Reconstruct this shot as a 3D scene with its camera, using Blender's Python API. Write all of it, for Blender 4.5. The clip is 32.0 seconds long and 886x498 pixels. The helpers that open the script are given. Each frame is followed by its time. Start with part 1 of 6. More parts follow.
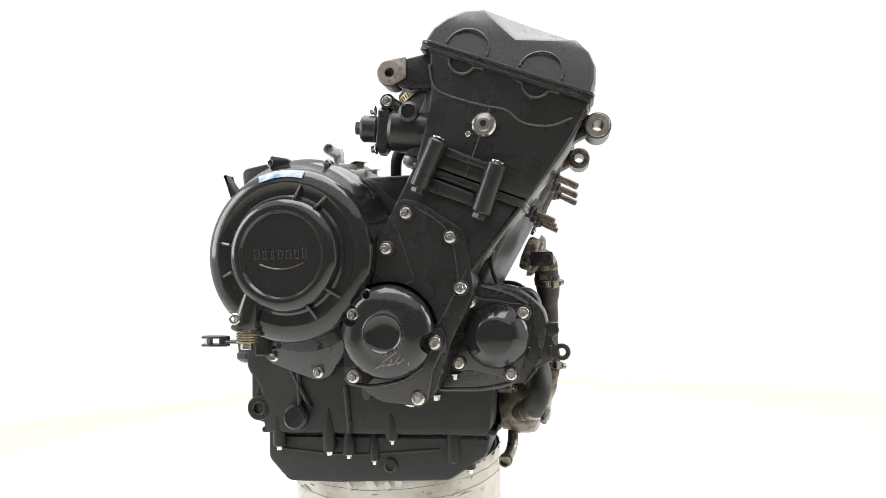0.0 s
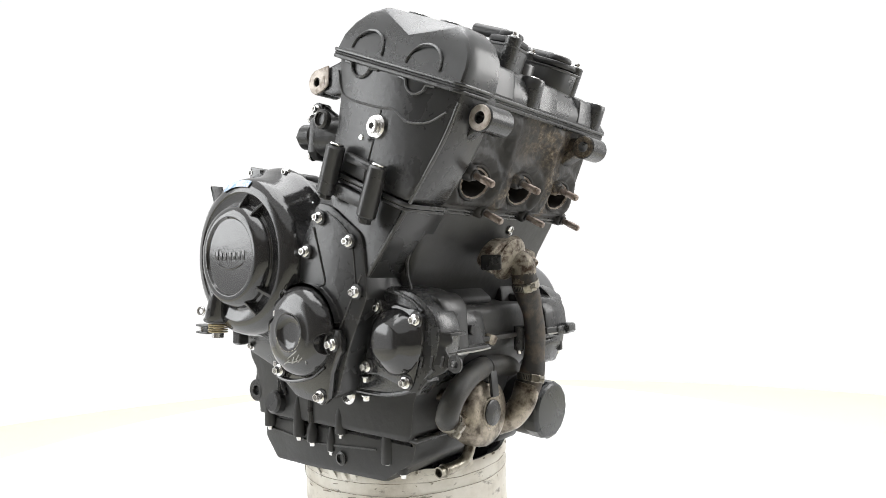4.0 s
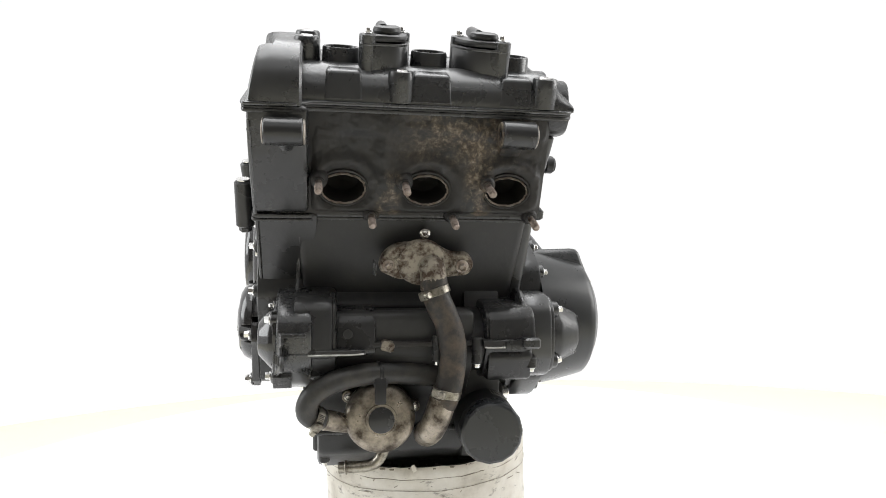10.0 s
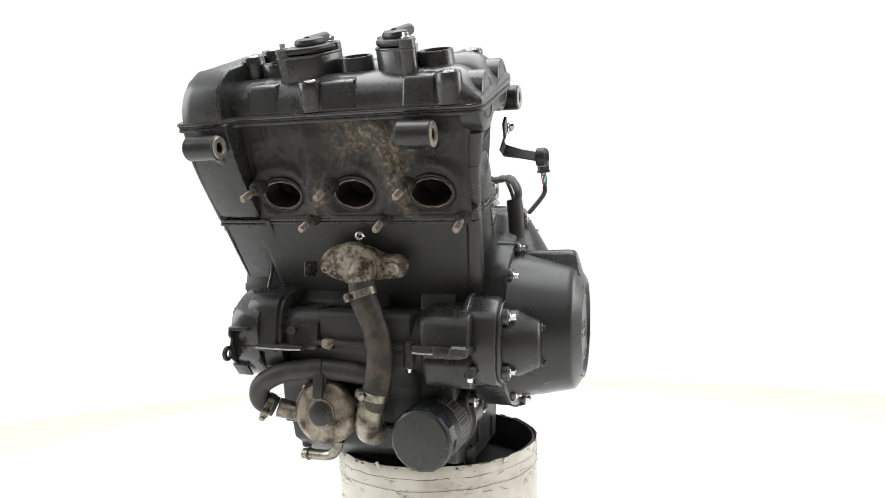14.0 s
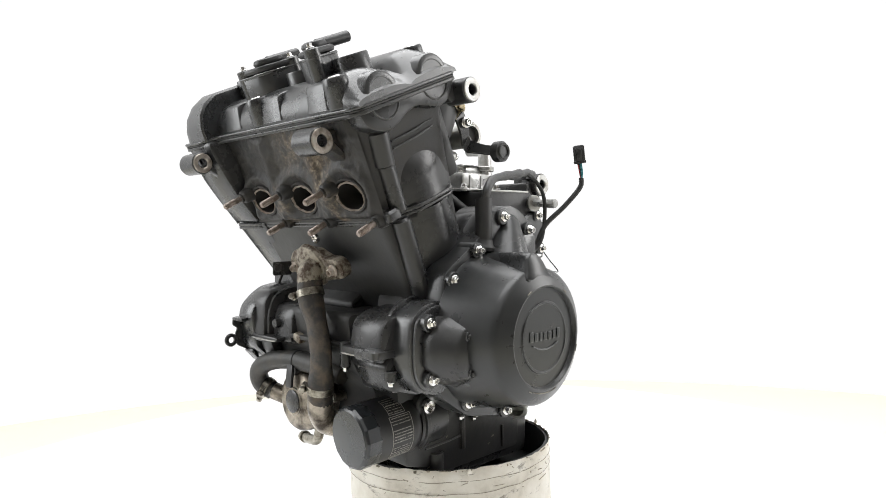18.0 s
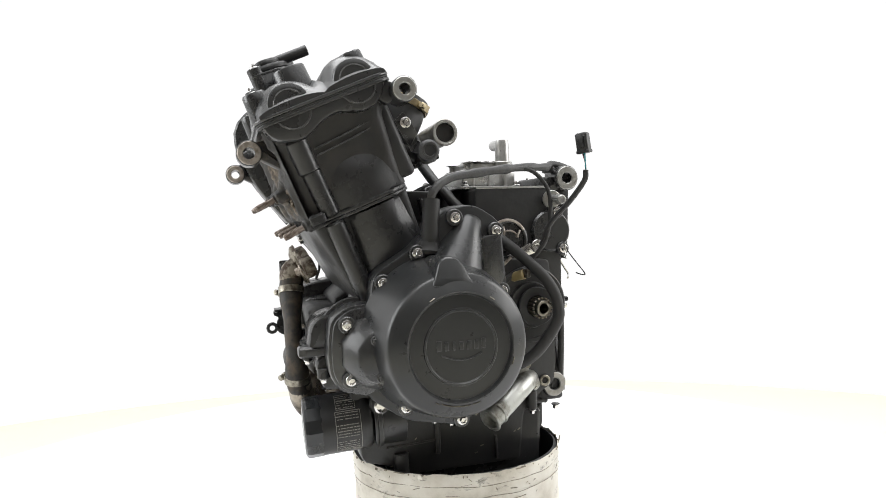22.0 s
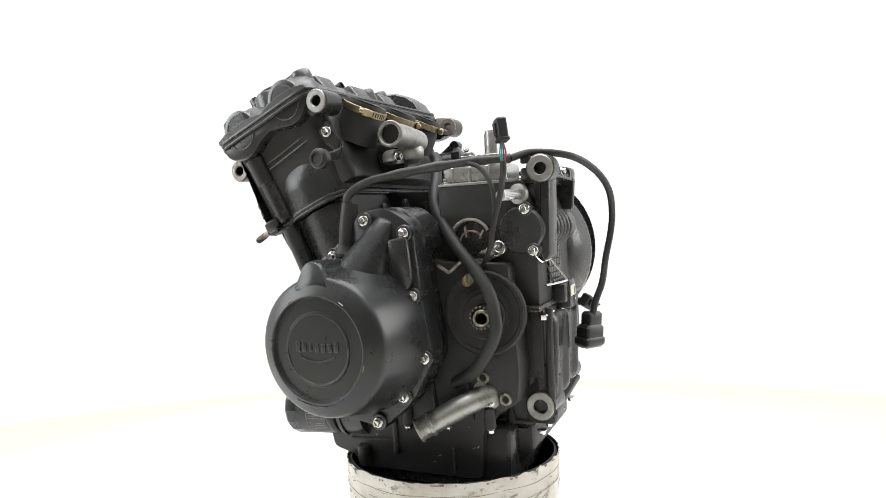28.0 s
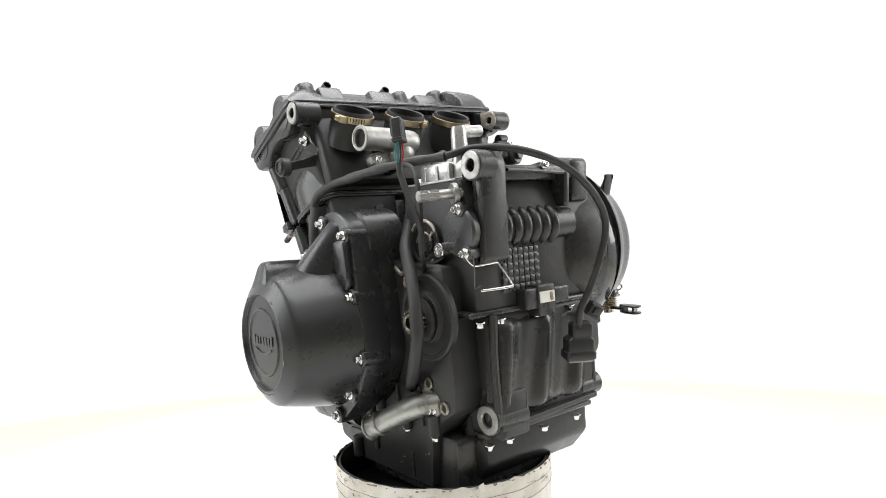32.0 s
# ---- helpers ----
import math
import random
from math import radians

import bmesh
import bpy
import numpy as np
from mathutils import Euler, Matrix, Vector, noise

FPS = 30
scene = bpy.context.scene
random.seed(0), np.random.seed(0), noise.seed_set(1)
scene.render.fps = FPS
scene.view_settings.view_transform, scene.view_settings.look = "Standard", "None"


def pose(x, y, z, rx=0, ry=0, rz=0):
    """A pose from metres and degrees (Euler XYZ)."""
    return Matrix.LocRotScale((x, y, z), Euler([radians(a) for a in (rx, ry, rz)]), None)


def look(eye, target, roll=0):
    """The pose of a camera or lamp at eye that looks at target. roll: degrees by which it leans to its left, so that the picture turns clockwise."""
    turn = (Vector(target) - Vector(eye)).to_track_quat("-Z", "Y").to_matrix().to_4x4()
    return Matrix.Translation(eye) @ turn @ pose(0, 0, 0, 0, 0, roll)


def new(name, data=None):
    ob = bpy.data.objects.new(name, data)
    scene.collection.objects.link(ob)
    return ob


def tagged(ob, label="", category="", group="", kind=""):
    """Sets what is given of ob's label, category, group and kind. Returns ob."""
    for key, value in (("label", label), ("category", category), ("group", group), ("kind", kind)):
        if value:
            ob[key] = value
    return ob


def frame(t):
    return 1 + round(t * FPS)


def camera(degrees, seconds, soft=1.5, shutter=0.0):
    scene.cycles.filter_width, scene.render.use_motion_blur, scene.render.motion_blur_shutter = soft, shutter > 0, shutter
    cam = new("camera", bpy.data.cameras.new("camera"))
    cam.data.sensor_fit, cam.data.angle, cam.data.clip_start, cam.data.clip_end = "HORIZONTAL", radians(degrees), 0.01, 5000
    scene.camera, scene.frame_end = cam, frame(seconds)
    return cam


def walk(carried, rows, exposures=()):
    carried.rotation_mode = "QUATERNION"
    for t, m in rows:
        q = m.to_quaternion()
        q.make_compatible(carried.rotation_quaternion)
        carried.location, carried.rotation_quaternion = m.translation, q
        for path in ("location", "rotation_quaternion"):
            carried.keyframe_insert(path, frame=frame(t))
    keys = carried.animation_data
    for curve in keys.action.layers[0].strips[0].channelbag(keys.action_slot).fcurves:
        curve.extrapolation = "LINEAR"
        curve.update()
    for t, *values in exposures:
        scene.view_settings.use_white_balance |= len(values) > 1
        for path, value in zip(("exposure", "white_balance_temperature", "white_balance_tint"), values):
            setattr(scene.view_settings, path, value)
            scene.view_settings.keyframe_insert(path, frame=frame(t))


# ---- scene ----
# camera: fixed on a stand, a little over the rim of the pail
SECONDS = 32.0
cam = camera(67.87, SECONDS, soft=0.5)
EYE = Vector((0.0, -0.93, 0.640))
AIM = EYE + Vector((math.sin(radians(2.095)), math.cos(radians(2.095)), -math.tan(radians(0.349))))
walk(cam, [(0, look(EYE, AIM, -2.22)), (SECONDS, look(EYE, AIM, -2.22))])

# surroundings: white backdrop and unseen roof, both with added glow, dim room behind the camera
world = bpy.data.worlds.new("studio")
scene.world = world
world.use_nodes = True
world.node_tree.nodes["Background"].inputs[0].default_value = (1.0, 0.98, 0.95, 1)
world.node_tree.nodes["Background"].inputs[1].default_value = 0.25
scene.view_settings.exposure = 0.0


def area(name, eye, target, sx, sy, watts, colour=(1, 1, 1)):
    data = bpy.data.lights.new(name, "AREA")
    data.shape, data.size, data.size_y, data.energy, data.color = "RECTANGLE", sx, sy, watts, colour
    ob = new(name, data)
    ob.matrix_world = look(eye, target)
    return ob


area("softbox_over", (0.0, 0.1, 2.6), (0, 0, 0.6), 2.0, 2.0, 52, (0.985, 0.992, 1.0))
area("softbox_left", (-1.9, -0.15, 1.35), (0, 0, 0.65), 1.0, 1.3, 18, (0.97, 0.99, 1.0))
area("softbox_right", (1.9, 0.05, 1.35), (0, 0, 0.65), 0.9, 1.2, 17, (1.0, 0.99, 0.975))


# ---- materials ----
def material(name):
    m = bpy.data.materials.new(name)
    m.use_nodes = True
    return m, m.node_tree.nodes, m.node_tree.links, m.node_tree.nodes["Principled BSDF"]


def noise_node(nodes, links, scale, detail=6.0, rough=0.6, where="Object"):
    tc = nodes.new("ShaderNodeTexCoord")
    n = nodes.new("ShaderNodeTexNoise")
    n.inputs["Scale"].default_value, n.inputs["Detail"].default_value, n.inputs["Roughness"].default_value = scale, detail, rough
    links.new(tc.outputs[where], n.inputs["Vector"])
    return n


def ramp(nodes, links, src, stops):
    r = nodes.new("ShaderNodeValToRGB")
    e = r.color_ramp.elements
    while len(e) < len(stops):
        e.new(0.5)
    for i, (p, c) in enumerate(stops):
        e[i].position = p
        e[i].color = (c, c, c, 1) if isinstance(c, (int, float)) else (*c, 1)
    links.new(src, r.inputs[0])
    return r


def mix(nodes, links, fac, a, b):
    m = nodes.new("ShaderNodeMix")
    m.data_type = "RGBA"
    for sock, v in ((m.inputs[0], fac), (m.inputs[6], a), (m.inputs[7], b)):
        if isinstance(v, bpy.types.NodeSocket):
            links.new(v, sock)
        elif isinstance(v, (int, float)):
            sock.default_value = v
        else:
            sock.default_value = (*v, 1)
    return m.outputs[2]


def surface(name, base, worn, rough=(0.4, 0.6), metal=0.0, grain=900.0, blot=18.0, bump=0.06, amount=0.35, edge=None, spec=0.5, paler=0.0, span=(0.42, 0.72), cast=0.0):
    """A two-scale surface: blotches of wear over a base colour, fine grain in the relief; edge: paler colour along
    corners, painted highlight as well as rub.
    """
    m, nodes, links, bsdf = material(name)
    big = noise_node(nodes, links, blot, 8, 0.65)
    small = noise_node(nodes, links, grain, 3, 0.5)
    f = ramp(nodes, links, big.outputs[0], [(span[0], 0.0), (span[1], amount)])
    col = mix(nodes, links, f.outputs[0], base, worn)
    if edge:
        # corner mask: paints edge highlights together with rubbed paint, inner corners too
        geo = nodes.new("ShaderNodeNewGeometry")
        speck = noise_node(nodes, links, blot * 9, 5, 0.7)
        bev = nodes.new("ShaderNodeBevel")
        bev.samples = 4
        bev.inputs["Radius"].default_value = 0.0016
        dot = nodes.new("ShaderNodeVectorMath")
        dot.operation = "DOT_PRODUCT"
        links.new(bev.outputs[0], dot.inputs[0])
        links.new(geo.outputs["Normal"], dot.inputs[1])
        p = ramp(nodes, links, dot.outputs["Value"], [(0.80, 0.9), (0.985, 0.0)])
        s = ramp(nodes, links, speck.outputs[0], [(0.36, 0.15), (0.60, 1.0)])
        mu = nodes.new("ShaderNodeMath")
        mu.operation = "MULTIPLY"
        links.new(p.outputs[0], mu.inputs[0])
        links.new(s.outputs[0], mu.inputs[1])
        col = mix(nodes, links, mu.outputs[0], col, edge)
    if paler:
        # paler film on what faces up, broken by streaks
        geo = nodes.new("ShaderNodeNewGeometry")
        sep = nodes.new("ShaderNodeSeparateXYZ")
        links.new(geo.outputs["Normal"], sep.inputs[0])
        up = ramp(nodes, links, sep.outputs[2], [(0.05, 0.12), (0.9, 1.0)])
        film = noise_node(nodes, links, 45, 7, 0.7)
        fr = ramp(nodes, links, film.outputs[0], [(0.38, 0.0), (0.70, paler)])
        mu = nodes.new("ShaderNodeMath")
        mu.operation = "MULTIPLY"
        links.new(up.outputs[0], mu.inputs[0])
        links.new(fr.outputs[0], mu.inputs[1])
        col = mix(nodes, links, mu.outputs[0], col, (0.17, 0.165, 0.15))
    links.new(col, bsdf.inputs["Base Color"])
    r = ramp(nodes, links, big.outputs[0], [(0.3, rough[0]), (0.75, rough[1])])
    links.new(r.outputs[0], bsdf.inputs["Roughness"])
    bsdf.inputs["Metallic"].default_value = metal
    bsdf.inputs["Specular IOR Level"].default_value = spec
    b = nodes.new("ShaderNodeBump")
    b.inputs["Strength"].default_value = bump
    b.inputs["Distance"].default_value = 0.001
    links.new(small.outputs[0], b.inputs["Height"])
    if cast:
        # shallow unevenness of a sand casting
        wave = noise_node(nodes, links, 95, 3, 0.55)
        c = nodes.new("ShaderNodeBump")
        c.inputs["Strength"].default_value, c.inputs["Distance"].default_value = cast, 0.0016
        links.new(wave.outputs[0], c.inputs["Height"])
        links.new(c.outputs[0], b.inputs["Normal"])
    links.new(b.outputs[0], bsdf.inputs["Normal"])
    return m


BLACK = surface("black_case_paint", (0.0235, 0.0238, 0.0246), (0.040, 0.040, 0.040), (0.20, 0.38), bump=0.03, amount=0.4, paler=0.16, spec=0.50, edge=(0.17, 0.168, 0.162), cast=0.22)
MATTE = surface("matte_case_paint", (0.0310, 0.0312, 0.0318), (0.050, 0.049, 0.046), (0.34, 0.54), blot=26, bump=0.05, amount=0.45, paler=0.14, spec=0.32, edge=(0.14, 0.135, 0.125), cast=0.30)
SATIN = surface("satin_black_cover", (0.0220, 0.0230, 0.0242), (0.036, 0.0375, 0.0388), (0.22, 0.35), bump=0.02, amount=0.30, paler=0.14, spec=0.85, edge=(0.18, 0.183, 0.186), cast=0.10)
GLOSS = surface("gloss_black_cover", (0.0195, 0.0195, 0.0204), (0.030, 0.029, 0.029), (0.08, 0.18), bump=0.012, amount=0.30, paler=0.10, spec=0.80, edge=(0.16, 0.155, 0.15), cast=0.10)
# satin paint again, colour and sheen lowered to shade the alternator cover
DIM_SATIN = surface("dimmed_satin_cover", (0.0205, 0.0215, 0.0225), (0.032, 0.0335, 0.0345), (0.24, 0.36), bump=0.02, amount=0.30, paler=0.10, spec=0.52, edge=(0.16, 0.163, 0.165), cast=0.05)
TAPE = surface("worn_cloth_tape", (0.030, 0.030, 0.031), (0.060, 0.060, 0.058), (0.42, 0.62), 0.0, grain=700, blot=120, bump=0.35, amount=0.7, span=(0.40, 0.60))
RUBBER = surface("black_rubber", (0.019, 0.019, 0.019), (0.05, 0.048, 0.044), (0.45, 0.7), bump=0.1, amount=0.3)
GREY_RUBBER = surface("dust_grey_rubber", (0.024, 0.0235, 0.022), (0.085, 0.076, 0.062), (0.40, 0.65), blot=45, bump=0.25, amount=0.7)
DIRTY_RUBBER = surface("dusty_rubber", (0.020, 0.018, 0.016), (0.112, 0.083, 0.057), (0.45, 0.75), blot=62, bump=0.4, amount=0.8, span=(0.43, 0.70))
STEEL = surface("zinc_steel", (0.80, 0.795, 0.785), (0.40, 0.38, 0.36), (0.13, 0.28), 1.0, blot=90, bump=0.04, amount=0.7)
STUD = surface("weathered_stud", (0.31, 0.265, 0.235), (0.11, 0.072, 0.050), (0.36, 0.60), 0.8, blot=150, bump=0.2, amount=0.9)
RUSTY = surface("rusted_stud", (0.42, 0.37, 0.32), (0.17, 0.105, 0.065), (0.45, 0.70), 0.45, blot=120, bump=0.3, amount=0.9)
ALLOY = surface("bare_alloy", (0.40, 0.40, 0.385), (0.20, 0.18, 0.15), (0.34, 0.52), 0.92, blot=55, bump=0.3, amount=0.75)
BRIGHT = surface("machined_alloy", (0.55, 0.55, 0.54), (0.30, 0.29, 0.27), (0.24, 0.42), 0.75, blot=70, bump=0.1, amount=0.8)
OLD_ALLOY = surface("stained_alloy", (0.34, 0.30, 0.245), (0.050, 0.038, 0.028), (0.22, 0.52), 0.75, blot=38, bump=0.3, amount=1.0, span=(0.42, 0.62), edge=(0.42, 0.39, 0.33))
CRUST = surface("rust_crusted_alloy", (0.28, 0.25, 0.20), (0.050, 0.030, 0.018), (0.35, 0.7), 0.35, blot=95, grain=500, bump=0.9, amount=1.0, span=(0.43, 0.59), edge=(0.30, 0.27, 0.22))
TARNISH = surface("tarnished_clamp", (0.34, 0.32, 0.27), (0.07, 0.055, 0.04), (0.25, 0.5), 0.95, blot=110, bump=0.1, amount=0.9, span=(0.42, 0.66))
BARE = surface("scraped_bare_metal", (0.40, 0.36, 0.32), (0.14, 0.11, 0.085), (0.35, 0.6), 0.5, blot=110, bump=0.12, amount=0.85, span=(0.44, 0.66))
SLEEVE_PIPE = surface("oil_tinted_alloy", (0.42, 0.425, 0.40), (0.10, 0.088, 0.065), (0.32, 0.52), 0.8, blot=42, bump=0.10, amount=0.9, span=(0.46, 0.70))
BRASS = surface("yellow_zinc_clamp", (0.44, 0.37, 0.24), (0.16, 0.115, 0.07), (0.25, 0.45), 1.0, blot=90, bump=0.06, amount=0.6)
PLASTIC = surface("black_plastic", (0.018, 0.018, 0.019), (0.03, 0.03, 0.03), (0.35, 0.5), bump=0.05)
# soot of the ports, and painted shade for bores, sockets and slots
HOLE = surface("soot_hole_shade", (0.013, 0.011, 0.010), (0.020, 0.016, 0.013), (0.7, 0.9), bump=0.2)
DISC = surface("filter_face", (0.018, 0.020, 0.022), (0.036, 0.038, 0.040), (0.20, 0.36), bump=0.03, spec=0.6)
BLUE_TAG = surface("blue_sticker", (0.22, 0.40, 0.68), (0.72, 0.76, 0.80), (0.35, 0.5), blot=120, amount=1.0, span=(0.42, 0.60))
INK = surface("pale_print", (0.34, 0.33, 0.30), (0.10, 0.10, 0.095), (0.5, 0.6), blot=300, amount=0.8)
TAG = surface("white_label", (0.75, 0.73, 0.68), (0.5, 0.45, 0.38), (0.4, 0.5), blot=60, amount=0.6)
RED_WIRE = surface("red_wire", (0.45, 0.03, 0.03), (0.3, 0.02, 0.02), (0.4, 0.5))
TEAL_WIRE = surface("teal_wire", (0.04, 0.22, 0.25), (0.02, 0.12, 0.14), (0.4, 0.5))
AMBER = surface("amber_sensor_cap", (0.34, 0.27, 0.13), (0.20, 0.15, 0.07), (0.35, 0.5), blot=60, amount=0.6)


def grimy_head():
    """Black head casting with baked-on oil dirt and brown corrosion round the exhaust ports."""
    m, nodes, links, bsdf = material("grimy_black_casting")
    tc = nodes.new("ShaderNodeTexCoord")
    sep = nodes.new("ShaderNodeSeparateXYZ")
    links.new(tc.outputs["Object"], sep.inputs[0])
    blot = noise_node(nodes, links, 26, 10, 0.78)
    fine = noise_node(nodes, links, 190, 8, 0.7)

    def band(out, a, b, c, d):
        r = nodes.new("ShaderNodeMapRange")
        r.interpolation_type = "SMOOTHSTEP"
        r.inputs[1].default_value, r.inputs[2].default_value = a, b
        links.new(out, r.inputs[0])
        r2 = nodes.new("ShaderNodeMapRange")
        r2.interpolation_type = "SMOOTHSTEP"
        r2.inputs[1].default_value, r2.inputs[2].default_value = d, c
        links.new(out, r2.inputs[0])
        mu = nodes.new("ShaderNodeMath")
        mu.operation = "MULTIPLY"
        links.new(r.outputs[0], mu.inputs[0])
        links.new(r2.outputs[0], mu.inputs[1])
        return mu.outputs[0]

    def times(a, b):
        mu = nodes.new("ShaderNodeMath")
        mu.operation = "MULTIPLY"
        links.new(a, mu.inputs[0])
        links.new(b, mu.inputs[1])
        return mu.outputs[0]

    front = band(sep.outputs[1], -0.30, -0.26, -0.165, -0.14)
    across = band(sep.outputs[0], -0.085, 0.010, 0.050, 0.105)
    high = band(sep.outputs[2], 0.330, 0.376, 0.400, 0.408)
    patch = times(across, high)
    streak = times(band(sep.outputs[0], 0.010, 0.023, 0.040, 0.052), band(sep.outputs[2], 0.270, 0.290, 0.385, 0.40))
    crust = times(band(sep.outputs[0], -0.092, -0.078, -0.066, -0.054), band(sep.outputs[2], 0.285, 0.300, 0.325, 0.345))
    add = nodes.new("ShaderNodeMath")
    add.operation = "MAXIMUM"
    links.new(crust, add.inputs[0])
    links.new(streak, add.inputs[1])
    streak = add.outputs[0]
    both = nodes.new("ShaderNodeMath")
    both.operation = "MAXIMUM"
    links.new(patch, both.inputs[0])
    links.new(streak, both.inputs[1])
    where = times(front, both.outputs[0])
    f1 = ramp(nodes, links, blot.outputs[0], [(0.44, 0.0), (0.58, 0.95)])
    f2 = ramp(nodes, links, fine.outputs[0], [(0.40, 0.28), (0.60, 1.0)])
    fac = times(times(f1.outputs[0], f2.outputs[0]), where)
    paler = ramp(nodes, links, blot.outputs[0], [(0.4, (0.021, 0.021, 0.0212)), (0.72, (0.040, 0.036, 0.032))])
    stain = ramp(nodes, links, fine.outputs[0], [(0.36, (0.075, 0.048, 0.030)), (0.50, (0.16, 0.120, 0.080)), (0.66, (0.30, 0.255, 0.19))])
    col = mix(nodes, links, fac, paler.outputs[0], stain.outputs[0])
    links.new(col, bsdf.inputs["Base Color"])
    rr = ramp(nodes, links, blot.outputs[0], [(0.3, 0.36), (0.7, 0.66)])
    bsdf.inputs["Specular IOR Level"].default_value = 0.36
    links.new(rr.outputs[0], bsdf.inputs["Roughness"])
    b = nodes.new("ShaderNodeBump")
    b.inputs["Strength"].default_value, b.inputs["Distance"].default_value = 0.3, 0.0015
    links.new(fine.outputs[0], b.inputs["Height"])
    links.new(b.outputs[0], bsdf.inputs["Normal"])
    return m


GRIMY = grimy_head()


def chipped_paint():
    """Off-white paint over a pail, scuffed along taped bands, chipped and dirty near the rim."""
    m, nodes, links, bsdf = material("chipped_white_paint")
    tc = nodes.new("ShaderNodeTexCoord")
    stretch = nodes.new("ShaderNodeMapping")
    stretch.inputs["Scale"].default_value = (1, 1, 2.6)
    links.new(tc.outputs["Object"], stretch.inputs[0])
    n1 = nodes.new("ShaderNodeTexNoise")
    n1.inputs["Scale"].default_value, n1.inputs["Detail"].default_value, n1.inputs["Roughness"].default_value = 34, 10, 0.72
    links.new(stretch.outputs[0], n1.inputs["Vector"])
    n2 = noise_node(nodes, links, 16, 8, 0.65)
    chips = ramp(nodes, links, n1.outputs[0], [(0.575, 0.0), (0.66, 0.75)])
    soil = ramp(nodes, links, n2.outputs[0], [(0.36, (0.72, 0.695, 0.63)), (0.56, (0.60, 0.565, 0.49)), (0.72, (0.40, 0.365, 0.30))])
    col = mix(nodes, links, chips.outputs[0], soil.outputs[0], (0.10, 0.085, 0.065))
    links.new(col, bsdf.inputs["Base Color"])
    bsdf.inputs["Roughness"].default_value = 0.55
    b = nodes.new("ShaderNodeBump")
    b.inputs["Strength"].default_value, b.inputs["Distance"].default_value = 0.4, 0.001
    links.new(n1.outputs[0], b.inputs["Height"])
    links.new(b.outputs[0], bsdf.inputs["Normal"])
    return m


PAIL_WHITE = chipped_paint()
SCUFF = surface("brown_scuff", (0.27, 0.235, 0.18), (0.09, 0.075, 0.06), (0.6, 0.8), blot=200, amount=1.0)
PAIL_BLACK = surface("black_inner_coat", (0.028, 0.028, 0.029), (0.05, 0.05, 0.05), (0.45, 0.6), bump=0.1)
CLOTH = surface("white_table_board", (0.92, 0.92, 0.915), (0.89, 0.885, 0.87), (0.6, 0.7), blot=3, bump=0.02)
CREAM = surface("cream_floor", (0.80, 0.775, 0.660), (0.76, 0.730, 0.610), (0.6, 0.7), blot=2, bump=0.02)


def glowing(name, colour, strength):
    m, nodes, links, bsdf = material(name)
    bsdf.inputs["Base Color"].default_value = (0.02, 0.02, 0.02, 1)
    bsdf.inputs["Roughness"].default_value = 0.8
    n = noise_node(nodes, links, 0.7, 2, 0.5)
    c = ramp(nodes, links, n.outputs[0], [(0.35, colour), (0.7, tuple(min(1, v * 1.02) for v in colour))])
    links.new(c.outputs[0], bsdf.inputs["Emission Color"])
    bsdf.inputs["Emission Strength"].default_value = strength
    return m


# even glow put into the backdrop and the added roof overhead
GLOW_WHITE = glowing("glowing_white", (1.0, 0.998, 0.99), 0.965)
ROOM = surface("dim_room_wall", (0.168, 0.154, 0.141), (0.126, 0.115, 0.104), (0.7, 0.8), blot=2, bump=0.02)


# ---- mesh helpers ----
def finish(name, bm, mat, parent, label="", sharp=35, m=None):
    me = bpy.data.meshes.new(name)
    bmesh.ops.recalc_face_normals(bm, faces=bm.faces[:])
    bm.to_mesh(me)
    bm.free()
    me.materials.append(mat)
    for p in me.polygons:
        p.use_smooth = True
    me.set_sharp_from_angle(angle=radians(sharp))
    ob = new(name, me)
    if parent is not None:
        ob.parent = parent
    if m is not None:
        ob.matrix_basis = m
    if label:
        tagged(ob, label)
    return ob


def part(name, bm, mat, parent, label="", sharp=35, m=None):
    return finish(name, bm, mat, parent, label, sharp, m)


LEAN = radians(22.6)
HU = Vector((0, -math.sin(LEAN), math.cos(LEAN)))
HV = Vector((0, math.cos(LEAN), math.sin(LEAN)))
H0 = Vector((0, -0.146, 0.4345))


def hd(x, v, u):
    """A point of the cylinder head: x across, v towards the rear along the gasket, u up the bores."""
    return H0 + Vector((x, 0, 0)) + HV * v + HU * u


def side(x, y, z):
    return Vector((x, y, z))


def rounded(pts, r, n=4):
    """The outline with its corners rounded by radius r."""
    out = []
    k = len(pts)
    for i in range(k):
        a, b, c = Vector(pts[i - 1]), Vector(pts[i]), Vector(pts[(i + 1) % k])
        d1, d2 = (a - b), (c - b)
        q = min(r, d1.length * 0.45, d2.length * 0.45)
        p1, p2 = b + d1.normalized() * q, b + d2.normalized() * q
        for j in range(n + 1):
            t = j / n
            out.append(tuple((1 - t) ** 2 * p1 + 2 * t * (1 - t) * b + t * t * p2))
    return out


def circle(cy, cz, r, n=32, a0=0.0, a1=360.0):
    full = abs(a1 - a0) >= 360
    k = n if full else n + 1
    return [(cy + r * math.cos(radians(a0 + (a1 - a0) * i / n)), cz + r * math.sin(radians(a0 + (a1 - a0) * i / n))) for i in range(k)]


def rings(bm, loops, closed=True, cap=True):
    """Skin a run of equal-length loops of points."""
    vs = [[bm.verts.new(p) for p in loop] for loop in loops]
    n = len(loops[0])
    for a, b in zip(vs, vs[1:]):
        for i in range(n if closed else n - 1):
            j = (i + 1) % n
            bm.faces.new((a[i], a[j], b[j], b[i]))
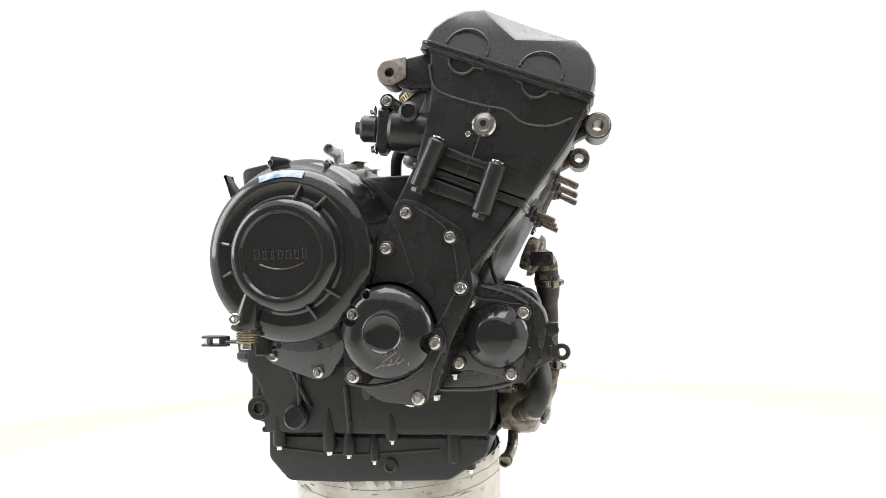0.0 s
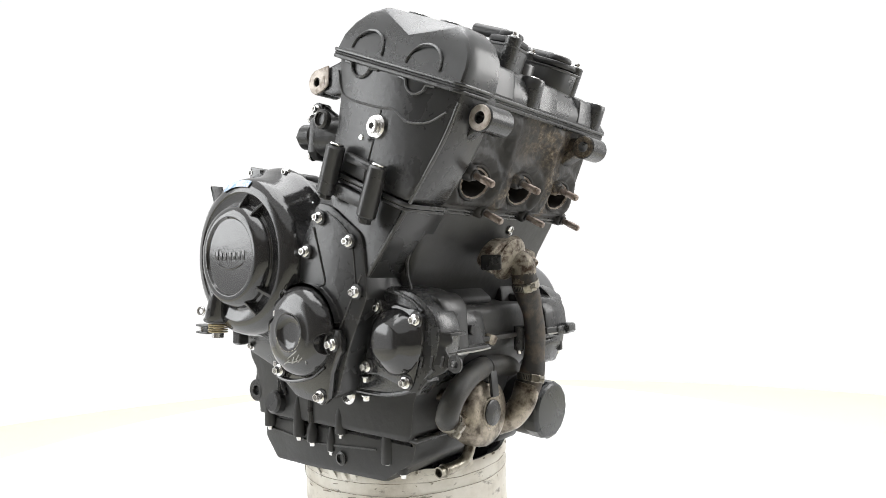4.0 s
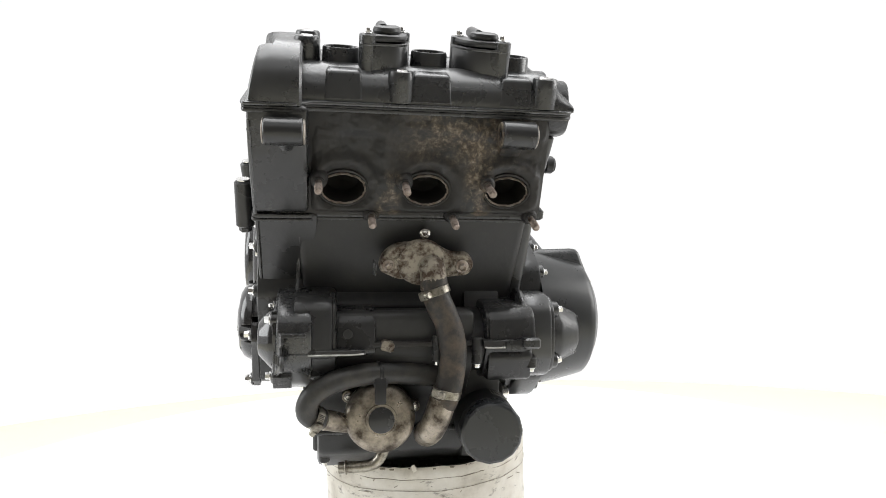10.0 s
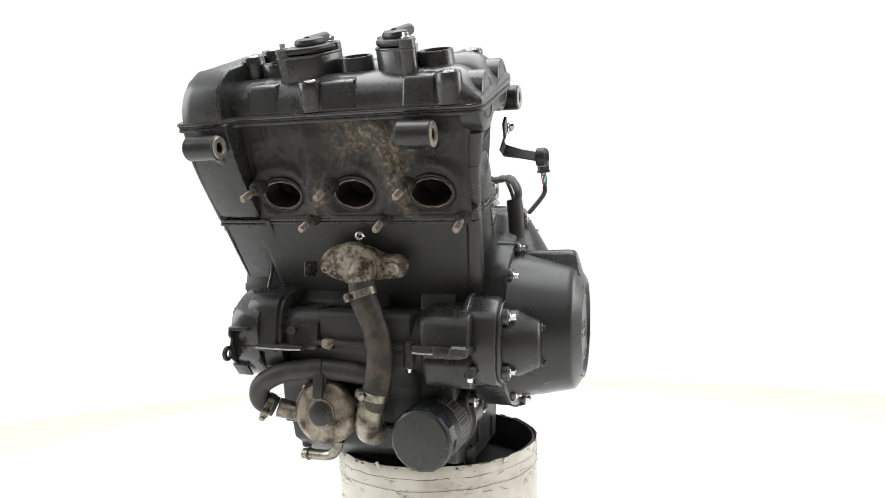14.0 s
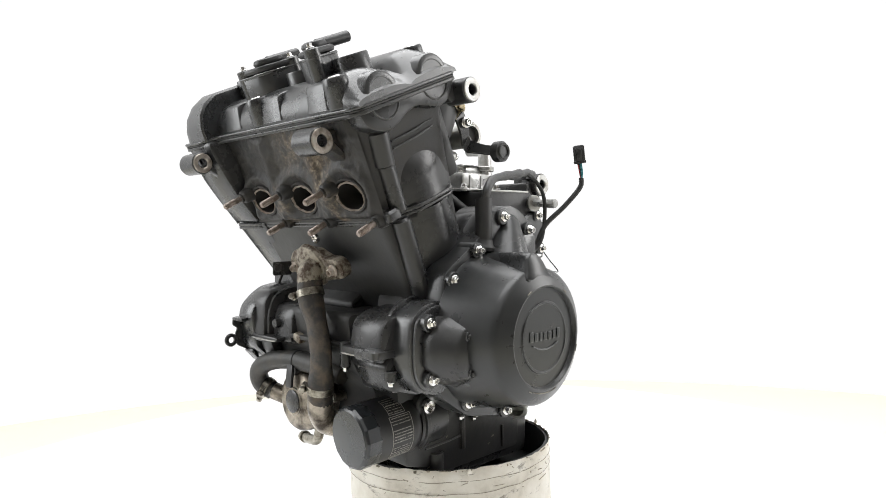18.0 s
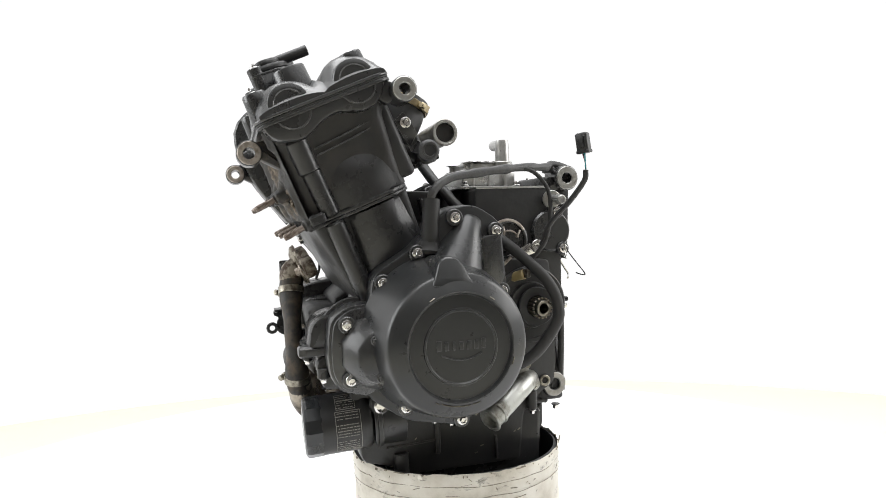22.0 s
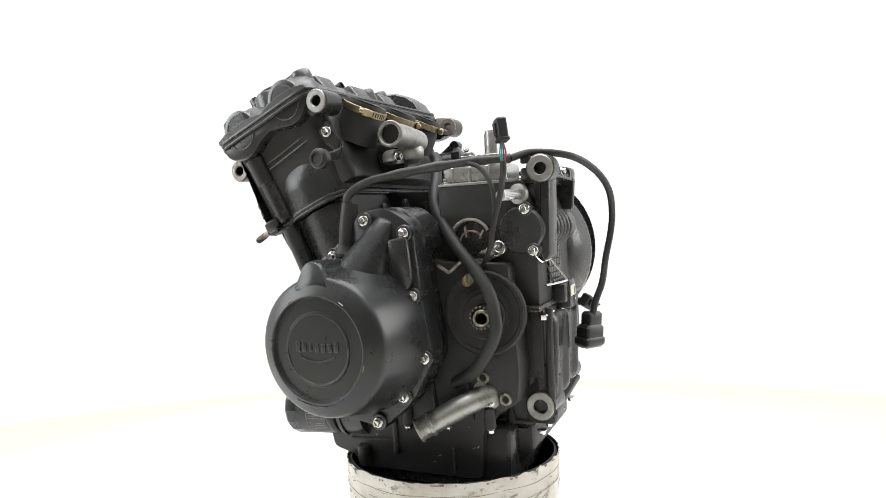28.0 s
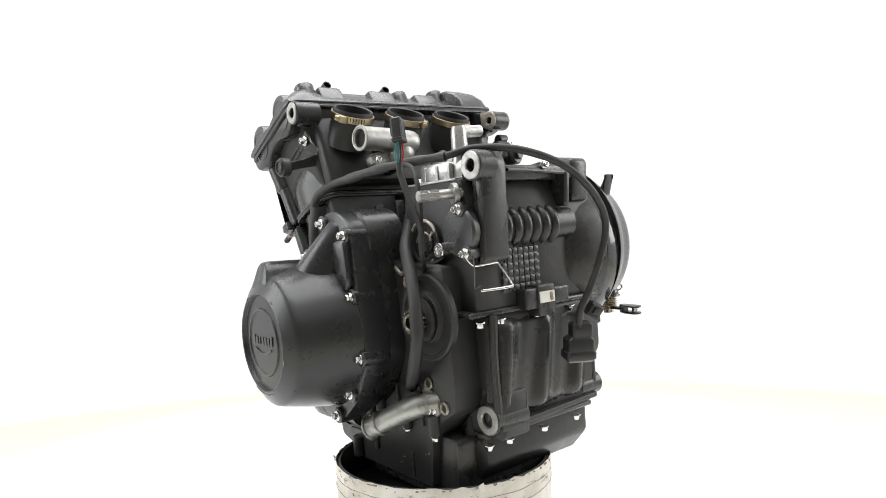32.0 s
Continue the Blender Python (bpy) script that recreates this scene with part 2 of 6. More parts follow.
    if cap:
        bm.faces.new(vs[0][::-1])
        bm.faces.new(vs[-1])
    return vs


def shrink(pts, d):
    """The outline moved inwards by d (along corner bisectors)."""
    k = len(pts)
    area2 = sum(pts[i][0] * pts[(i + 1) % k][1] - pts[(i + 1) % k][0] * pts[i][1] for i in range(k))
    s = 1 if area2 > 0 else -1
    out = []
    for i in range(k):
        a, b, c = (Vector(pts[(i + o) % k]) for o in (-1, 0, 1))
        e1, e2 = (b - a), (c - b)
        if e1.length < 1e-9 or e2.length < 1e-9:
            out.append(tuple(b))
            continue
        n1 = Vector((-e1.y, e1.x)).normalized() * s
        n2 = Vector((-e2.y, e2.x)).normalized() * s
        nn = (n1 + n2)
        if nn.length < 1e-6:
            nn = n1
        nn.normalize()
        out.append(tuple(b + nn * d / max(0.5, nn.dot(n1))))
    return out


def plate(outline, x0, x1, edge=0.003, place=side, bm=None, swap=None):
    """A slab with the outline (two numbers a corner) from x0 to x1, its rims rounded. place maps (x, a, b) to a point."""
    bm = bm or bmesh.new()
    s = 1 if x1 > x0 else -1
    h = abs(x1 - x0)
    e = min(edge, h * 0.45)
    sec = [(x0, e), (x0 + s * e * 0.3, e * 0.3), (x0 + s * e, 0), (x1 - s * e, 0), (x1 - s * e * 0.3, e * 0.3), (x1, e)]
    loops = [[place(x, *p) for p in (shrink(outline, d) if d else outline)] for x, d in sec]
    rings(bm, loops)
    return bm


def turned(profile, centre, axis, n=40, bm=None, cap=True):
    """A turned form: profile of (radius, height along the axis) from the foot up."""
    bm = bm or bmesh.new()
    axis = Vector(axis).normalized()
    q = Vector((0, 0, 1)).rotation_difference(axis).to_matrix()
    c = Vector(centre)
    loops = []
    for r, h in profile:
        loops.append([c + q @ Vector((max(r, 1e-5) * math.cos(2 * math.pi * i / n), max(r, 1e-5) * math.sin(2 * math.pi * i / n), h)) for i in range(n)])
    rings(bm, loops, cap=cap)
    return bm


def rod(a, b, r, n=16, edge=0.0008, bm=None, r2=None):
    a, b = Vector(a), Vector(b)
    h = (b - a).length
    e = min(edge, r * 0.4, h * 0.3)
    r2 = r if r2 is None else r2
    return turned([(r - e, 0), (r, e), (r2, h - e), (r2 - e, h)], a, b - a, n, bm)


def ring_tube(a, b, r, hole, n=24, bm=None, edge=0.001):
    """A hollow boss from a to b."""
    a, b = Vector(a), Vector(b)
    h = (b - a).length
    return turned([(hole, h * 0.02), (hole + edge, 0), (r - edge, 0), (r, edge), (r, h - edge), (r - edge, h), (hole + edge, h), (hole, h - edge), (hole, h * 0.02)], a, b - a, n, bm, cap=False)


def spline(pts, k=8):
    """A smooth run of points through the given ones."""
    p = [Vector(q) for q in pts]
    p = [p[0] * 2 - p[1]] + p + [p[-1] * 2 - p[-2]]
    out = []
    for i in range(1, len(p) - 2):
        for j in range(k):
            t = j / k
            a, b, c, d = p[i - 1], p[i], p[i + 1], p[i + 2]
            out.append(0.5 * ((2 * b) + (c - a) * t + (2 * a - 5 * b + 4 * c - d) * t * t + (3 * b - a - 3 * c + d) * t ** 3))
    out.append(p[-2])
    return out


def hose(pts, r, n=14, k=8, bm=None, wobble=0.0, bore=0.0):
    """A round hose or wire through the points; bore: the depth of its open ends."""
    bm = bm or bmesh.new()
    path = spline(pts, k)
    loops = []
    up = None
    for i, p in enumerate(path):
        d = (path[min(i + 1, len(path) - 1)] - path[max(i - 1, 0)]).normalized()
        if up is None:
            up = d.orthogonal().normalized()
        up = (up - d * up.dot(d)).normalized()
        w = d.cross(up)
        rr = r * (1 + wobble * noise.noise(p * 60))
        loops.append([p + (up * math.cos(2 * math.pi * j / n) + w * math.sin(2 * math.pi * j / n)) * rr for j in range(n)])
    if bore:
        for end, s in ((0, 1), (-1, -1)):
            d = (path[end] - path[end + s]).normalized()
            inner = [path[end] + (q - path[end]) * 0.78 for q in loops[end]]
            deep = [q - d * bore for q in inner]
            loops = [deep, inner] + loops if end == 0 else loops + [inner, deep]
    rings(bm, loops)
    return bm


def block(size, edge=0.002, m=None, bm=None, taper=1.0):
    """A block with rounded edges, its middle at the pose m; taper narrows its top."""
    bm = bm or bmesh.new()
    a, b, c = (s / 2 for s in size)
    e = min(edge, a * 0.4, b * 0.4)
    o = rounded([(-a, -b), (a, -b), (a, b), (-a, b)], e, 3)
    ez = min(edge, c * 0.4)
    sec = [(-c, 1 - ez / max(a, b)), (-c + ez, 1), (c - ez, taper), (c, taper - ez / max(a, b))]
    m = m or Matrix()
    rings(bm, [[m @ Vector((p[0] * s, p[1] * s, z)) for p in o] for z, s in sec])
    return bm


def aim(p, axis):
    """A pose at p whose z points along axis."""
    return Matrix.Translation(p) @ Vector((0, 0, 1)).rotation_difference(Vector(axis).normalized()).to_matrix().to_4x4()


def bolt_mesh(mat):
    """A flanged hexagon bolt, head up, seat at z 0."""
    bm = bmesh.new()
    turned([(0.0064, 0), (0.0066, 0.0008), (0.0062, 0.0016), (0.0048, 0.0022)], (0, 0, 0), (0, 0, 1), 20, bm)
    loops = []
    for r, z in ((0.0043, 0.0018), (0.0043, 0.0062), (0.0038, 0.0070), (0.0031, 0.0070), (0.0024, 0.0044)):
        loops.append([Vector((r * math.cos(math.pi * i / 3), r * math.sin(math.pi * i / 3), z)) for i in range(6)])
    rings(bm, loops)
    me = bpy.data.meshes.new("bolt")
    bmesh.ops.recalc_face_normals(bm, faces=bm.faces[:])
    bm.to_mesh(me)
    bm.free()
    me.materials.append(mat)
    for p in me.polygons:
        p.use_smooth = True
    me.set_sharp_from_angle(angle=radians(30))
    return me


BOLT = bolt_mesh(STEEL)
RUSTY_BOLT = bolt_mesh(RUSTY)


def bolt(p, axis, parent, s=1.0, name="bolt", mesh=None):
    ob = new(name, mesh or BOLT)
    ob.parent = parent
    ob.matrix_basis = aim(p, axis) @ pose(0, 0, 0, 0, 0, 37 * (sum(p) * 1000 % 7)) @ Matrix.Scale(s, 4)
    return ob


def cut(ob, shapes):
    """Takes the closed forms (bmeshes) out of the mesh of ob."""
    tools = []
    for bm in shapes:
        me = bpy.data.meshes.new("tool")
        bmesh.ops.recalc_face_normals(bm, faces=bm.faces[:])
        bm.to_mesh(me)
        bm.free()
        t = new("tool", me)
        t.parent = ob.parent
        tools.append(t)
        mod = ob.modifiers.new("cut", "BOOLEAN")
        mod.operation, mod.object, mod.solver = "DIFFERENCE", t, "EXACT"
    bpy.context.view_layer.update()
    done = bpy.data.meshes.new_from_object(ob.evaluated_get(bpy.context.evaluated_depsgraph_get()))
    ob.modifiers.clear()
    ob.data = done
    done.set_sharp_from_angle(angle=radians(35))
    for t in tools:
        bpy.data.objects.remove(t)


LEFT, RIGHT, FRONT, REAR, UP, DOWN = (1, 0, 0), (-1, 0, 0), (0, -1, 0), (0, 1, 0), (0, 0, 1), (0, 0, -1)

# ---- the setting ----
SURROUND_AT = (-0.08, -0.845)


def setting():
    # floor and the round white table top that shows as a faint arc
    bm = bmesh.new()
    turned([(3.15, -0.04), (3.15, -0.012)], (*SURROUND_AT, 0), UP, 96, bm)
    tagged(finish("floor", bm, CREAM, None, "cream white studio floor round the white board"), category="floor", kind="structure")
    bm = bmesh.new()
    turned([(1.495, -0.012), (1.505, -0.010), (1.505, -0.002), (1.501, 0.0)], (-0.04, 0.603, 0), UP, 128, bm)
    tagged(finish("platform", bm, CLOTH, None, "round plain white board lying on the floor"), category="platform", kind="structure")

    # far side: an upright curved white backdrop with added glow, open towards the camera
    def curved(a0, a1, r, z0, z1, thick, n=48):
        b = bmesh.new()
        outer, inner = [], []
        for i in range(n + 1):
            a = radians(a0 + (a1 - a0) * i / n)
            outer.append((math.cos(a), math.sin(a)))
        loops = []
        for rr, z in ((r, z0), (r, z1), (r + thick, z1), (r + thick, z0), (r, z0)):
            loops.append([Vector((SURROUND_AT[0] + c * rr, SURROUND_AT[1] + s * rr, z)) for c, s in outer])
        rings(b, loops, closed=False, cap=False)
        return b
    tagged(finish("backdrop", curved(-10, 190, 3.05, -0.012, 3.0, 0.03), GLOW_WHITE, None, "seamless white backdrop with added glow"), category="backdrop", kind="structure")
    tagged(finish("wall_south", curved(190, 350, 3.05, -0.012, 3.0, 0.03), ROOM, None, "plain dim wall behind the camera"), category="wall", kind="structure")
    # roof out of view, added as a glowing surface to light the set
    bm = turned([(3.15, 3.0), (3.15, 3.05)], (*SURROUND_AT, 0), UP, 72)
    tagged(finish("ceiling", bm, GLOW_WHITE, None, "unseen white roof with glow added to brighten floor and engine"), category="ceiling", kind="structure")


setting()

# ---- what turns: one slow even turn about the upright axis ----
SPIN0, SPIN_RATE = 71.65, -6.903
STAND_Z = 0.383


def spin(t):
    return pose(0, 0, 0, 0, 0, SPIN0 + SPIN_RATE * t)


ENGINE_POSE = pose(0, 0, STAND_Z) @ pose(0, 0, 0, 0, 0, 5.4) @ pose(0, 0, 0, 0, 2.6, 0)
PAIL_AT = (-0.001, 0.042)
RIM_Z = 0.361


def plinth():
    top = 0.060
    ob = new("plinth")
    tagged(ob, "low plain white square turntable plate under the pail", "plinth")
    o = rounded([(-0.150, -0.150), (0.150, -0.150), (0.150, 0.150), (-0.150, 0.150)], 0.006, 3)
    part("box", plate(o, 0.015, top, 0.003, lambda x, a, b: Vector((a, b, x))), CLOTH, ob)
    part("foot_plate", plate(rounded([(-0.16, -0.16), (0.16, -0.16), (0.16, 0.16), (-0.16, 0.16)], 0.01, 3), 0.0, 0.015, 0.003, lambda x, a, b: Vector((a, b, x))), CLOTH, ob)
    return ob


def pail():
    ob = new("pail")
    tagged(ob, "scuffed white painted open metal pail under the engine", "pail")
    cx, cy = PAIL_AT
    z0, z1 = 0.060, RIM_Z
    R = 0.1435
    n = 120
    bm = bmesh.new()
    loops = []
    prof = [(R - 0.002, z0), (R, z0 + 0.002), (R, z1 - 0.031), (R + 0.0006, z1 - 0.030), (R + 0.0006, z1 - 0.0155), (R + 0.0014, z1 - 0.0145), (R + 0.0014, z1 - 0.003), (R + 0.0005, z1)]
    for k, (r, z) in enumerate(prof):
        loop = []
        for i in range(n):
            a = 2 * math.pi * i / n
            ragged = 0.0
            if k == len(prof) - 1:
                ragged = 0.0022 * noise.noise(Vector((math.cos(a) * 9, math.sin(a) * 9, 1))) + 0.0014 * noise.noise(Vector((math.cos(a) * 30, math.sin(a) * 30, 4)))
            if k in (3, 4, 5):
                ragged = 0.0012 * noise.noise(Vector((math.cos(a) * 5, math.sin(a) * 5, k)))
            w = r + 0.0006 * noise.noise(Vector((math.cos(a) * 14, math.sin(a) * 14, z * 90)))
            loop.append(Vector((cx + w * math.cos(a), cy + w * math.sin(a), z + ragged)))
        loops.append(loop)
    rings(bm, loops, cap=False)
    part("shell", bm, PAIL_WHITE, ob, sharp=60)
    bm = turned([(R - 0.005, z0), (R - 0.005, z1 - 0.001), (R - 0.001, z1 - 0.0035)], (cx, cy, 0), UP, n, cap=False)
    part("lining", bm, PAIL_BLACK, ob, "black inner side of the pail")
    bm = turned([(R - 0.0055, z0 + 0.001), (R - 0.0055, z1 - 0.048)], (cx, cy, 0), UP, 60)
    part("inset_block", bm, PAIL_BLACK, ob, "dark block inside the pail")
    # dark edges of the wrapped bands, scuffs and chips
    def stroke(name, a0, a1, za, zb, r, mat, wave=0.0):
        k = max(4, int(abs(a1 - a0) / 4))
        pts = []
        for i in range(k + 1):
            a = radians(a0 + (a1 - a0) * i / k)
            z = za + (zb - za) * i / k + wave * noise.noise(Vector((math.cos(a) * 5, math.sin(a) * 5, za * 99)))
            pts.append((cx + (R + 0.0012) * math.cos(a), cy + (R + 0.0012) * math.sin(a), z))
        return part(name, hose(pts, r, 5, 2), mat, ob)
    stroke("band_edge", 0, 359, z1 - 0.0148, z1 - 0.0152, 0.00034, SCUFF, 0.0020)
    stroke("band_edge", 0, 359, z1 - 0.0300, z1 - 0.0304, 0.00030, SCUFF, 0.0020)
    rnd = random.Random(11)
    for k in range(64):
        a = rnd.random() * 360
        ln = 0.6 + rnd.random() ** 3 * 9
        z = z1 - 0.003 - rnd.random() * 0.036
        stroke("scuff", a, a + ln, z, z + (rnd.random() - 0.5) * 0.006, 0.0002 + rnd.random() * 0.0004, SCUFF, 0.001)
    for a in range(0, 360, 5):
        if rnd.random() < 0.7:
            q = radians(a + rnd.random() * 6)
            m = Matrix.Translation((cx + (R + 0.0010) * math.cos(q), cy + (R + 0.0010) * math.sin(q), z1 - 0.0008 - rnd.random() * 0.002)) @ pose(0, 0, 0, 0, 0, math.degrees(q))
            part("rim_chip", block((0.0024, 0.0015 + rnd.random() ** 3 * 0.013, 0.0006 + rnd.random() ** 2 * 0.0024), 0.0004, m), SCUFF, ob)
    # torn flakes of tape at the rim
    for a, w, h, dz in ((187, 0.012, 0.024, -0.006), (195, 0.008, 0.014, -0.008), (200, 0.010, 0.020, -0.004), (176, 0.007, 0.012, -0.010), (262, 0.006, 0.012, 0.0), (75, 0.008, 0.014, -0.002), (330, 0.006, 0.010, -0.003), (148, 0.007, 0.016, -0.001)):
        m = Matrix.Translation((cx + (R + 0.0035) * math.cos(radians(a)), cy + (R + 0.0035) * math.sin(radians(a)), z1 + dz)) @ pose(0, 0, 0, 12, 18, a)
        o = rounded([(-w / 2, -h / 2), (w / 2, -h * 0.3), (w * 0.3, h / 2), (-w * 0.45, h * 0.35)], 0.001, 2)
        part("tape_flake", plate(o, -0.0005, 0.0005, 0.0001, lambda x, p, q, m=m: m @ Vector((x, p, q))), PAIL_WHITE, ob)
    return ob


PLINTH = plinth()
PAIL = pail()
ENGINE = new("motorcycle_engine")
tagged(ENGINE, "used black three-cylinder motorcycle engine standing in a white pail", "engine")
ENGINE.matrix_basis = ENGINE_POSE

# ---- engine: the large castings ----
def castings():
    # lower crankcase
    o = rounded([(0.190, 0.180), (0.190, 0.105), (0.172, 0.085), (0.168, 0.028), (-0.112, 0.028), (-0.118, 0.080), (-0.150, 0.110), (-0.160, 0.180)], 0.012)
    low = part("lower_crankcase", plate(o, -0.160, 0.034, 0.006), MATTE, ENGINE)
    # sump pan
    o = rounded([(0.168, 0.030), (0.168, -0.006), (0.142, -0.034), (0.080, -0.034), (-0.060, -0.028), (-0.106, 0.002), (-0.114, 0.030)], 0.006)
    sump = part("sump_pan", plate(o, -0.150, 0.034, 0.008), MATTE, ENGINE)
    part("flange", plate(rounded([(0.173, 0.034), (0.173, 0.027), (-0.118, 0.027), (-0.118, 0.034)], 0.003), -0.154, 0.037, 0.002), BLACK, sump)
    for x, y, z0, z1, r in ((-0.156, 0.150, 0.012, 0.072, 0.0085), (-0.160, 0.084, 0.008, 0.060, 0.0085), (-0.158, 0.060, 0.004, 0.030, 0.0080), (-0.158, 0.006, 0.022, 0.060, 0.0085), (-0.150, -0.066, -0.004, 0.044, 0.0095), (-0.144, -0.084, -0.014, 0.040, 0.0075), (-0.152, 0.030, -0.004, 0.028, 0.0070),
                            (0.036, 0.140, 0.006, 0.050, 0.0085), (0.066, 0.070, 0.004, 0.060, 0.0080), (0.066, 0.030, 0.008, 0.045, 0.0080), (0.066, -0.020, 0.006, 0.050, 0.0085), (0.066, -0.062, 0.002, 0.036, 0.0080)):
        part("bolt_boss", turned([(r * 0.86, 0.0), (r * 0.94, 0.002), (r * 0.90, (z1 - z0) * 0.55), (r * 0.45, z1 - z0), (0.0, z1 - z0 + 0.001)], (x + (0.003 if x < 0 else -0.003), y, z0), UP, 16), MATTE, sump, sharp=60)
        bolt((x + (0.003 if x < 0 else -0.003), y, z0), DOWN, sump, 0.80, "sump_bolt")
    part("dowel_post", rod((-0.140, 0.122, 0.046), (-0.172, 0.122, 0.050), 0.0150, 24, 0.003), BLACK, low)
    part("drain_rim", turned([(0.0085, 0.0), (0.0085, 0.003), (0.0060, 0.004), (0.0060, 0.001), (0.0, 0.001)], (-0.1500, 0.010, -0.010), RIGHT, 20), BLACK, sump)
    part("seam", hose([(-0.1505, 0.150, 0.008), (-0.1505, 0.060, 0.002), (-0.1505, -0.050, 0.010)], 0.0014, 8, 4), MATTE, sump)
    part("sump_well", plate(rounded([(0.150, 0.030), (0.146, -0.052), (-0.060, -0.052), (-0.080, 0.030)], 0.010), -0.095, 0.064, 0.006), BLACK, sump)
    # left wall of the case round the drive shaft
    part("left_wall", plate(rounded([(0.040, 0.262), (0.070, 0.240), (0.160, 0.236), (0.168, 0.100), (0.164, 0.066), (0.140, 0.052), (0.118, 0.030), (0.112, -0.034), (-0.064, -0.034), (-0.068, -0.020), (-0.104, -0.010), (-0.112, 0.036), (-0.120, 0.100), (-0.110, 0.200), (-0.040, 0.240)], 0.008), 0.030, 0.076, 0.004), MATTE, low)
    part("cover_seat", plate(rounded([(-0.094, 0.228), (-0.042, 0.262), (-0.006, 0.302), (0.030, 0.308), (0.060, 0.286), (0.068, 0.205), (0.078, 0.130), (0.050, 0.080), (0.008, 0.049), (-0.058, 0.060), (-0.102, 0.092)], 0.014), 0.060, 0.102, 0.002), BLACK, low)
    # upper crankcase with the gearbox
    o = rounded([(0.190, 0.179), (0.190, 0.290), (0.176, 0.335), (0.020, 0.334), (-0.015, 0.300), (-0.040, 0.235), (-0.098, 0.206), (-0.122, 0.188), (-0.122, 0.179)], 0.010)
    up = part("upper_crankcase", plate(o, -0.165, -0.008, 0.006), MATTE, ENGINE)
    part("gearbox_wall", plate(rounded([(0.190, 0.179), (0.190, 0.290), (0.176, 0.335), (0.063, 0.3345), (0.063, 0.179)], 0.006), -0.012, 0.052, 0.0025), MATTE, up)
    part("machined_edge", plate(rounded([(0.168, 0.3335), (0.168, 0.3365), (0.064, 0.3362), (0.064, 0.3332)], 0.001), 0.030, 0.0526, 0.0006), ALLOY, up, "bare machined top edge")
    part("recess_floor", plate(rounded([(0.070, 0.250), (0.070, 0.179), (-0.060, 0.179), (-0.040, 0.238)], 0.008), -0.012, 0.050, 0.006), MATTE, up)
    for y, z in ((0.026, 0.318), (0.002, 0.322), (-0.022, 0.318)):
        part("rib", block((0.014, 0.005, 0.062), 0.002, Matrix.Translation((-0.004 + (0.026 - y) * 0.75, y, z - 0.030)) @ Matrix.Rotation(0.20, 4, "X")), BLACK, up)
    o = rounded([(0.1935, 0.1820), (0.1935, 0.1750), (-0.050, 0.1750), (-0.050, 0.1820)], 0.003)
    part("case_flange", plate(o, -0.166, 0.066, 0.003), BLACK, up)
    # cylinder block, leaning forward, with the drive tunnel on its right end
    def cyl(x, v, u):
        return hd(x, v, u)
    bm = bmesh.new()
    loops = []
    for u, x0, x1, v0, v1 in ((-0.300, -0.165, 0.088, -0.052, 0.044), (-0.230, -0.168, 0.093, -0.055, 0.050), (-0.140, -0.176, 0.098, -0.066, 0.056), (-0.130, -0.176, 0.098, -0.066, 0.056)):
        q = rounded([(x0, v0), (x1, v0), (x1, v1), (x0, v1)], 0.010)
        loops.append([hd(a, b, u) for a, b in q])
    rings(bm, loops)
    block_ = part("cylinder_block", bm, MATTE, ENGINE)
    part("drive_tunnel", plate(rounded([(-0.1655, 0.2905), (-0.0465, 0.3395), (-0.018, 0.290), (-0.015, 0.200), (-0.050, 0.140), (-0.080, 0.170), (-0.0985, 0.2060)], 0.006), -0.150, -0.2180, 0.005), BLACK, block_)
    part("tunnel_ridge", hose([(-0.2165, -0.1600, 0.2860), (-0.2165, -0.1250, 0.2430), (-0.2165, -0.0960, 0.2080)], 0.0028, 8, 6), BLACK, block_)
    part("face_ridge", hose([(-0.1700, -0.1440, 0.2660), (-0.1720, -0.1243, 0.2419), (-0.1730, -0.1210, 0.2221), (-0.1740, -0.1281, 0.2001)], 0.0022, 8, 6), BLACK, block_)
    part("rear_chamber", plate(rounded([(-0.060, 0.335), (0.040, 0.335), (0.040, 0.240), (-0.030, 0.240)], 0.006), -0.162, -0.060, 0.005), BLACK, block_)
    part("water_rail", plate(rounded([(-0.060, 0.336), (-0.018, 0.334), (0.026, 0.333), (0.034, 0.326), (0.034, 0.290), (-0.050, 0.290)], 0.005), -0.060, -0.006, 0.004), MATTE, block_)
    # flange pair at the head joint
    for u0, u1, g in ((-0.1345, -0.1309, 0.0012), (-0.1306, -0.1258, 0.0006)):
        q = rounded([(-0.2225 - g, -0.074 - g), (-0.160, -0.074 - g), (-0.150, -0.0672), (0.088, -0.0672), (0.100, -0.072), (0.1035 + g, -0.066), (0.1045 + g, -0.034), (0.1140 + g, -0.022), (0.1150 + g, 0.008), (0.1140 + g, 0.036), (0.1035 + g, 0.048), (0.094, 0.058 + g), (-0.2225 - g, 0.058 + g)], 0.010)
        part("joint_flange", plate(q, u0, u1, 0.0012, lambda x, a, b: hd(a, b, x)), BLACK, block_)
    part("corner_column", rod(hd(0.094, -0.0425, -0.300), hd(0.101, -0.0420, -0.134), 0.0120, 24, 0.003), BLACK, block_)
    part("corner_lug", block((0.022, 0.020, 0.014), 0.004, Matrix.Translation(hd(0.106, -0.060, -0.124)) @ Matrix.Rotation(LEAN, 4, "X")), BLACK, block_)

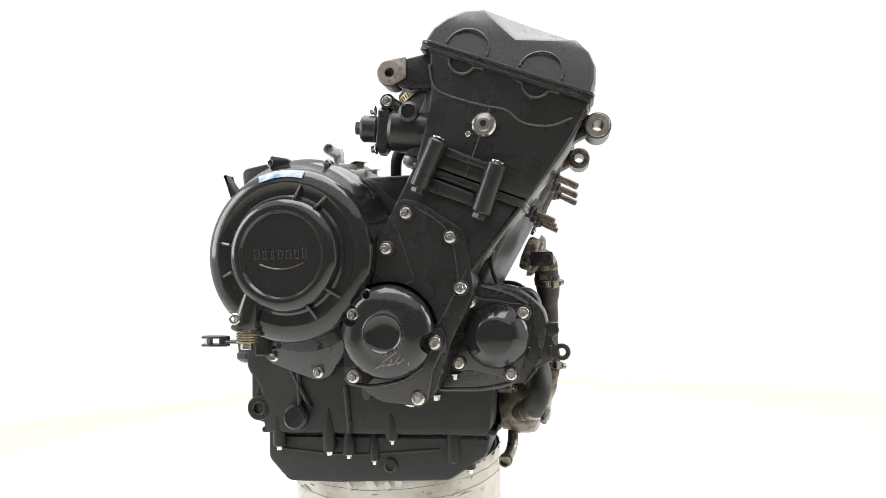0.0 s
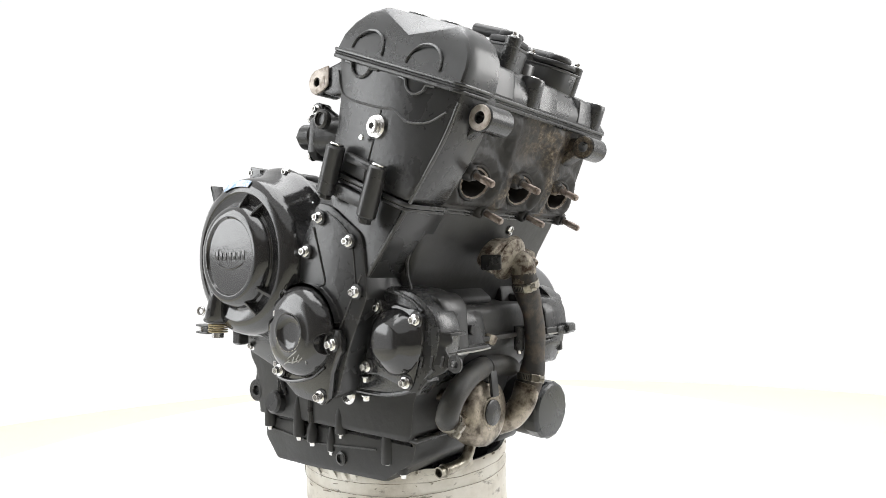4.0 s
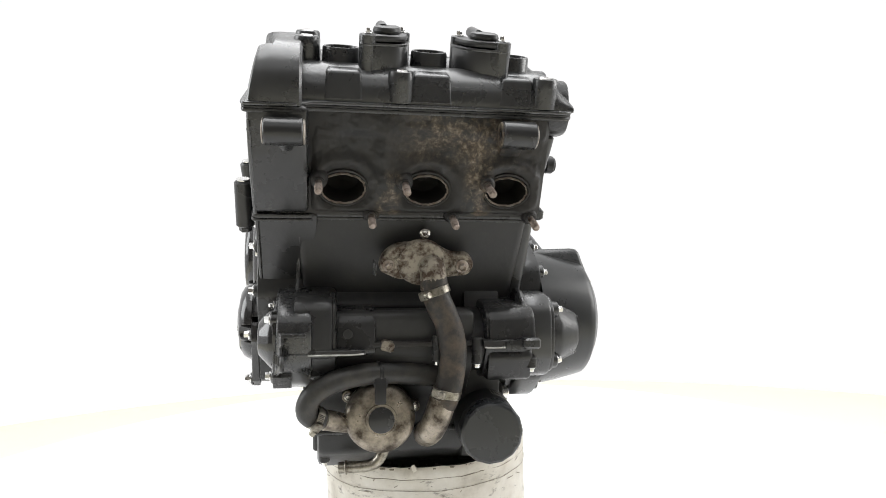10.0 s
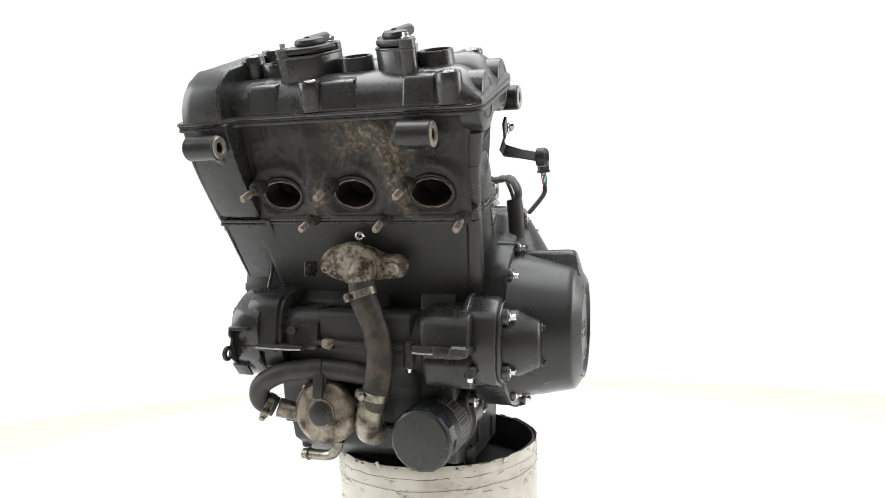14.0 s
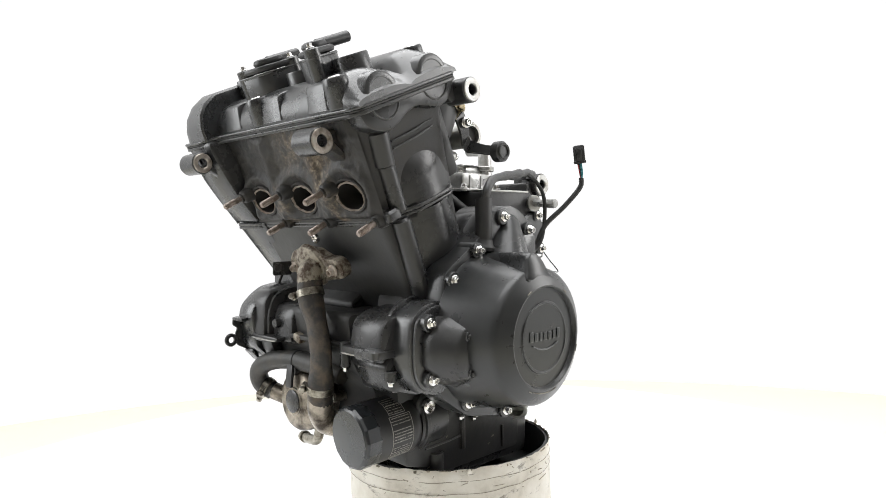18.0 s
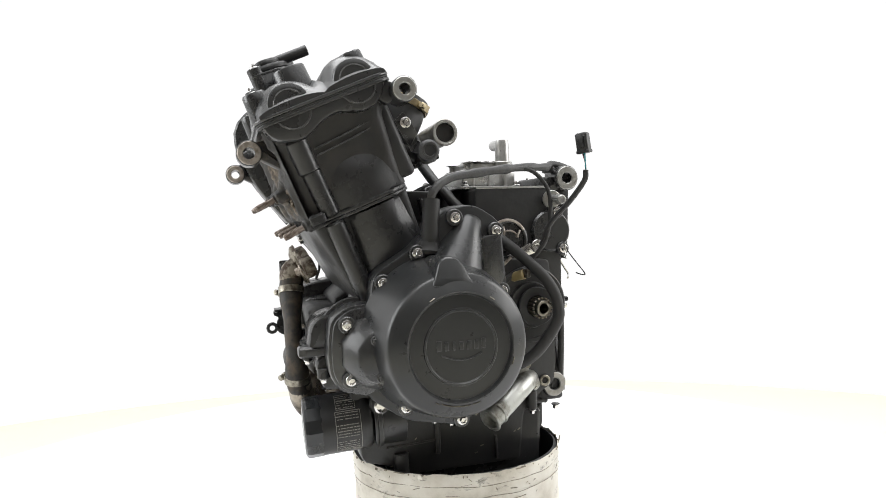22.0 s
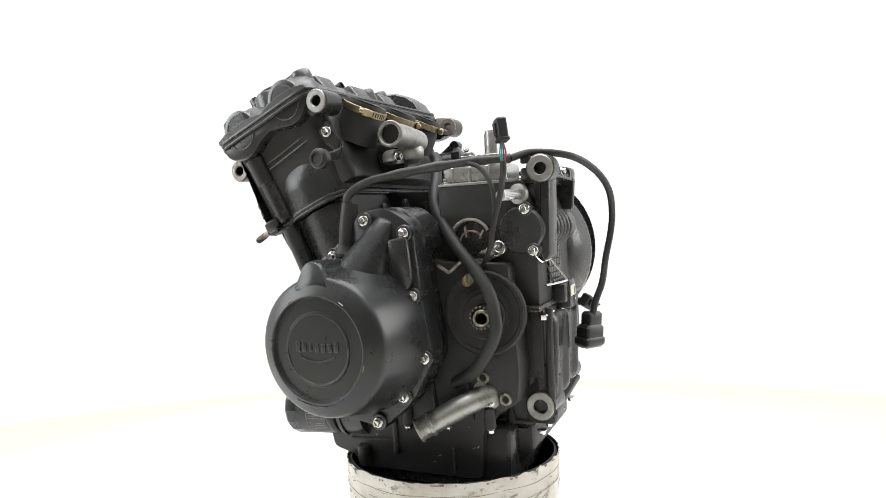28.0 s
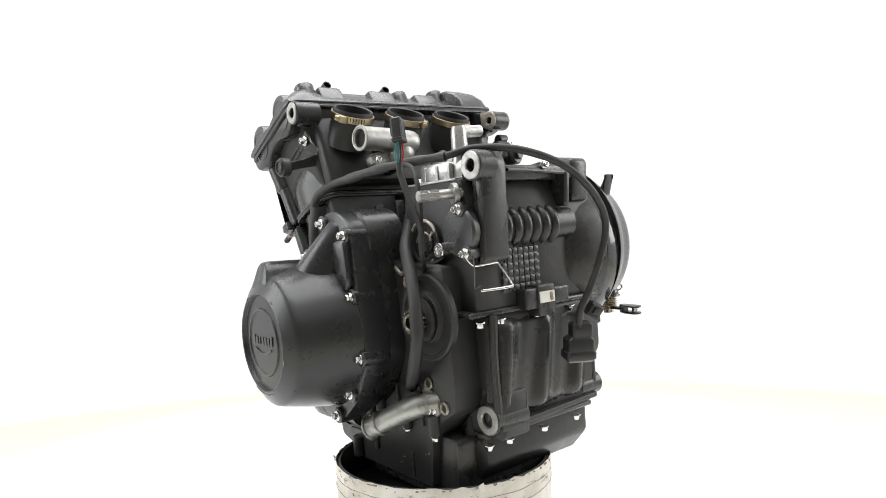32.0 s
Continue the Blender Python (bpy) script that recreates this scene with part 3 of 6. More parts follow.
    def pillow(v0, v1, u0, u1, x, deep, soft0, soft1):
        """A cast swell on the left end: rounded across, blending out at its ends over soft0 and soft1."""
        bm3 = bmesh.new()
        rows = []
        for i in range(25):
            u = u0 + (u1 - u0) * i / 24
            g = min(1.0, (u - u0) / soft0, (u1 - u) / soft1)
            g = max(0.0, g)
            g = g * g * (3 - 2 * g)
            rows.append([hd(x + deep * g * (0.5 + 0.5 * math.cos(math.pi * (k / 12 - 1))) ** 0.55 - 0.002, v0 + (v1 - v0) * (0.5 + (k / 24 - 0.5) * (0.86 + 0.14 * g)), u) for k in range(25)])
        rings(bm3, rows, closed=False, cap=False)
        return bm3
    part("water_jacket", pillow(-0.032, 0.050, -0.275, -0.1312, 0.096, 0.018, 0.10, 0.0006), BLACK, block_, sharp=60)

    # cylinder head
    bm = bmesh.new()
    loops = []
    for u, x0, x1, v0, v1 in ((-0.1255, -0.212, 0.102, -0.070, 0.060), (-0.090, -0.215, 0.106, -0.070, 0.060), (-0.040, -0.218, 0.112, -0.070, 0.064), (-0.004, -0.222, 0.120, -0.073, 0.080)):
        q = rounded([(x0, v0), (x1, v0), (x1, v1), (x0, v1)], 0.018, 6)
        loops.append([hd(a, b, u) for a, b in q])
    rings(bm, loops)
    head = part("cylinder_head", bm, GRIMY, ENGINE, "black cylinder head with brown baked stains")
    # left end of the head: corner column in two steps, hanging apron with its wavy edge, jacket swell
    part("corner_column", rod(hd(0.1055, -0.0455, -0.0715), hd(0.1115, -0.0455, -0.030), 0.0132, 28, 0.003), BLACK, head)
    part("corner_column", rod(hd(0.1010, -0.0425, -0.1260), hd(0.1050, -0.0440, -0.0690), 0.0120, 28, 0.002), BLACK, head)
    o = [(-0.0752, 0.0), (-0.0752, -0.008), (-0.0716, -0.020), (-0.0631, -0.0278), (-0.0422, -0.0347), (-0.0288, -0.0322), (-0.0104, -0.0236), (0.0056, -0.0201), (0.0202, -0.0242), (0.0381, -0.0308), (0.0558, -0.0288), (0.0668, -0.0188), (0.078, -0.004), (0.078, 0.0)]
    part("apron", plate(rounded(o, 0.006), 0.105, 0.1305, 0.004, lambda x, a, b: hd(x, a, b)), BLACK, head)
    for v in (-0.0375, 0.0425):
        part("cam_bulge", hose([hd(0.1304, v + 0.0205 * math.cos(radians(a)), -0.001 + 0.0205 * math.sin(radians(a))) for a in range(180, 361, 12)], 0.0013, 8, 3), BLACK, head)
    part("end_jacket", pillow(-0.036, 0.050, -0.1292, -0.048, 0.1045, 0.0120, 0.0006, 0.050), BLACK, head, sharp=60)
    for u in (-0.046, -0.054):
        part("ridge", hose([hd(0.1125, -0.030, u - 0.002), hd(0.1135, 0.005, u), hd(0.1115, 0.040, u + 0.004)], 0.0011, 6, 5), BLACK, head)
    # right end: drive tunnel face with raised ridge lines and the cam bulges under the gasket
    o = [(-0.099, 0.0), (-0.1000, -0.015), (-0.0940, -0.057), (-0.085, -0.092), (-0.074, -0.1255), (0.056, -0.1255), (0.060, -0.080), (0.068, -0.045), (0.079, -0.020), (0.086, 0.0)]
    part("tunnel_face", plate(rounded(o, 0.008), -0.160, -0.2215, 0.006, lambda x, a, b: hd(x, a, b)), BLACK, head)
    for v in (-0.040, 0.044):
        scallop = [hd(-0.2222, v - 0.026, -0.0085), hd(-0.2224, v - 0.0175, -0.0088)] + [hd(-0.2228, v + 0.0150 * math.cos(radians(a)), -0.006 + 0.0150 * math.sin(radians(a))) for a in range(195, 346, 15)] + [hd(-0.2224, v + 0.0175, -0.0088), hd(-0.2222, v + 0.026, -0.0085)]
        part("cam_bulge", hose(scallop, 0.0017, 8, 3), SATIN, head)
    ridge = [hd(-0.2214, v, u) for v, u in ((0.078, -0.021), (0.066, -0.040), (0.050, -0.0465), (0.006, -0.045), (-0.019, -0.042), (-0.041, -0.049), (-0.069, -0.043), (-0.088, -0.028))]
    part("ridge", hose(ridge, 0.0014, 8, 6), SATIN, head)
    part("ridge", hose([hd(-0.2190, -0.098, -0.016), hd(-0.2190, -0.092, -0.057), hd(-0.2180, -0.073, -0.125)], 0.0022, 8, 6), SATIN, head)
    part("seam", hose([hd(-0.2216, -0.002, -0.046), hd(-0.2216, -0.004, -0.124)], 0.0010, 6, 3), SATIN, head)
    # exhaust ports: oval rims round dark throats, on the lower front face
    n_ex = Vector((0, -0.92, -0.385)).normalized()
    t_ex = Vector((0, -0.385, 0.92)).normalized()
    tools = []
    for x in (-0.1225, -0.0285, 0.0660):
        c = Vector((x, -0.1765, 0.3205))
        tb = bmesh.new()
        rings(tb, [[c + n_ex * d + Vector((1, 0, 0)) * 0.0250 * math.cos(2 * math.pi * i / 36) + t_ex * 0.0176 * math.sin(2 * math.pi * i / 36) for i in range(36)] for d in (0.03, -0.045)])
        tools.append(tb)
        bm = bmesh.new()
        loops = []
        for w, h, d in ((0.0292, 0.0222, -0.006), (0.0290, 0.0218, 0.0010), (0.0280, 0.0208, 0.0028), (0.0268, 0.0196, 0.0028), (0.0260, 0.0186, 0.0020), (0.0253, 0.0178, -0.002), (0.0251, 0.0176, -0.010)):
            loops.append([c + n_ex * d + Vector((1, 0, 0)) * w * math.cos(2 * math.pi * i / 36) + t_ex * h * math.sin(2 * math.pi * i / 36) for i in range(36)])
        rings(bm, loops, cap=False)
        port = part("exhaust_port", bm, GRIMY, head, "oval exhaust port with a rusty lip")
        bm = bmesh.new()
        loops = []
        for w, h, d in ((0.0258, 0.0184, 0.0005), (0.0246, 0.0170, 0.0032), (0.0236, 0.0158, 0.0005)):
            loops.append([c + n_ex * (d + 0.0012 * noise.noise(Vector((i * 0.9, x * 50, w * 90)))) + Vector((1, 0, 0)) * w * math.cos(2 * math.pi * i / 48) * (1 + 0.03 * math.sin(i * 2.3)) + t_ex * (h * math.sin(2 * math.pi * i / 48) * (1 + 0.06 * noise.noise(Vector((i * 0.5, x * 40, 2.0)))) - 0.0012) for i in range(48)])
        rings(bm, loops, cap=False)
        part("gasket_ring", bm, RUSTY, port)
        bm = bmesh.new()
        loops = []
        for w, h, d in ((0.0249, 0.0175, -0.0015), (0.0230, 0.0160, -0.016), (0.0190, 0.0130, -0.034), (0.004, 0.003, -0.042)):
            loops.append([c + n_ex * d + Vector((1, 0, 0)) * w * math.cos(2 * math.pi * i / 30) + t_ex * h * math.sin(2 * math.pi * i / 30) for i in range(30)])
        rings(bm, loops, cap=False)
        bm.faces.new([bm.verts.new(p) for p in loops[-1]])
        part("throat", bm, HOLE, port, "dark sooty inside of the port")
        for tip in (Vector((x - 0.0265, -0.221, 0.311)), Vector((x + 0.0325, -0.192, 0.2765))):
            d = Vector((0, -0.80, -0.42)).normalized()
            stud = part("exhaust_stud", rod(tip - d * 0.040, tip, 0.0038, 14, 0.0010), STUD, head, "rusty threaded stud")
            part("stud_boss", turned([(0.0105, 0.0), (0.0092, 0.012), (0.0072, 0.0145), (0.0062, 0.0150), (0.0060, 0.0175), (0.0, 0.0175)], tip - d * 0.043, d, 18), GRIMY, head)
            bm = bmesh.new()
            for k in range(9):
                turned([(0.0038, 0.0), (0.0044, 0.0006), (0.0038, 0.0012)], tip - d * (0.0035 + 0.0016 * k), d, 12, bm, cap=False)
            part("thread", bm, STUD, stud)
    cut(head, tools)
    # cast front face: soft ribs between the ports, arches over them, crusted and lumpy
    bm = bmesh.new()
    nx, nu = 150, 66
    vs = []
    for j in range(nu + 1):
        u = -0.1235 + 0.1185 * j / nu
        row = []
        for i in range(nx + 1):
            x = -0.158 + 0.268 * i / nx
            d = 0.0
            for xc in (-0.0755, 0.0188):
                d += 0.0095 * math.exp(-((x - xc) / 0.0125) ** 2) * (1 - max(0.0, (u + 0.055) / 0.05) ** 2 if u > -0.055 else 1)
            for xc in (-0.1225, -0.0285, 0.066):
                q = math.hypot((x - xc) / 0.040, (u + 0.0935) / 0.036)
                d += 0.0055 * math.exp(-((q - 0.90) / 0.20) ** 2)
                d += 0.0045 * math.exp(-((x - xc + 0.027) / 0.011) ** 2 - ((u + 0.078) / 0.016) ** 2)
            d += 0.0060 / (1 + math.exp(-(u + 0.031) / 0.0022)) * (0.55 + 0.45 * math.sin(x * 61 + 1.2))
            d += 0.0012 * noise.noise((x * 60, u * 60, 1.7)) + 0.0011 * noise.noise((x * 150, u * 150, 4.1)) + 0.0007 * noise.noise((x * 420, u * 420, 9.3))
            edge = min(1.0, i / 4, (nx - i) / 4, j / 3, (nu - j) / 2 + 0.4)
            row.append(bm.verts.new(hd(x, -0.0695 - d * edge - 0.0015 * edge, u)))
        vs.append(row)
    for j in range(nu):
        for i in range(nx):
            x, u = -0.158 + 0.268 * (i + 0.5) / nx, -0.1235 + 0.1185 * (j + 0.5) / nu
            if all(((x - xc) / 0.0275) ** 2 + ((u + 0.0935) / 0.0205) ** 2 > 1 for xc in (-0.1225, -0.0285, 0.066)):
                bm.faces.new((vs[j][i], vs[j][i + 1], vs[j + 1][i + 1], vs[j + 1][i]))
    part("front_face", bm, GRIMY, head, "lumpy cast face with brown baked stains", sharp=70)

    # intake side: three cast bodies under the stubs and the wall between them
    part("intake_wall", plate(rounded([(-0.205, 0.050), (0.100, 0.050), (0.100, 0.074), (0.080, 0.080), (-0.190, 0.080), (-0.205, 0.072)], 0.008), -0.120, -0.020, 0.006, lambda x, a, b: hd(a, b, x)), MATTE, head)
    for x in (-0.122, -0.028, 0.066):
        part("intake_body", rod((x, -0.110, 0.372), (x, -0.062, 0.412), 0.0310, 28, 0.004), MATTE, head)
    # head mounting lugs
    lug = part("front_lug", ring_tube((-0.2030, -0.2430, 0.3690), (-0.1640, -0.2430, 0.3690), 0.0142, 0.0062, 32), BLACK, head)
    part("lug_face", ring_tube((-0.2048, -0.2430, 0.3690), (-0.2025, -0.2430, 0.3690), 0.0128, 0.0063, 32), BARE, lug, "bare scraped metal face")
    part("lug_face", ring_tube((-0.1645, -0.2430, 0.3690), (-0.1620, -0.2430, 0.3690), 0.0128, 0.0063, 32), BARE, lug, "bare scraped metal face")
    part("web", plate(rounded([(-0.244, 0.3815), (-0.225, 0.3880), (-0.200, 0.392), (-0.196, 0.340), (-0.212, 0.352), (-0.233, 0.362)], 0.006), -0.190, -0.174, 0.004), BLACK, lug)
    lug = part("front_lug", ring_tube((0.0465, -0.2270, 0.3770), (0.0840, -0.2270, 0.3765), 0.0150, 0.0066, 32), BLACK, head)
    part("lug_face", ring_tube((0.0835, -0.2270, 0.3765), (0.0855, -0.2270, 0.3765), 0.0138, 0.0068, 32), BARE, lug, "bare scraped metal face")
    part("lug_face", ring_tube((0.0450, -0.2270, 0.3770), (0.0470, -0.2270, 0.3770), 0.0138, 0.0068, 32), GRIMY, lug)
    part("web", plate(rounded([(-0.226, 0.3895), (-0.200, 0.394), (-0.180, 0.398), (-0.176, 0.352), (-0.196, 0.360), (-0.216, 0.370)], 0.006), 0.052, 0.078, 0.004), GRIMY, lug)
    lug = part("rear_lug", ring_tube((-0.210, -0.018, 0.443), (-0.182, -0.018, 0.443), 0.0148, 0.0055, 28), BLACK, head, "black lug with bare cheeks")
    for x0, x1 in ((-0.2125, -0.2095), (-0.1830, -0.1795)):
        part("lug_face", ring_tube((x0, -0.018, 0.443), (x1, -0.018, 0.443), 0.0144, 0.0055, 28), BARE, lug, "bare alloy cheek with a bolt hole")
        part("cheek", plate(rounded([(-0.022, 0.429), (-0.037, 0.436), (-0.038, 0.459), (-0.018, 0.4575), (-0.0290, 0.4430)], 0.002), x0 + 0.0004, x1 - 0.0004, 0.0008), BARE, lug)
    part("arm", plate(rounded([(-0.024, 0.430), (-0.040, 0.424), (-0.078, 0.422), (-0.072, 0.464), (-0.024, 0.4565)], 0.004), -0.209, -0.183, 0.003), BLACK, lug)
    lug = part("rear_lug", ring_tube((0.104, -0.053, 0.446), (0.140, -0.053, 0.446), 0.0152, 0.0066), BLACK, head)
    part("lug_face", ring_tube((0.1395, -0.053, 0.446), (0.1415, -0.053, 0.446), 0.0142, 0.0068), ALLOY, lug, "bright machined metal face")
    part("arm", plate(rounded([(-0.060, 0.438), (-0.070, 0.430), (-0.084, 0.438), (-0.078, 0.460), (-0.060, 0.456)], 0.004), 0.106, 0.124, 0.003), BLACK, lug)
    return up, low, sump, block_, head


UPPER_CASE, LOWER_CASE, SUMP, CYLINDERS, HEAD = castings()


# ---- valve cover ----
def valve_cover():
    # double-humped profile (v, u)
    def prof(k, dip, kr=1.0, fall=1.0):
        pts = [(-0.076, 0.001)]
        for a in range(180, 29, -15):
            pts.append((-0.037 + 0.039 * math.cos(radians(a)), 0.004 + (0.034 * k) * math.sin(radians(a))))
        pts.append((0.004, 0.020 * k - dip))
        for a in range(150, -1, -15):
            pts.append((0.043 + 0.038 * math.cos(radians(a)), 0.004 + (0.038 * k * kr) * max(0.0, math.sin(radians(a))) ** (fall if a < 90 else 1.0)))
        pts.append((0.082, 0.001))
        return pts
    bm = bmesh.new()
    loops = []
    for x, k, dip, kr in ((-0.182, 0.98, -0.010, 1), (-0.178, 1.0, -0.010, 1), (0.078, 1.0, -0.008, 1), (0.090, 1.0, -0.008, 1), (0.100, 0.985, -0.006, 0.97), (0.106, 0.93, -0.005, 0.94), (0.113, 0.80, -0.004, 0.93), (0.121, 0.60, -0.003, 0.93), (0.129, 0.36, -0.002, 0.95), (0.1335, 0.18, -0.001, 1.0)):
        loops.append([hd(x, v * (1 if x < 0.12 else 0.975), u) for v, u in prof(k, dip, kr, 2.0 if x < 0.08 else (1.5 if x < 0.095 else 1.0))])
    rings(bm, loops)
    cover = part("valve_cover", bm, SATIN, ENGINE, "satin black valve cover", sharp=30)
    # right end cap over the drive: taller, faceted
    end = [(-0.098, 0.000), (-0.0970, 0.018), (-0.0915, 0.034), (-0.080, 0.047), (-0.062, 0.0560), (0.000, 0.0580), (0.046, 0.0590), (0.066, 0.0505), (0.082, 0.036), (0.0915, 0.020), (0.094, 0.000)]
    bm = bmesh.new()
    loops = []
    for x, s in ((-0.166, 0.95), (-0.1685, 1.0), (-0.206, 1.0), (-0.214, 0.985), (-0.2195, 0.95), (-0.2215, 0.90)):
        fold = 0.018 if s < 0.96 and x < -0.2 else (0.012 if x < -0.21 else 0.0)
        lean_in = 0.011 if x < -0.2 else 0.0
        loops.append([hd(x + lean_in * max(0.0, u - 0.004) / 0.055, v * (1.0 if s == 1.0 else (0.5 + 0.5 * s)), 0.004 + (u - 0.004) * s - (fold if v == 0.0 else 0.0)) for v, u in end])
    rings(bm, loops)
    part("end_cap", bm, SATIN, cover, sharp=25)
    def half_ring(c, axis, profile, upper):
        """Half of a turned boss, above or below the joint."""
        hb = bmesh.new()
        a0 = 0 if upper else 180
        rows = []
        for r, h in profile:
            rows.append([c + Vector(axis) * h + HV * (r * math.cos(radians(a0 + 7.5 * k))) + HU * (r * math.sin(radians(a0 + 7.5 * k))) for k in range(25)])
        rings(hb, rows, closed=False, cap=False)
        hb.faces.new([hb.verts.new(p) for p in rows[-1]])
        return hb
    for v in (-0.040, 0.044):
        part("cam_ring", hose([hd(-0.2212 + 0.011 * max(0.0, 0.0235 * math.sin(radians(a))) / 0.055, v + 0.0235 * math.cos(radians(a)), 0.0066 + 0.0235 * math.sin(radians(a))) for a in range(0, 181, 10)], 0.0014, 8, 3), SATIN, cover)
    for v in (-0.0375, 0.0425):
        part("cam_ring", half_ring(hd(0.1285, v, 0.0055), LEFT, [(0.0258, -0.030), (0.0250, 0.0010), (0.0240, 0.0026), (0.0205, 0.0040), (0.0180, 0.0040), (0.0170, 0.0032), (0.0, 0.0032)], True), SATIN, cover)
    # gasket flange
    o = rounded([(-0.224, -0.1015), (-0.172, -0.1015), (-0.158, -0.0830), (0.122, -0.0815), (0.134, -0.072), (0.1365, 0.070), (0.126, 0.084), (-0.218, 0.097), (-0.2275, 0.088), (-0.2275, -0.094)], 0.010)
    part("flange", plate(o, -0.0010, 0.0028, 0.0014, lambda x, a, b: hd(a, b, x)), SATIN, cover)
    part("gasket", plate(shrink(o, 0.0012), -0.0035, -0.0012, 0.0005, lambda x, a, b: hd(a, b, x)), RUBBER, cover, "thin black rubber gasket")
    part("lower_flange", plate(shrink(o, 0.0008), -0.0080, -0.0037, 0.0012, lambda x, a, b: hd(a, b, x)), BLACK, cover)
    # pockets standing along the front and rear edges
    def pocket(x0, x1, top, rear):
        bm2 = bmesh.new()
        loops2 = []
        s = 1 if rear else -1
        for u, dx, out, back in ((0.005, -0.002, 0.0775, 0.030), (top * 0.55, -0.001, 0.0740, 0.030), (top - 0.003, 0.0, 0.0705, 0.030), (top - 0.0008, 0.0012, 0.0690, 0.031), (top, 0.003, 0.0665, 0.032)):
            q = rounded([(x0 + dx, s * out), (x1 - dx, s * out), (x1 - dx, s * back), (x0 + dx, s * back)], 0.0035, 3)
            loops2.append([hd(a, b, u + (0.006 * (1 - abs(b) / 0.07) if u > 0.02 else 0)) for a, b in q])
        rings(bm2, loops2)
        return part("pocket", bm2, SATIN, cover)
    for x0, x1 in ((-0.1420, -0.1050), (-0.0500, -0.0090), (0.0480, 0.0830)):
        pocket(x0, x1, 0.0335, False)
    for x0, x1 in ((-0.134, -0.094), (-0.051, -0.009), (0.040, 0.076)):
        pocket(x0, x1, 0.0365, True)
    # screw towers with bright seats
    for x, v, top in ((-0.163, -0.0105, 0.0575), (-0.0625, -0.0660, 0.0318), (0.0980, -0.0660, 0.0318), (-0.163, 0.038, 0.0590), (0.092, 0.058, 0.0375), (-0.068, 0.060, 0.0345)):
        t = part("screw_tower", turned([(0.0155, 0.0), (0.0142, top - 0.010), (0.0138, top - 0.002), (0.0126, top), (0.0085, top), (0.0082, top - 0.003), (0.0, top - 0.003)], hd(x, v, 0.004), HU, 26), SATIN, cover)
        screw = part("cover_bolt", turned([(0.0072, 0.0), (0.0072, 0.0030), (0.0060, 0.0042), (0.0030, 0.0042), (0.0028, 0.0016), (0.0, 0.0016)], hd(x, v, top + 0.0012), HU, 20), STEEL, t, "steel socket screw in a washer")
    # plug wells
    for x in (-0.1255, -0.0265, 0.0700):
        part("plug_well", turned([(0.024, 0.010), (0.0215, 0.024), (0.0205, 0.0505), (0.0195, 0.0525), (0.0172, 0.0525), (0.0166, 0.0505), (0.0155, 0.022), (0.0, 0.022)], hd(x, -0.0140, 0.0), HU, 36), SATIN, cover)
    # two air valve boxes with stepped lids
    def hull(discs):
        """The outline round a set of discs (centre and radius)."""
        pts = sorted({(round(cx + r * math.cos(radians(a)), 5), round(cy + r * math.sin(radians(a)), 5)) for cx, cy, r in discs for a in range(0, 360, 20)})
        chains = []
        for run in (pts, pts[::-1]):
            c = []
            for p in run:
                while len(c) > 1 and (c[-1][0] - c[-2][0]) * (p[1] - c[-2][1]) - (c[-1][1] - c[-2][1]) * (p[0] - c[-2][0]) <= 0:
                    c.pop()
                c.append(p)
            chains += c[:-1]
        return chains
    up_head = lambda x, a, b: hd(a, b, x)
    for x, ears in ((-0.0790, ((-0.0190, -0.0225), (0.0215, 0.0225))), (0.0290, ((-0.0200, 0.0225), (0.0210, -0.0225)))):
        v = -0.0255
        discs = [(x + dx, v + dv, 0.0088) for dx, dv in ears] + [(x, v, 0.0225), (x + 0.004, v - 0.004, 0.0215)]
        body = hull(discs)
        box = part("air_valve_box", plate(body, 0.008, 0.0600, 0.002, up_head), SATIN, cover)
        part("lip", plate(shrink(body, -0.0008), 0.0585, 0.0615, 0.0008, up_head), SATIN, box)
        lid = part("lid", plate(shrink(body, 0.0010), 0.0622, 0.0700, 0.0035, up_head), PLASTIC, box)
        crown = hull([(x + 0.002, v - 0.002, 0.0150), (x + ears[1][0] * 0.35, v + ears[1][1] * 0.35, 0.0120)])
        part("lid_crown", plate(crown, 0.0680, 0.0780, 0.0050, up_head), PLASTIC, lid)
        for dx, dv in ears:
            part("ear", rod(hd(x + dx, v + dv, 0.010), hd(x + dx, v + dv, 0.0705), 0.0094, 18, 0.0012), SATIN, box)
            bolt(hd(x + dx, v + dv, 0.0705), HU, lid, 0.80, "lid_bolt")
        a = hd(x - 0.001, v + 0.004, 0.0730)
        b = hd(x + 0.000, 0.025, 0.0735)
        part("nipple", hose([a, (a + b) / 2, b], 0.0066, 16, 6, bore=0.006), PLASTIC, lid)
    return cover


valve_cover()


# ---- right side: clutch, crank and front covers ----
def emblem(c, axis_x, w, mat, parent):
    """A raised badge: a plain row of bars over a curved stroke."""
    s = 1 if axis_x > 0 else -1
    lens = (0.80, 0.62, 0.20, 0.62, 0.74, 0.62, 0.66)
    for i, q in enumerate(lens):
        y = c[1] + s * w * (i - 3) / 7.6
        h = 0.0115 if i in (0, 6) else 0.0095
        part("badge_bar", block((0.0006, w * 0.105 * (0.25 + q * 0.75), h), 0.0003, Matrix.Translation((c[0], y, c[2] + (0.001 if i in (0, 6) else 0)))), mat, parent)
    pts = [(c[0], c[1] + s * w * k * 0.36, c[2] - 0.0095 - 0.006 * (1 - k * k)) for k in (-1, -0.6, -0.2, 0.2, 0.6, 1)]
    part("badge_stroke", hose(pts, 0.0010, 6, 4), mat, parent)


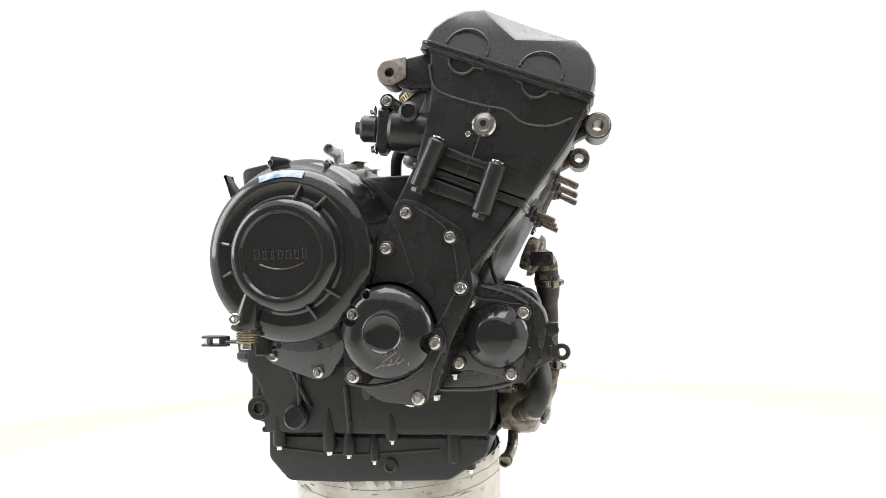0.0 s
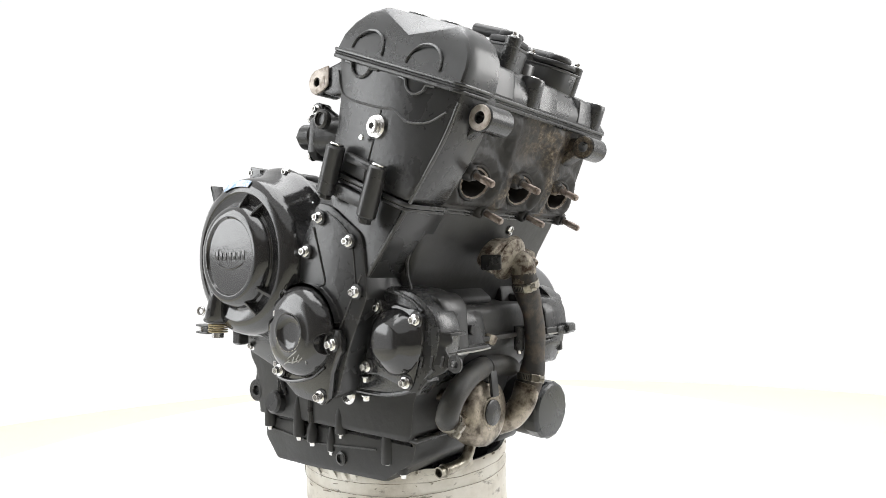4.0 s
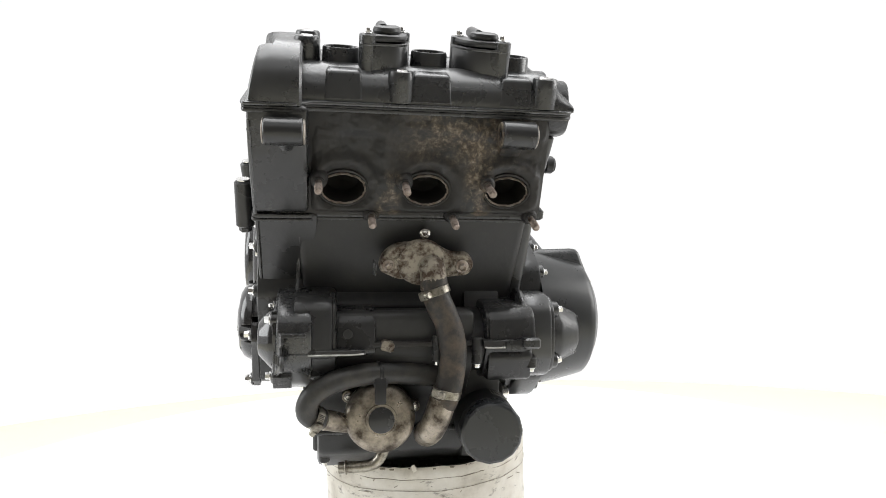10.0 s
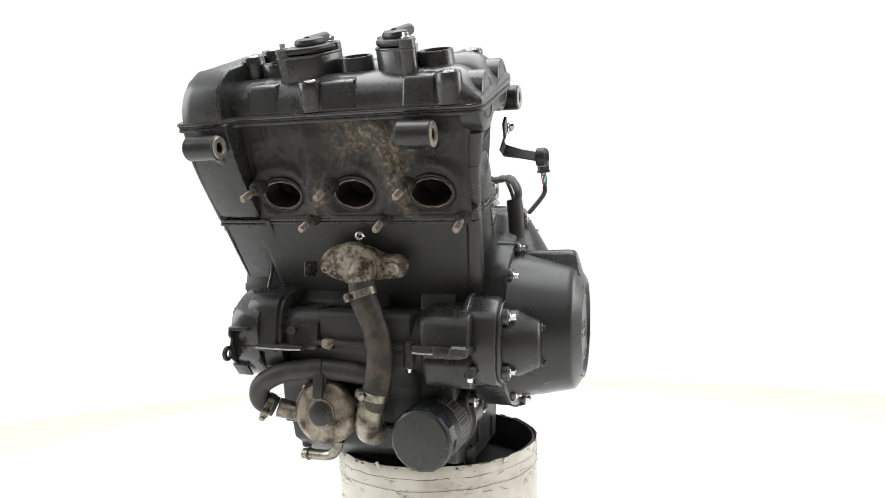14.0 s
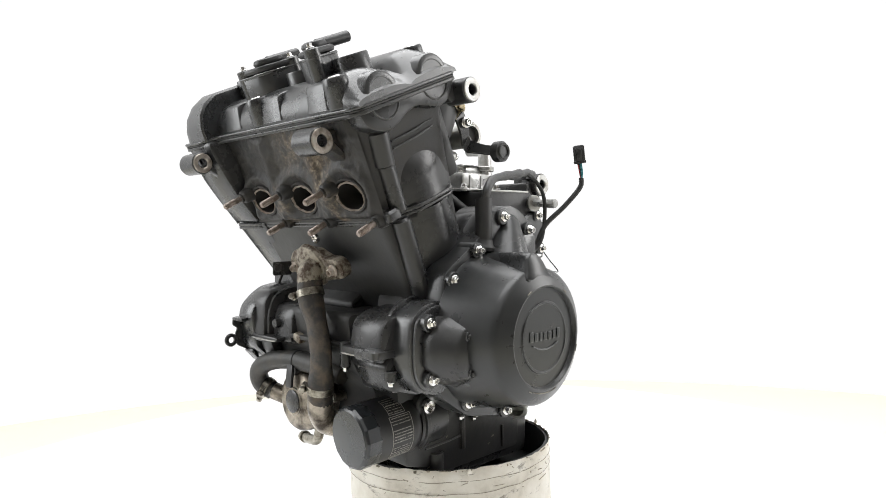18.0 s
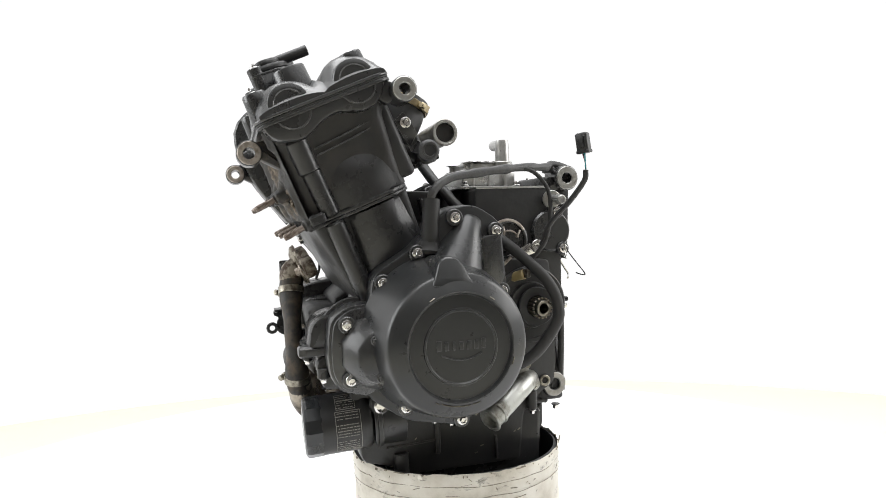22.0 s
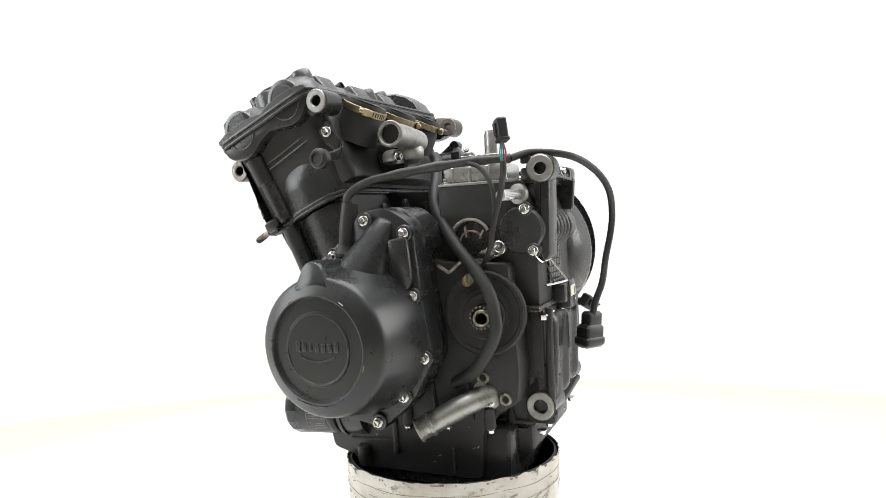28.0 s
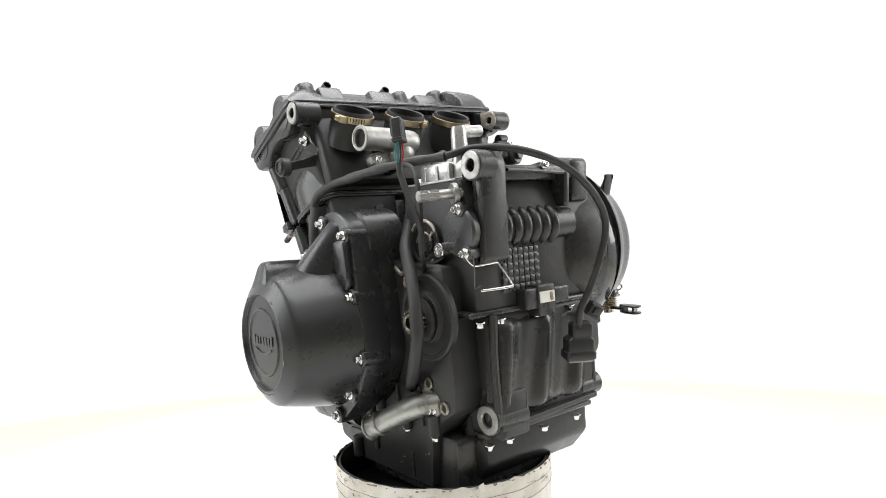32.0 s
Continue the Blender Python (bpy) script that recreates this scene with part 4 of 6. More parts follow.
def right_side():
    cy, cz = 0.098, 0.242
    # clutch cover: flange, drum and stepped face
    fl = circle(0.098, 0.236, 0.112, 56)
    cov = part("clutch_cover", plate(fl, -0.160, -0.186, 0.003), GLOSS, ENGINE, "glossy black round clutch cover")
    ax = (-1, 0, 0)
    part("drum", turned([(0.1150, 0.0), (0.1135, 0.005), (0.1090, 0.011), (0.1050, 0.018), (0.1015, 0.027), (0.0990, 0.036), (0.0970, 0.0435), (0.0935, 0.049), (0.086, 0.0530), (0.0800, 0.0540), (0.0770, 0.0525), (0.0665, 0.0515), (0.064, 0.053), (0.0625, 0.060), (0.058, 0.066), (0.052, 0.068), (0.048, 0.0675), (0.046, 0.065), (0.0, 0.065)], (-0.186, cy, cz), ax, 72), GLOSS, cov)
    emblem((-0.2514, cy, cz), -1, 0.070, GLOSS, cov)
    # pairs of thin wedge ribs in the groove between the steps
    for a in (52, 76, 168, 196, 296, 322):
        c, q = -math.cos(radians(a)), math.sin(radians(a))
        fin = rounded([(0.0600, 0.0), (0.0840, 0.0), (0.0800, 0.004), (0.0650, 0.013), (0.0600, 0.014)], 0.0015, 2)
        part("rib", plate(fin, -0.0016, 0.0016, 0.0007, lambda x, r, h, c=c, q=q: Vector((-0.2350 - h, cy + r * c - x * q, cz + r * q + x * c))), GLOSS, cov)
    def on_shoulder(x, a, b):
        r, h = 0.0900 - b * 0.86, 0.0512 + b * 0.52
        return Vector((-0.1862 - h - x * 0.86, cy + (r + x * 0.5) * math.sin(a / 0.0900), cz + (r + x * 0.5) * math.cos(a / 0.0900)))
    part("sticker", plate(rounded([(-0.0225, -0.0048), (-0.012, -0.0048), (0.0, -0.0048), (0.012, -0.0048), (0.0310, -0.0048), (0.0310, 0.0050), (0.012, 0.0050), (0.0, 0.0050), (-0.012, 0.0050), (-0.0225, 0.0050)], 0.001, 2), 0.0006, 0.0012, 0.0002, on_shoulder), BLUE_TAG, cov, "faded blue and white sticker")
    for y, z in ((0.0119, 0.3035), (0.0642, 0.3485), (0.1339, 0.3534), (0.1367, 0.1256), (0.0825, 0.1064), (0.0106, 0.2289)):
        d = Vector((0, y - cy, z - cz)).normalized()
        b = part("bolt_ear", plate(rounded([(y + 0.010 * d.z, z - 0.010 * d.y), (y - 0.010 * d.z, z + 0.010 * d.y), (y - 0.012 * d.z - 0.03 * d.y, z + 0.012 * d.y - 0.03 * d.z), (y + 0.012 * d.z - 0.03 * d.y, z - 0.012 * d.y - 0.03 * d.z)], 0.008), -0.165, -0.190, 0.003), GLOSS, cov)
        bolt((-0.190, y, z), RIGHT, b)
    # skirt below the drum
    o = rounded([(0.160, 0.170), (0.1460, 0.118), (0.1300, 0.1120), (0.0900, 0.0960), (0.0720, 0.0980), (0.0480, 0.1300), (0.0460, 0.1600), (0.100, 0.180)], 0.010)
    part("skirt", plate(o, -0.162, -0.1860, 0.004, lambda x, y, z: Vector((x - (0.24 * (z - 0.098) if x < -0.175 else 0.0), y, z))), SATIN, cov)
    # fin and lug on the upper rear edge
    part("fin", plate(rounded([(0.158, 0.310), (0.176, 0.338), (0.172, 0.318), (0.168, 0.306)], 0.002), -0.212, -0.228, 0.002), BLACK, cov)
    part("top_rib", plate(rounded([(0.110, 0.345), (0.112, 0.357), (0.135, 0.362), (0.136, 0.340)], 0.003), -0.175, -0.196, 0.002), GLOSS, cov)
    # release arm boss, spring and lever
    boss = part("release_boss", turned([(0.0030, 0.0), (0.0075, 0.006), (0.0110, 0.022), (0.0150, 0.046), (0.0160, 0.053), (0.0150, 0.056), (0.0, 0.056)], (-0.2420, 0.1330, 0.2160), (0.10, 0.25, -0.96), 24), GLOSS, cov)
    part("boss_lip", ring_tube((-0.2365, 0.1468, 0.1640), (-0.2362, 0.1474, 0.1610), 0.0175, 0.0100, 26), GLOSS, boss)
    bm = bmesh.new()
    coil = [Vector((-0.2365, 0.1465, 0.163)) + Vector((0.0115 * math.cos(i * 0.7), 0.0115 * math.sin(i * 0.7), -0.0175 * i / 56)) for i in range(57)]
    hose(coil, 0.0010, 6, 1, bm)
    part("spring", bm, BRASS, boss, "brass coloured return spring")
    part("spindle", rod((-0.236, 0.146, 0.166), (-0.2365, 0.147, 0.139), 0.0075, 16), STEEL, boss)
    flat = lambda x, a, b: Vector((-0.2365 + b + (a - 0.15) * 0.22, a, x))
    lever = part("lever", plate(rounded([(0.142, -0.008), (0.142, 0.008), (0.158, 0.006), (0.176, 0.004), (0.176, -0.004), (0.158, -0.006)], 0.003), 0.1455, 0.1490, 0.001, flat), BLACK, boss, "black forked clutch lever")
    fork = rounded([(0.172, -0.004), (0.172, 0.004), (0.185, 0.009), (0.204, 0.009), (0.210, 0.002), (0.206, -0.008), (0.190, -0.008)], 0.003)
    for z in (0.1420, 0.1510):
        part("fork_cheek", plate(fork, z, z + 0.0024, 0.0008, flat), BLACK, lever)
    part("fork_web", plate(rounded([(0.172, -0.0035), (0.172, 0.0035), (0.182, 0.006), (0.182, -0.006)], 0.001), 0.1425, 0.1530, 0.0008, flat), BLACK, lever)
    part("spring_eye", ring_tube((-0.2590, 0.1500, 0.1742), (-0.2560, 0.1510, 0.1742), 0.0062, 0.0034, 18), STEEL, boss)
    part("lever_pin", rod((-0.2250, 0.200, 0.141), (-0.2250, 0.200, 0.152), 0.004, 12), STEEL, boss)
    part("stop", block((0.014, 0.016, 0.022), 0.002, Matrix.Translation((-0.205, 0.143, 0.139))), BLACK, boss)

    # crank end plate and its round cap
    o = rounded([(-0.028, 0.302), (-0.052, 0.296), (-0.100, 0.262), (-0.108, 0.195), (-0.080, 0.140), (-0.060, 0.082), (-0.020, 0.082), (0.034, 0.102), (0.036, 0.185), (0.006, 0.240), (-0.004, 0.260)], 0.010)
    plate_ = part("timing_plate", plate(o, -0.150, -0.222, 0.003), BLACK, ENGINE)
    # crank cover: shield-shaped base, dome with a sunken middle, pockets for its screws
    ring = [(-0.0145 + 0.0522 * math.cos(radians(a)), 0.1555 + 0.0522 * math.sin(radians(a))) for a in range(8, 176, 8)]
    base_o = ring + [(0.0372, 0.1344), (0.0361, 0.1140), (0.0300, 0.1020), (0.0161, 0.0945), (-0.0004, 0.0825), (-0.0120, 0.0795), (-0.0474, 0.0762), (-0.0560, 0.0830), (-0.0620, 0.1120), (-0.0720, 0.1310), (-0.0767, 0.1358), (-0.0780, 0.1480), (-0.0728, 0.1594)]
    cap = part("crank_cap", plate(base_o, -0.2215, -0.2320, 0.0022), GLOSS, ENGINE, "scratched glossy round crank cover")
    cap_c = (-0.2315, -0.0145, 0.1555)
    dome = part("dome", turned([(0.0512, 0.0), (0.0508, 0.004), (0.0492, 0.0085), (0.0455, 0.0135), (0.0395, 0.0172), (0.0310, 0.0192), (0.0238, 0.0200), (0.0222, 0.0210), (0.0208, 0.0208), (0.0192, 0.0188), (0.0165, 0.0172), (0.0095, 0.0164), (0.0, 0.0162)], cap_c, RIGHT, 72), GLOSS, cap)
    cut(dome, [rod((-0.2325, y, z), (-0.2600, y, z), r, 24) for y, z, r in ((-0.0648, 0.1436, 0.0125), (0.0236, 0.1747, 0.0115))] + [rod((-0.2355, 0.0049, 0.1962), (-0.2700, 0.0049, 0.1962), 0.0046, 20)])
    for y, z in ((-0.0648, 0.1436), (-0.0457, 0.0852), (0.0236, 0.1747), (0.0249, 0.1085)):
        e = part("bolt_ear", rod((-0.2300, y, z), (-0.2336, y, z), 0.0088, 18, 0.001), GLOSS, cap)
        bolt((-0.2336, y, z), RIGHT, e, 1.08)
    part("ear_tab", plate(rounded([(0.022, 0.112), (0.034, 0.118), (0.040, 0.106), (0.030, 0.096), (0.018, 0.100)], 0.005), -0.2215, -0.2300, 0.002), GLOSS, cap)
    part("skirt_ridge", hose([(-0.2325, 0.0300, 0.1010), (-0.2330, 0.0120, 0.0975), (-0.2335, -0.0080, 0.0990), (-0.2330, -0.0330, 0.1060), (-0.2325, -0.0520, 0.1180)], 0.0020, 8, 6), GLOSS, cap)
    part("plug_hole", ring_tube((-0.2450, 0.0049, 0.1962), (-0.2420, 0.0049, 0.1962), 0.0066, 0.0045, 24), GLOSS, dome)
    # scrapes through the paint below the sunken middle
    for y, z, w, a in ((-0.0202, 0.1310, 0.0185, -33), (-0.0100, 0.1222, 0.0120, -30), (-0.0170, 0.1228, 0.0110, -12), (-0.0240, 0.1238, 0.0120, -20), (-0.0320, 0.1262, 0.0090, -38), (-0.0290, 0.1290, 0.0080, -52), (-0.0215, 0.1255, 0.0070, -70), (-0.0400, 0.1240, 0.0040, 80)):
        r = math.hypot(y + 0.0145, z - 0.1555)
        h = 0.0200 - max(0.0, r - 0.0240) * 0.12 - max(0.0, r - 0.031) * 0.10 - max(0.0, r - 0.0395) * 0.4
        part("scrape", block((0.0009, w, 0.0011), 0.0003, Matrix.Translation((-0.2317 - h, y, z)) @ Matrix.Rotation(radians(a), 4, "X")), ALLOY, cap, "bright metal scrape through the paint")
    for a in range(200, 345, 12):
        q = radians(a + 5 * math.sin(a))
        part("rim_wear", block((0.0008, 0.0014 + 0.0022 * abs(math.sin(a * 1.7)), 0.0008), 0.0003, Matrix.Translation((-0.2526, -0.0145 + 0.0212 * math.cos(q), 0.1555 + 0.0212 * math.sin(q))) @ Matrix.Rotation(q + radians(90), 4, "X")), TARNISH, cap)
    for y, z in ((-0.0362, 0.2832), (-0.084, 0.255), (-0.0935, 0.2004), (-0.0131, 0.2455)):
        e = part("bolt_ear", rod((-0.205, y, z), (-0.2262, y, z), 0.0085, 18, 0.0008), BLACK, plate_)
        bolt((-0.2262, y, z), RIGHT, e)
    for pts in ([(-0.0233, 0.2729), (-0.0354, 0.2339), (-0.0415, 0.2108), (-0.0319, 0.2059)], [(-0.0449, 0.2899), (-0.0705, 0.2734), (-0.0853, 0.2524), (-0.0915, 0.2068)], [(-0.100, 0.219), (-0.078, 0.180), (-0.0599, 0.1463), (-0.056, 0.100)]):
        part("raised_seam", hose([(-0.2225, y, z) for y, z in pts], 0.0010, 8, 6), BLACK, plate_)

    # front cover on the right and its bracket
    o = rounded([(-0.070, 0.196), (-0.096, 0.202), (-0.1250, 0.2040), (-0.1480, 0.2000), (-0.1640, 0.1900), (-0.1790, 0.1750), (-0.1830, 0.1570), (-0.1760, 0.1200), (-0.1500, 0.0960), (-0.1206, 0.0870), (-0.0611, 0.0856), (-0.062, 0.130)], 0.008)
    fc = part("front_cover", plate(o, -0.155, -0.1940, 0.005), SATIN, ENGINE)
    o = rounded([(-0.0905, 0.1905), (-0.1010, 0.1950), (-0.1120, 0.1880), (-0.1290, 0.1870), (-0.1440, 0.1830), (-0.1560, 0.1830), (-0.1650, 0.1750), (-0.1650, 0.1500), (-0.1580, 0.1250), (-0.1510, 0.1020), (-0.1420, 0.0960), (-0.1320, 0.1010), (-0.0980, 0.1100), (-0.0850, 0.1080), (-0.0755, 0.1180), (-0.0840, 0.1340), (-0.0930, 0.1500)], 0.006)
    part("raised_land", plate(o, -0.190, -0.2000, 0.0025), GLOSS, fc)
    part("dome", turned([(0.0365, 0.0), (0.0355, 0.004), (0.0325, 0.0080), (0.0225, 0.0170), (0.0202, 0.0190), (0.0180, 0.0198), (0.0, 0.0200)], (-0.1975, -0.1270, 0.1470), RIGHT, 56), GLOSS, fc)
    for y, z in ((-0.0995, 0.1845), (-0.1567, 0.1717), (-0.1422, 0.1057), (-0.0851, 0.1179)):
        e = part("bolt_ear", rod((-0.190, y, z), (-0.2015, y, z), 0.0090, 18, 0.001), GLOSS, fc)
        bolt((-0.2015, y, z), RIGHT, e)
    bolt((-0.196, -0.0790, 0.1060), DOWN, fc, 0.95)
    part("arch_ridge", hose([(-0.1945, -0.1120, 0.2020), (-0.1945, -0.1300, 0.1975), (-0.1945, -0.1480, 0.1900), (-0.1960, -0.1620, 0.1800)], 0.0022, 8, 6), SATIN, fc)
    part("lower_lip", hose([(-0.1930, -0.0620, 0.0880), (-0.1940, -0.1100, 0.0885), (-0.1940, -0.1480, 0.0985), (-0.1930, -0.1740, 0.1210)], 0.0024, 8, 6), SATIN, fc)
    # pressed bracket with a hole
    o = rounded([(-0.1583, 0.1587), (-0.1934, 0.1572), (-0.1946, 0.1481), (-0.1854, 0.1432), (-0.1895, 0.1370), (-0.1885, 0.1220), (-0.1845, 0.1180), (-0.1692, 0.1105), (-0.1560, 0.0960), (-0.1432, 0.0950), (-0.1480, 0.1300)], 0.004)
    tilt = lambda x, y, z: Vector((x + max(0.0, -y - 0.155) * 0.27, y, z))
    br = part("cable_bracket", plate(o, -0.1955, -0.1985, 0.0008, tilt), BLACK, ENGINE, "black pressed steel bracket with slots")
    part("eye", ring_tube((-0.1845, -0.1965, 0.1275), (-0.1885, -0.1965, 0.1275), 0.0092, 0.0042, 24), BLACK, br)
    part("fold", plate(rounded([(-0.1583, 0.1560), (-0.1934, 0.1550), (-0.1934, 0.1590), (-0.1583, 0.1610)], 0.001), -0.172, -0.1985, 0.0008, tilt), BLACK, br)
    part("fold", plate(rounded([(-0.1692, 0.1080), (-0.1560, 0.0935), (-0.1540, 0.0950), (-0.1680, 0.1120)], 0.0006), -0.178, -0.1985, 0.0006), BLACK, br)
    for dy, dz in ((-0.1613, 0.1283), (-0.1724, 0.1292), (-0.1839, 0.1291)):
        part("louvre", block((0.0030, 0.0034, 0.0130), 0.0012, Matrix.Translation((-0.1985 + max(0.0, -dy - 0.155) * 0.27, dy, dz)) @ pose(0, 0, 0, 12, 0, 0)), BLACK, br)

    # long dowel bosses across the head joint
    bosses = part("stay", plate(rounded([(-0.084, 0.352), (-0.132, 0.330), (-0.130, 0.322), (-0.082, 0.342)], 0.003), -0.216, -0.230, 0.002), BLACK, ENGINE)
    for a, b in (((-0.2355, -0.0765, 0.3586), (-0.2300, -0.052, 0.309)), ((-0.2345, -0.138, 0.3295), (-0.2340, -0.118, 0.278))):
        s = part("dowel_boss", rod(a, b, 0.0105, 20, 0.002), BLACK, bosses)
        part("bright_top", rod(Vector(a), Vector(a) + HU * 0.0025, 0.0078, 18), STEEL, s, "bright screw end")
        part("nut", rod(Vector(b), Vector(b) - HU * 0.006, 0.0075, 6), BLACK, s)
    part("lower_stay", plate(rounded([(-0.062, 0.322), (-0.112, 0.300), (-0.110, 0.286), (-0.060, 0.306)], 0.004), -0.205, -0.228, 0.002), BLACK, bosses)
    # cam end bolt and a small dowel
    cb = part("cam_bolt", turned([(0.0130, 0.0), (0.0130, 0.003), (0.0112, 0.0050), (0.0082, 0.0055), (0.0080, 0.0085), (0.0065, 0.009), (0.0035, 0.009), (0.0030, 0.006), (0.0, 0.006)], (-0.2215, -0.124, 0.374), RIGHT, 30), STEEL, ENGINE, "bright silver flanged bolt")
    part("socket", turned([(0.0036, 0.0), (0.0036, 0.0004), (0.0, 0.0004)], (-0.2307, -0.124, 0.374), RIGHT, 6), HOLE, cb)
    part("dowel", rod((-0.226, -0.107, 0.364), (-0.230, -0.107, 0.364), 0.003, 12), STEEL, HEAD)
    # rear of the head on the right: plug, sensor housing
    part("side_plug", turned([(0.011, 0.0), (0.011, 0.006), (0.008, 0.008), (0.008, 0.004), (0.0, 0.004)], (-0.222, -0.0425, 0.3934), RIGHT, 22), BLACK, HEAD)
    sens = part("tensioner_housing", rod((-0.185, -0.085, 0.372), (-0.198, -0.012, 0.382), 0.0235, 28, 0.004), BLACK, ENGINE)
    part("mount_flange", block((0.034, 0.014, 0.054), 0.008, Matrix.Translation((-0.194, -0.006, 0.3815)) @ pose(0, 0, 0, 6, 0, 8)), BLACK, sens)
    part("cap", rod((-0.197, 0.000, 0.383), (-0.200, 0.020, 0.385), 0.0150, 24, 0.003), BLACK, sens)
    part("cap_nut", rod((-0.200, 0.019, 0.385), (-0.201, 0.026, 0.3855), 0.0080, 6), BLACK, sens)
    for p in ((-0.201, 0.002, 0.404), (-0.201, 0.002, 0.360)):
        bolt(p, REAR, sens, 0.9)
    part("joint_line", ring_tube((-0.190, -0.046, 0.3775), (-0.1905, -0.043, 0.3780), 0.0245, 0.0225, 30), BLACK, sens)
    part("upper_arm", rod((-0.196, -0.040, 0.392), (-0.2000, -0.014, 0.412), 0.0080, 18), BLACK, sens)
    bolt((-0.2080, -0.0135, 0.4120), RIGHT, sens, 0.95)
    part("bolt_pad", rod((-0.192, -0.0135, 0.4120), (-0.2082, -0.0135, 0.4120), 0.0085, 18), BLACK, sens)
    # side mount at the lower rear
    lug = part("case_lug", ring_tube((-0.1600, 0.1735, 0.0580), (-0.1200, 0.1735, 0.0580), 0.0150, 0.0068), BLACK, LOWER_CASE)
    part("web", plate(rounded([(0.186, 0.060), (0.178, 0.042), (0.150, 0.032), (0.140, 0.110), (0.170, 0.110)], 0.006), -0.156, -0.125, 0.004), BLACK, lug)
    for y0, z0, y1, z1 in ((0.160, 0.165, 0.105, 0.060), (0.120, 0.110, 0.118, 0.040), (0.060, 0.085, 0.056, 0.030)):
        part("rib", hose([(-0.161, y0, z0), (-0.161, y1, z1)], 0.0035, 8, 4), BLACK, LOWER_CASE)
    # sight glass and small fittings low on the right
    part("oil_plug", turned([(0.0125, 0.0), (0.0125, 0.006), (0.0095, 0.008), (0.0095, 0.004), (0.0, 0.004)], (-0.164, -0.022, 0.076), RIGHT, 26), STEEL, LOWER_CASE, "bright ringed oil level plug")
    bolt((-0.168, -0.052, 0.078), DOWN, LOWER_CASE, 1.0)
    part("sensor_stub", rod((-0.160, 0.020, 0.080), (-0.178, 0.030, 0.080), 0.0075, 14), PLASTIC, LOWER_CASE)


right_side()


# ---- left side: alternator cover, drive shaft and front gear cover ----
def left_side():
    cy, cz = -0.0185, 0.1565
    o = rounded([(-0.097, 0.231), (-0.042, 0.266), (-0.006, 0.306), (0.030, 0.312), (0.065, 0.290), (0.072, 0.205), (0.083, 0.132), (0.053, 0.077), (0.010, 0.043), (-0.060, 0.056), (-0.108, 0.090)], 0.014)
    cov = part("alternator_cover", plate(o, 0.100, 0.136, 0.003), DIM_SATIN, ENGINE, "satin black round alternator cover")
    part("drum", turned([(0.096, 0.0), (0.094, 0.010), (0.088, 0.040), (0.0815, 0.068), (0.0800, 0.074), (0.0780, 0.0765), (0.0755, 0.0780), (0.0620, 0.0862), (0.0605, 0.0868), (0.0592, 0.0864), (0.0582, 0.0845), (0.0572, 0.0822), (0.0425, 0.0830), (0.0415, 0.0848), (0.0398, 0.0850), (0.0386, 0.0836), (0.0, 0.0840)], (0.136, cy, cz), LEFT, 80), DIM_SATIN, cov)
    emblem((0.2206, cy, cz + 0.002), 1, 0.064, DIM_SATIN, cov)
    # scuffed rim of the drum
    for a0, a1, r in ((-112, -82, 0.0640), (-80, -72, 0.0640), (-118, -114, 0.0650), (52, 58, 0.0625), (-22, -14, 0.0622), (118, 124, 0.0622)):
        pts = [(0.2209 + (0.0640 - r) * 0.60 + 0.0006, cy + r * math.cos(radians(a0 + (a1 - a0) * k / 6)), cz + r * math.sin(radians(a0 + (a1 - a0) * k / 6))) for k in range(7)]
        part("scratch", hose(pts, 0.0006, 5, 2), TARNISH, cov, "bright scratch through the paint")
    # cone that rises from the drum to the upper boss
    bm = bmesh.new()
    loops = []
    along, across = Vector((0, 0.40, 0.916)), Vector((0, -0.916, 0.40))
    for k in range(9):
        q = k / 8
        c = Vector((0.126, -0.014, 0.196)) + along * (0.106 * q)
        w, top = 0.050 - 0.036 * q, 0.076 - 0.050 * q - 0.010 * q * q
        loops.append([c + across * (w * math.cos(radians(a))) + Vector((max(top, 0.012) * math.sin(radians(a)) ** 0.75, 0, 0)) for a in range(0, 181, 12)])
    end = loops[-1]
    loops.append([Vector((0.126, 0, 0)) + Vector((0, p.y, p.z)) + along * 0.006 + Vector(((p.x - 0.126) * 0.55, 0, 0)) for p in end])
    rings(bm, loops)
    part("wedge", bm, DIM_SATIN, cov, sharp=50)
    # hooded nose that overhangs the drum's front edge
    hood = rounded([(-0.050, 0.222), (-0.0445, 0.232), (-0.0385, 0.2500), (-0.0310, 0.2550), (-0.0190, 0.2535), (-0.0110, 0.2460), (-0.0035, 0.230), (0.002, 0.222)], 0.005)
    mid_y, mid_z = -0.0245, 0.2280
    bm = bmesh.new()
    loops = []
    for back, k, drop in ((0.090, 0.90, 0.004), (0.060, 0.97, 0.001), (0.0100, 1.0, 0.0), (0.0050, 0.985, 0.0), (0.0015, 0.95, 0.0), (0.0, 0.89, 0.0)):
        loops.append([Vector((0.2105 + (0.2550 - z) * 0.22 - back, mid_y + (y - mid_y) * k, mid_z + (z - mid_z) * k - drop)) for y, z in hood])
    rings(bm, loops)
    part("nose", bm, DIM_SATIN, cov, sharp=60)
    # window-shaped flat beside the wedge
    part("side_pad", plate(rounded([(0.034, 0.272), (0.062, 0.276), (0.066, 0.220), (0.050, 0.205), (0.036, 0.230)], 0.008), 0.136, 0.146, 0.003), SATIN, cov)
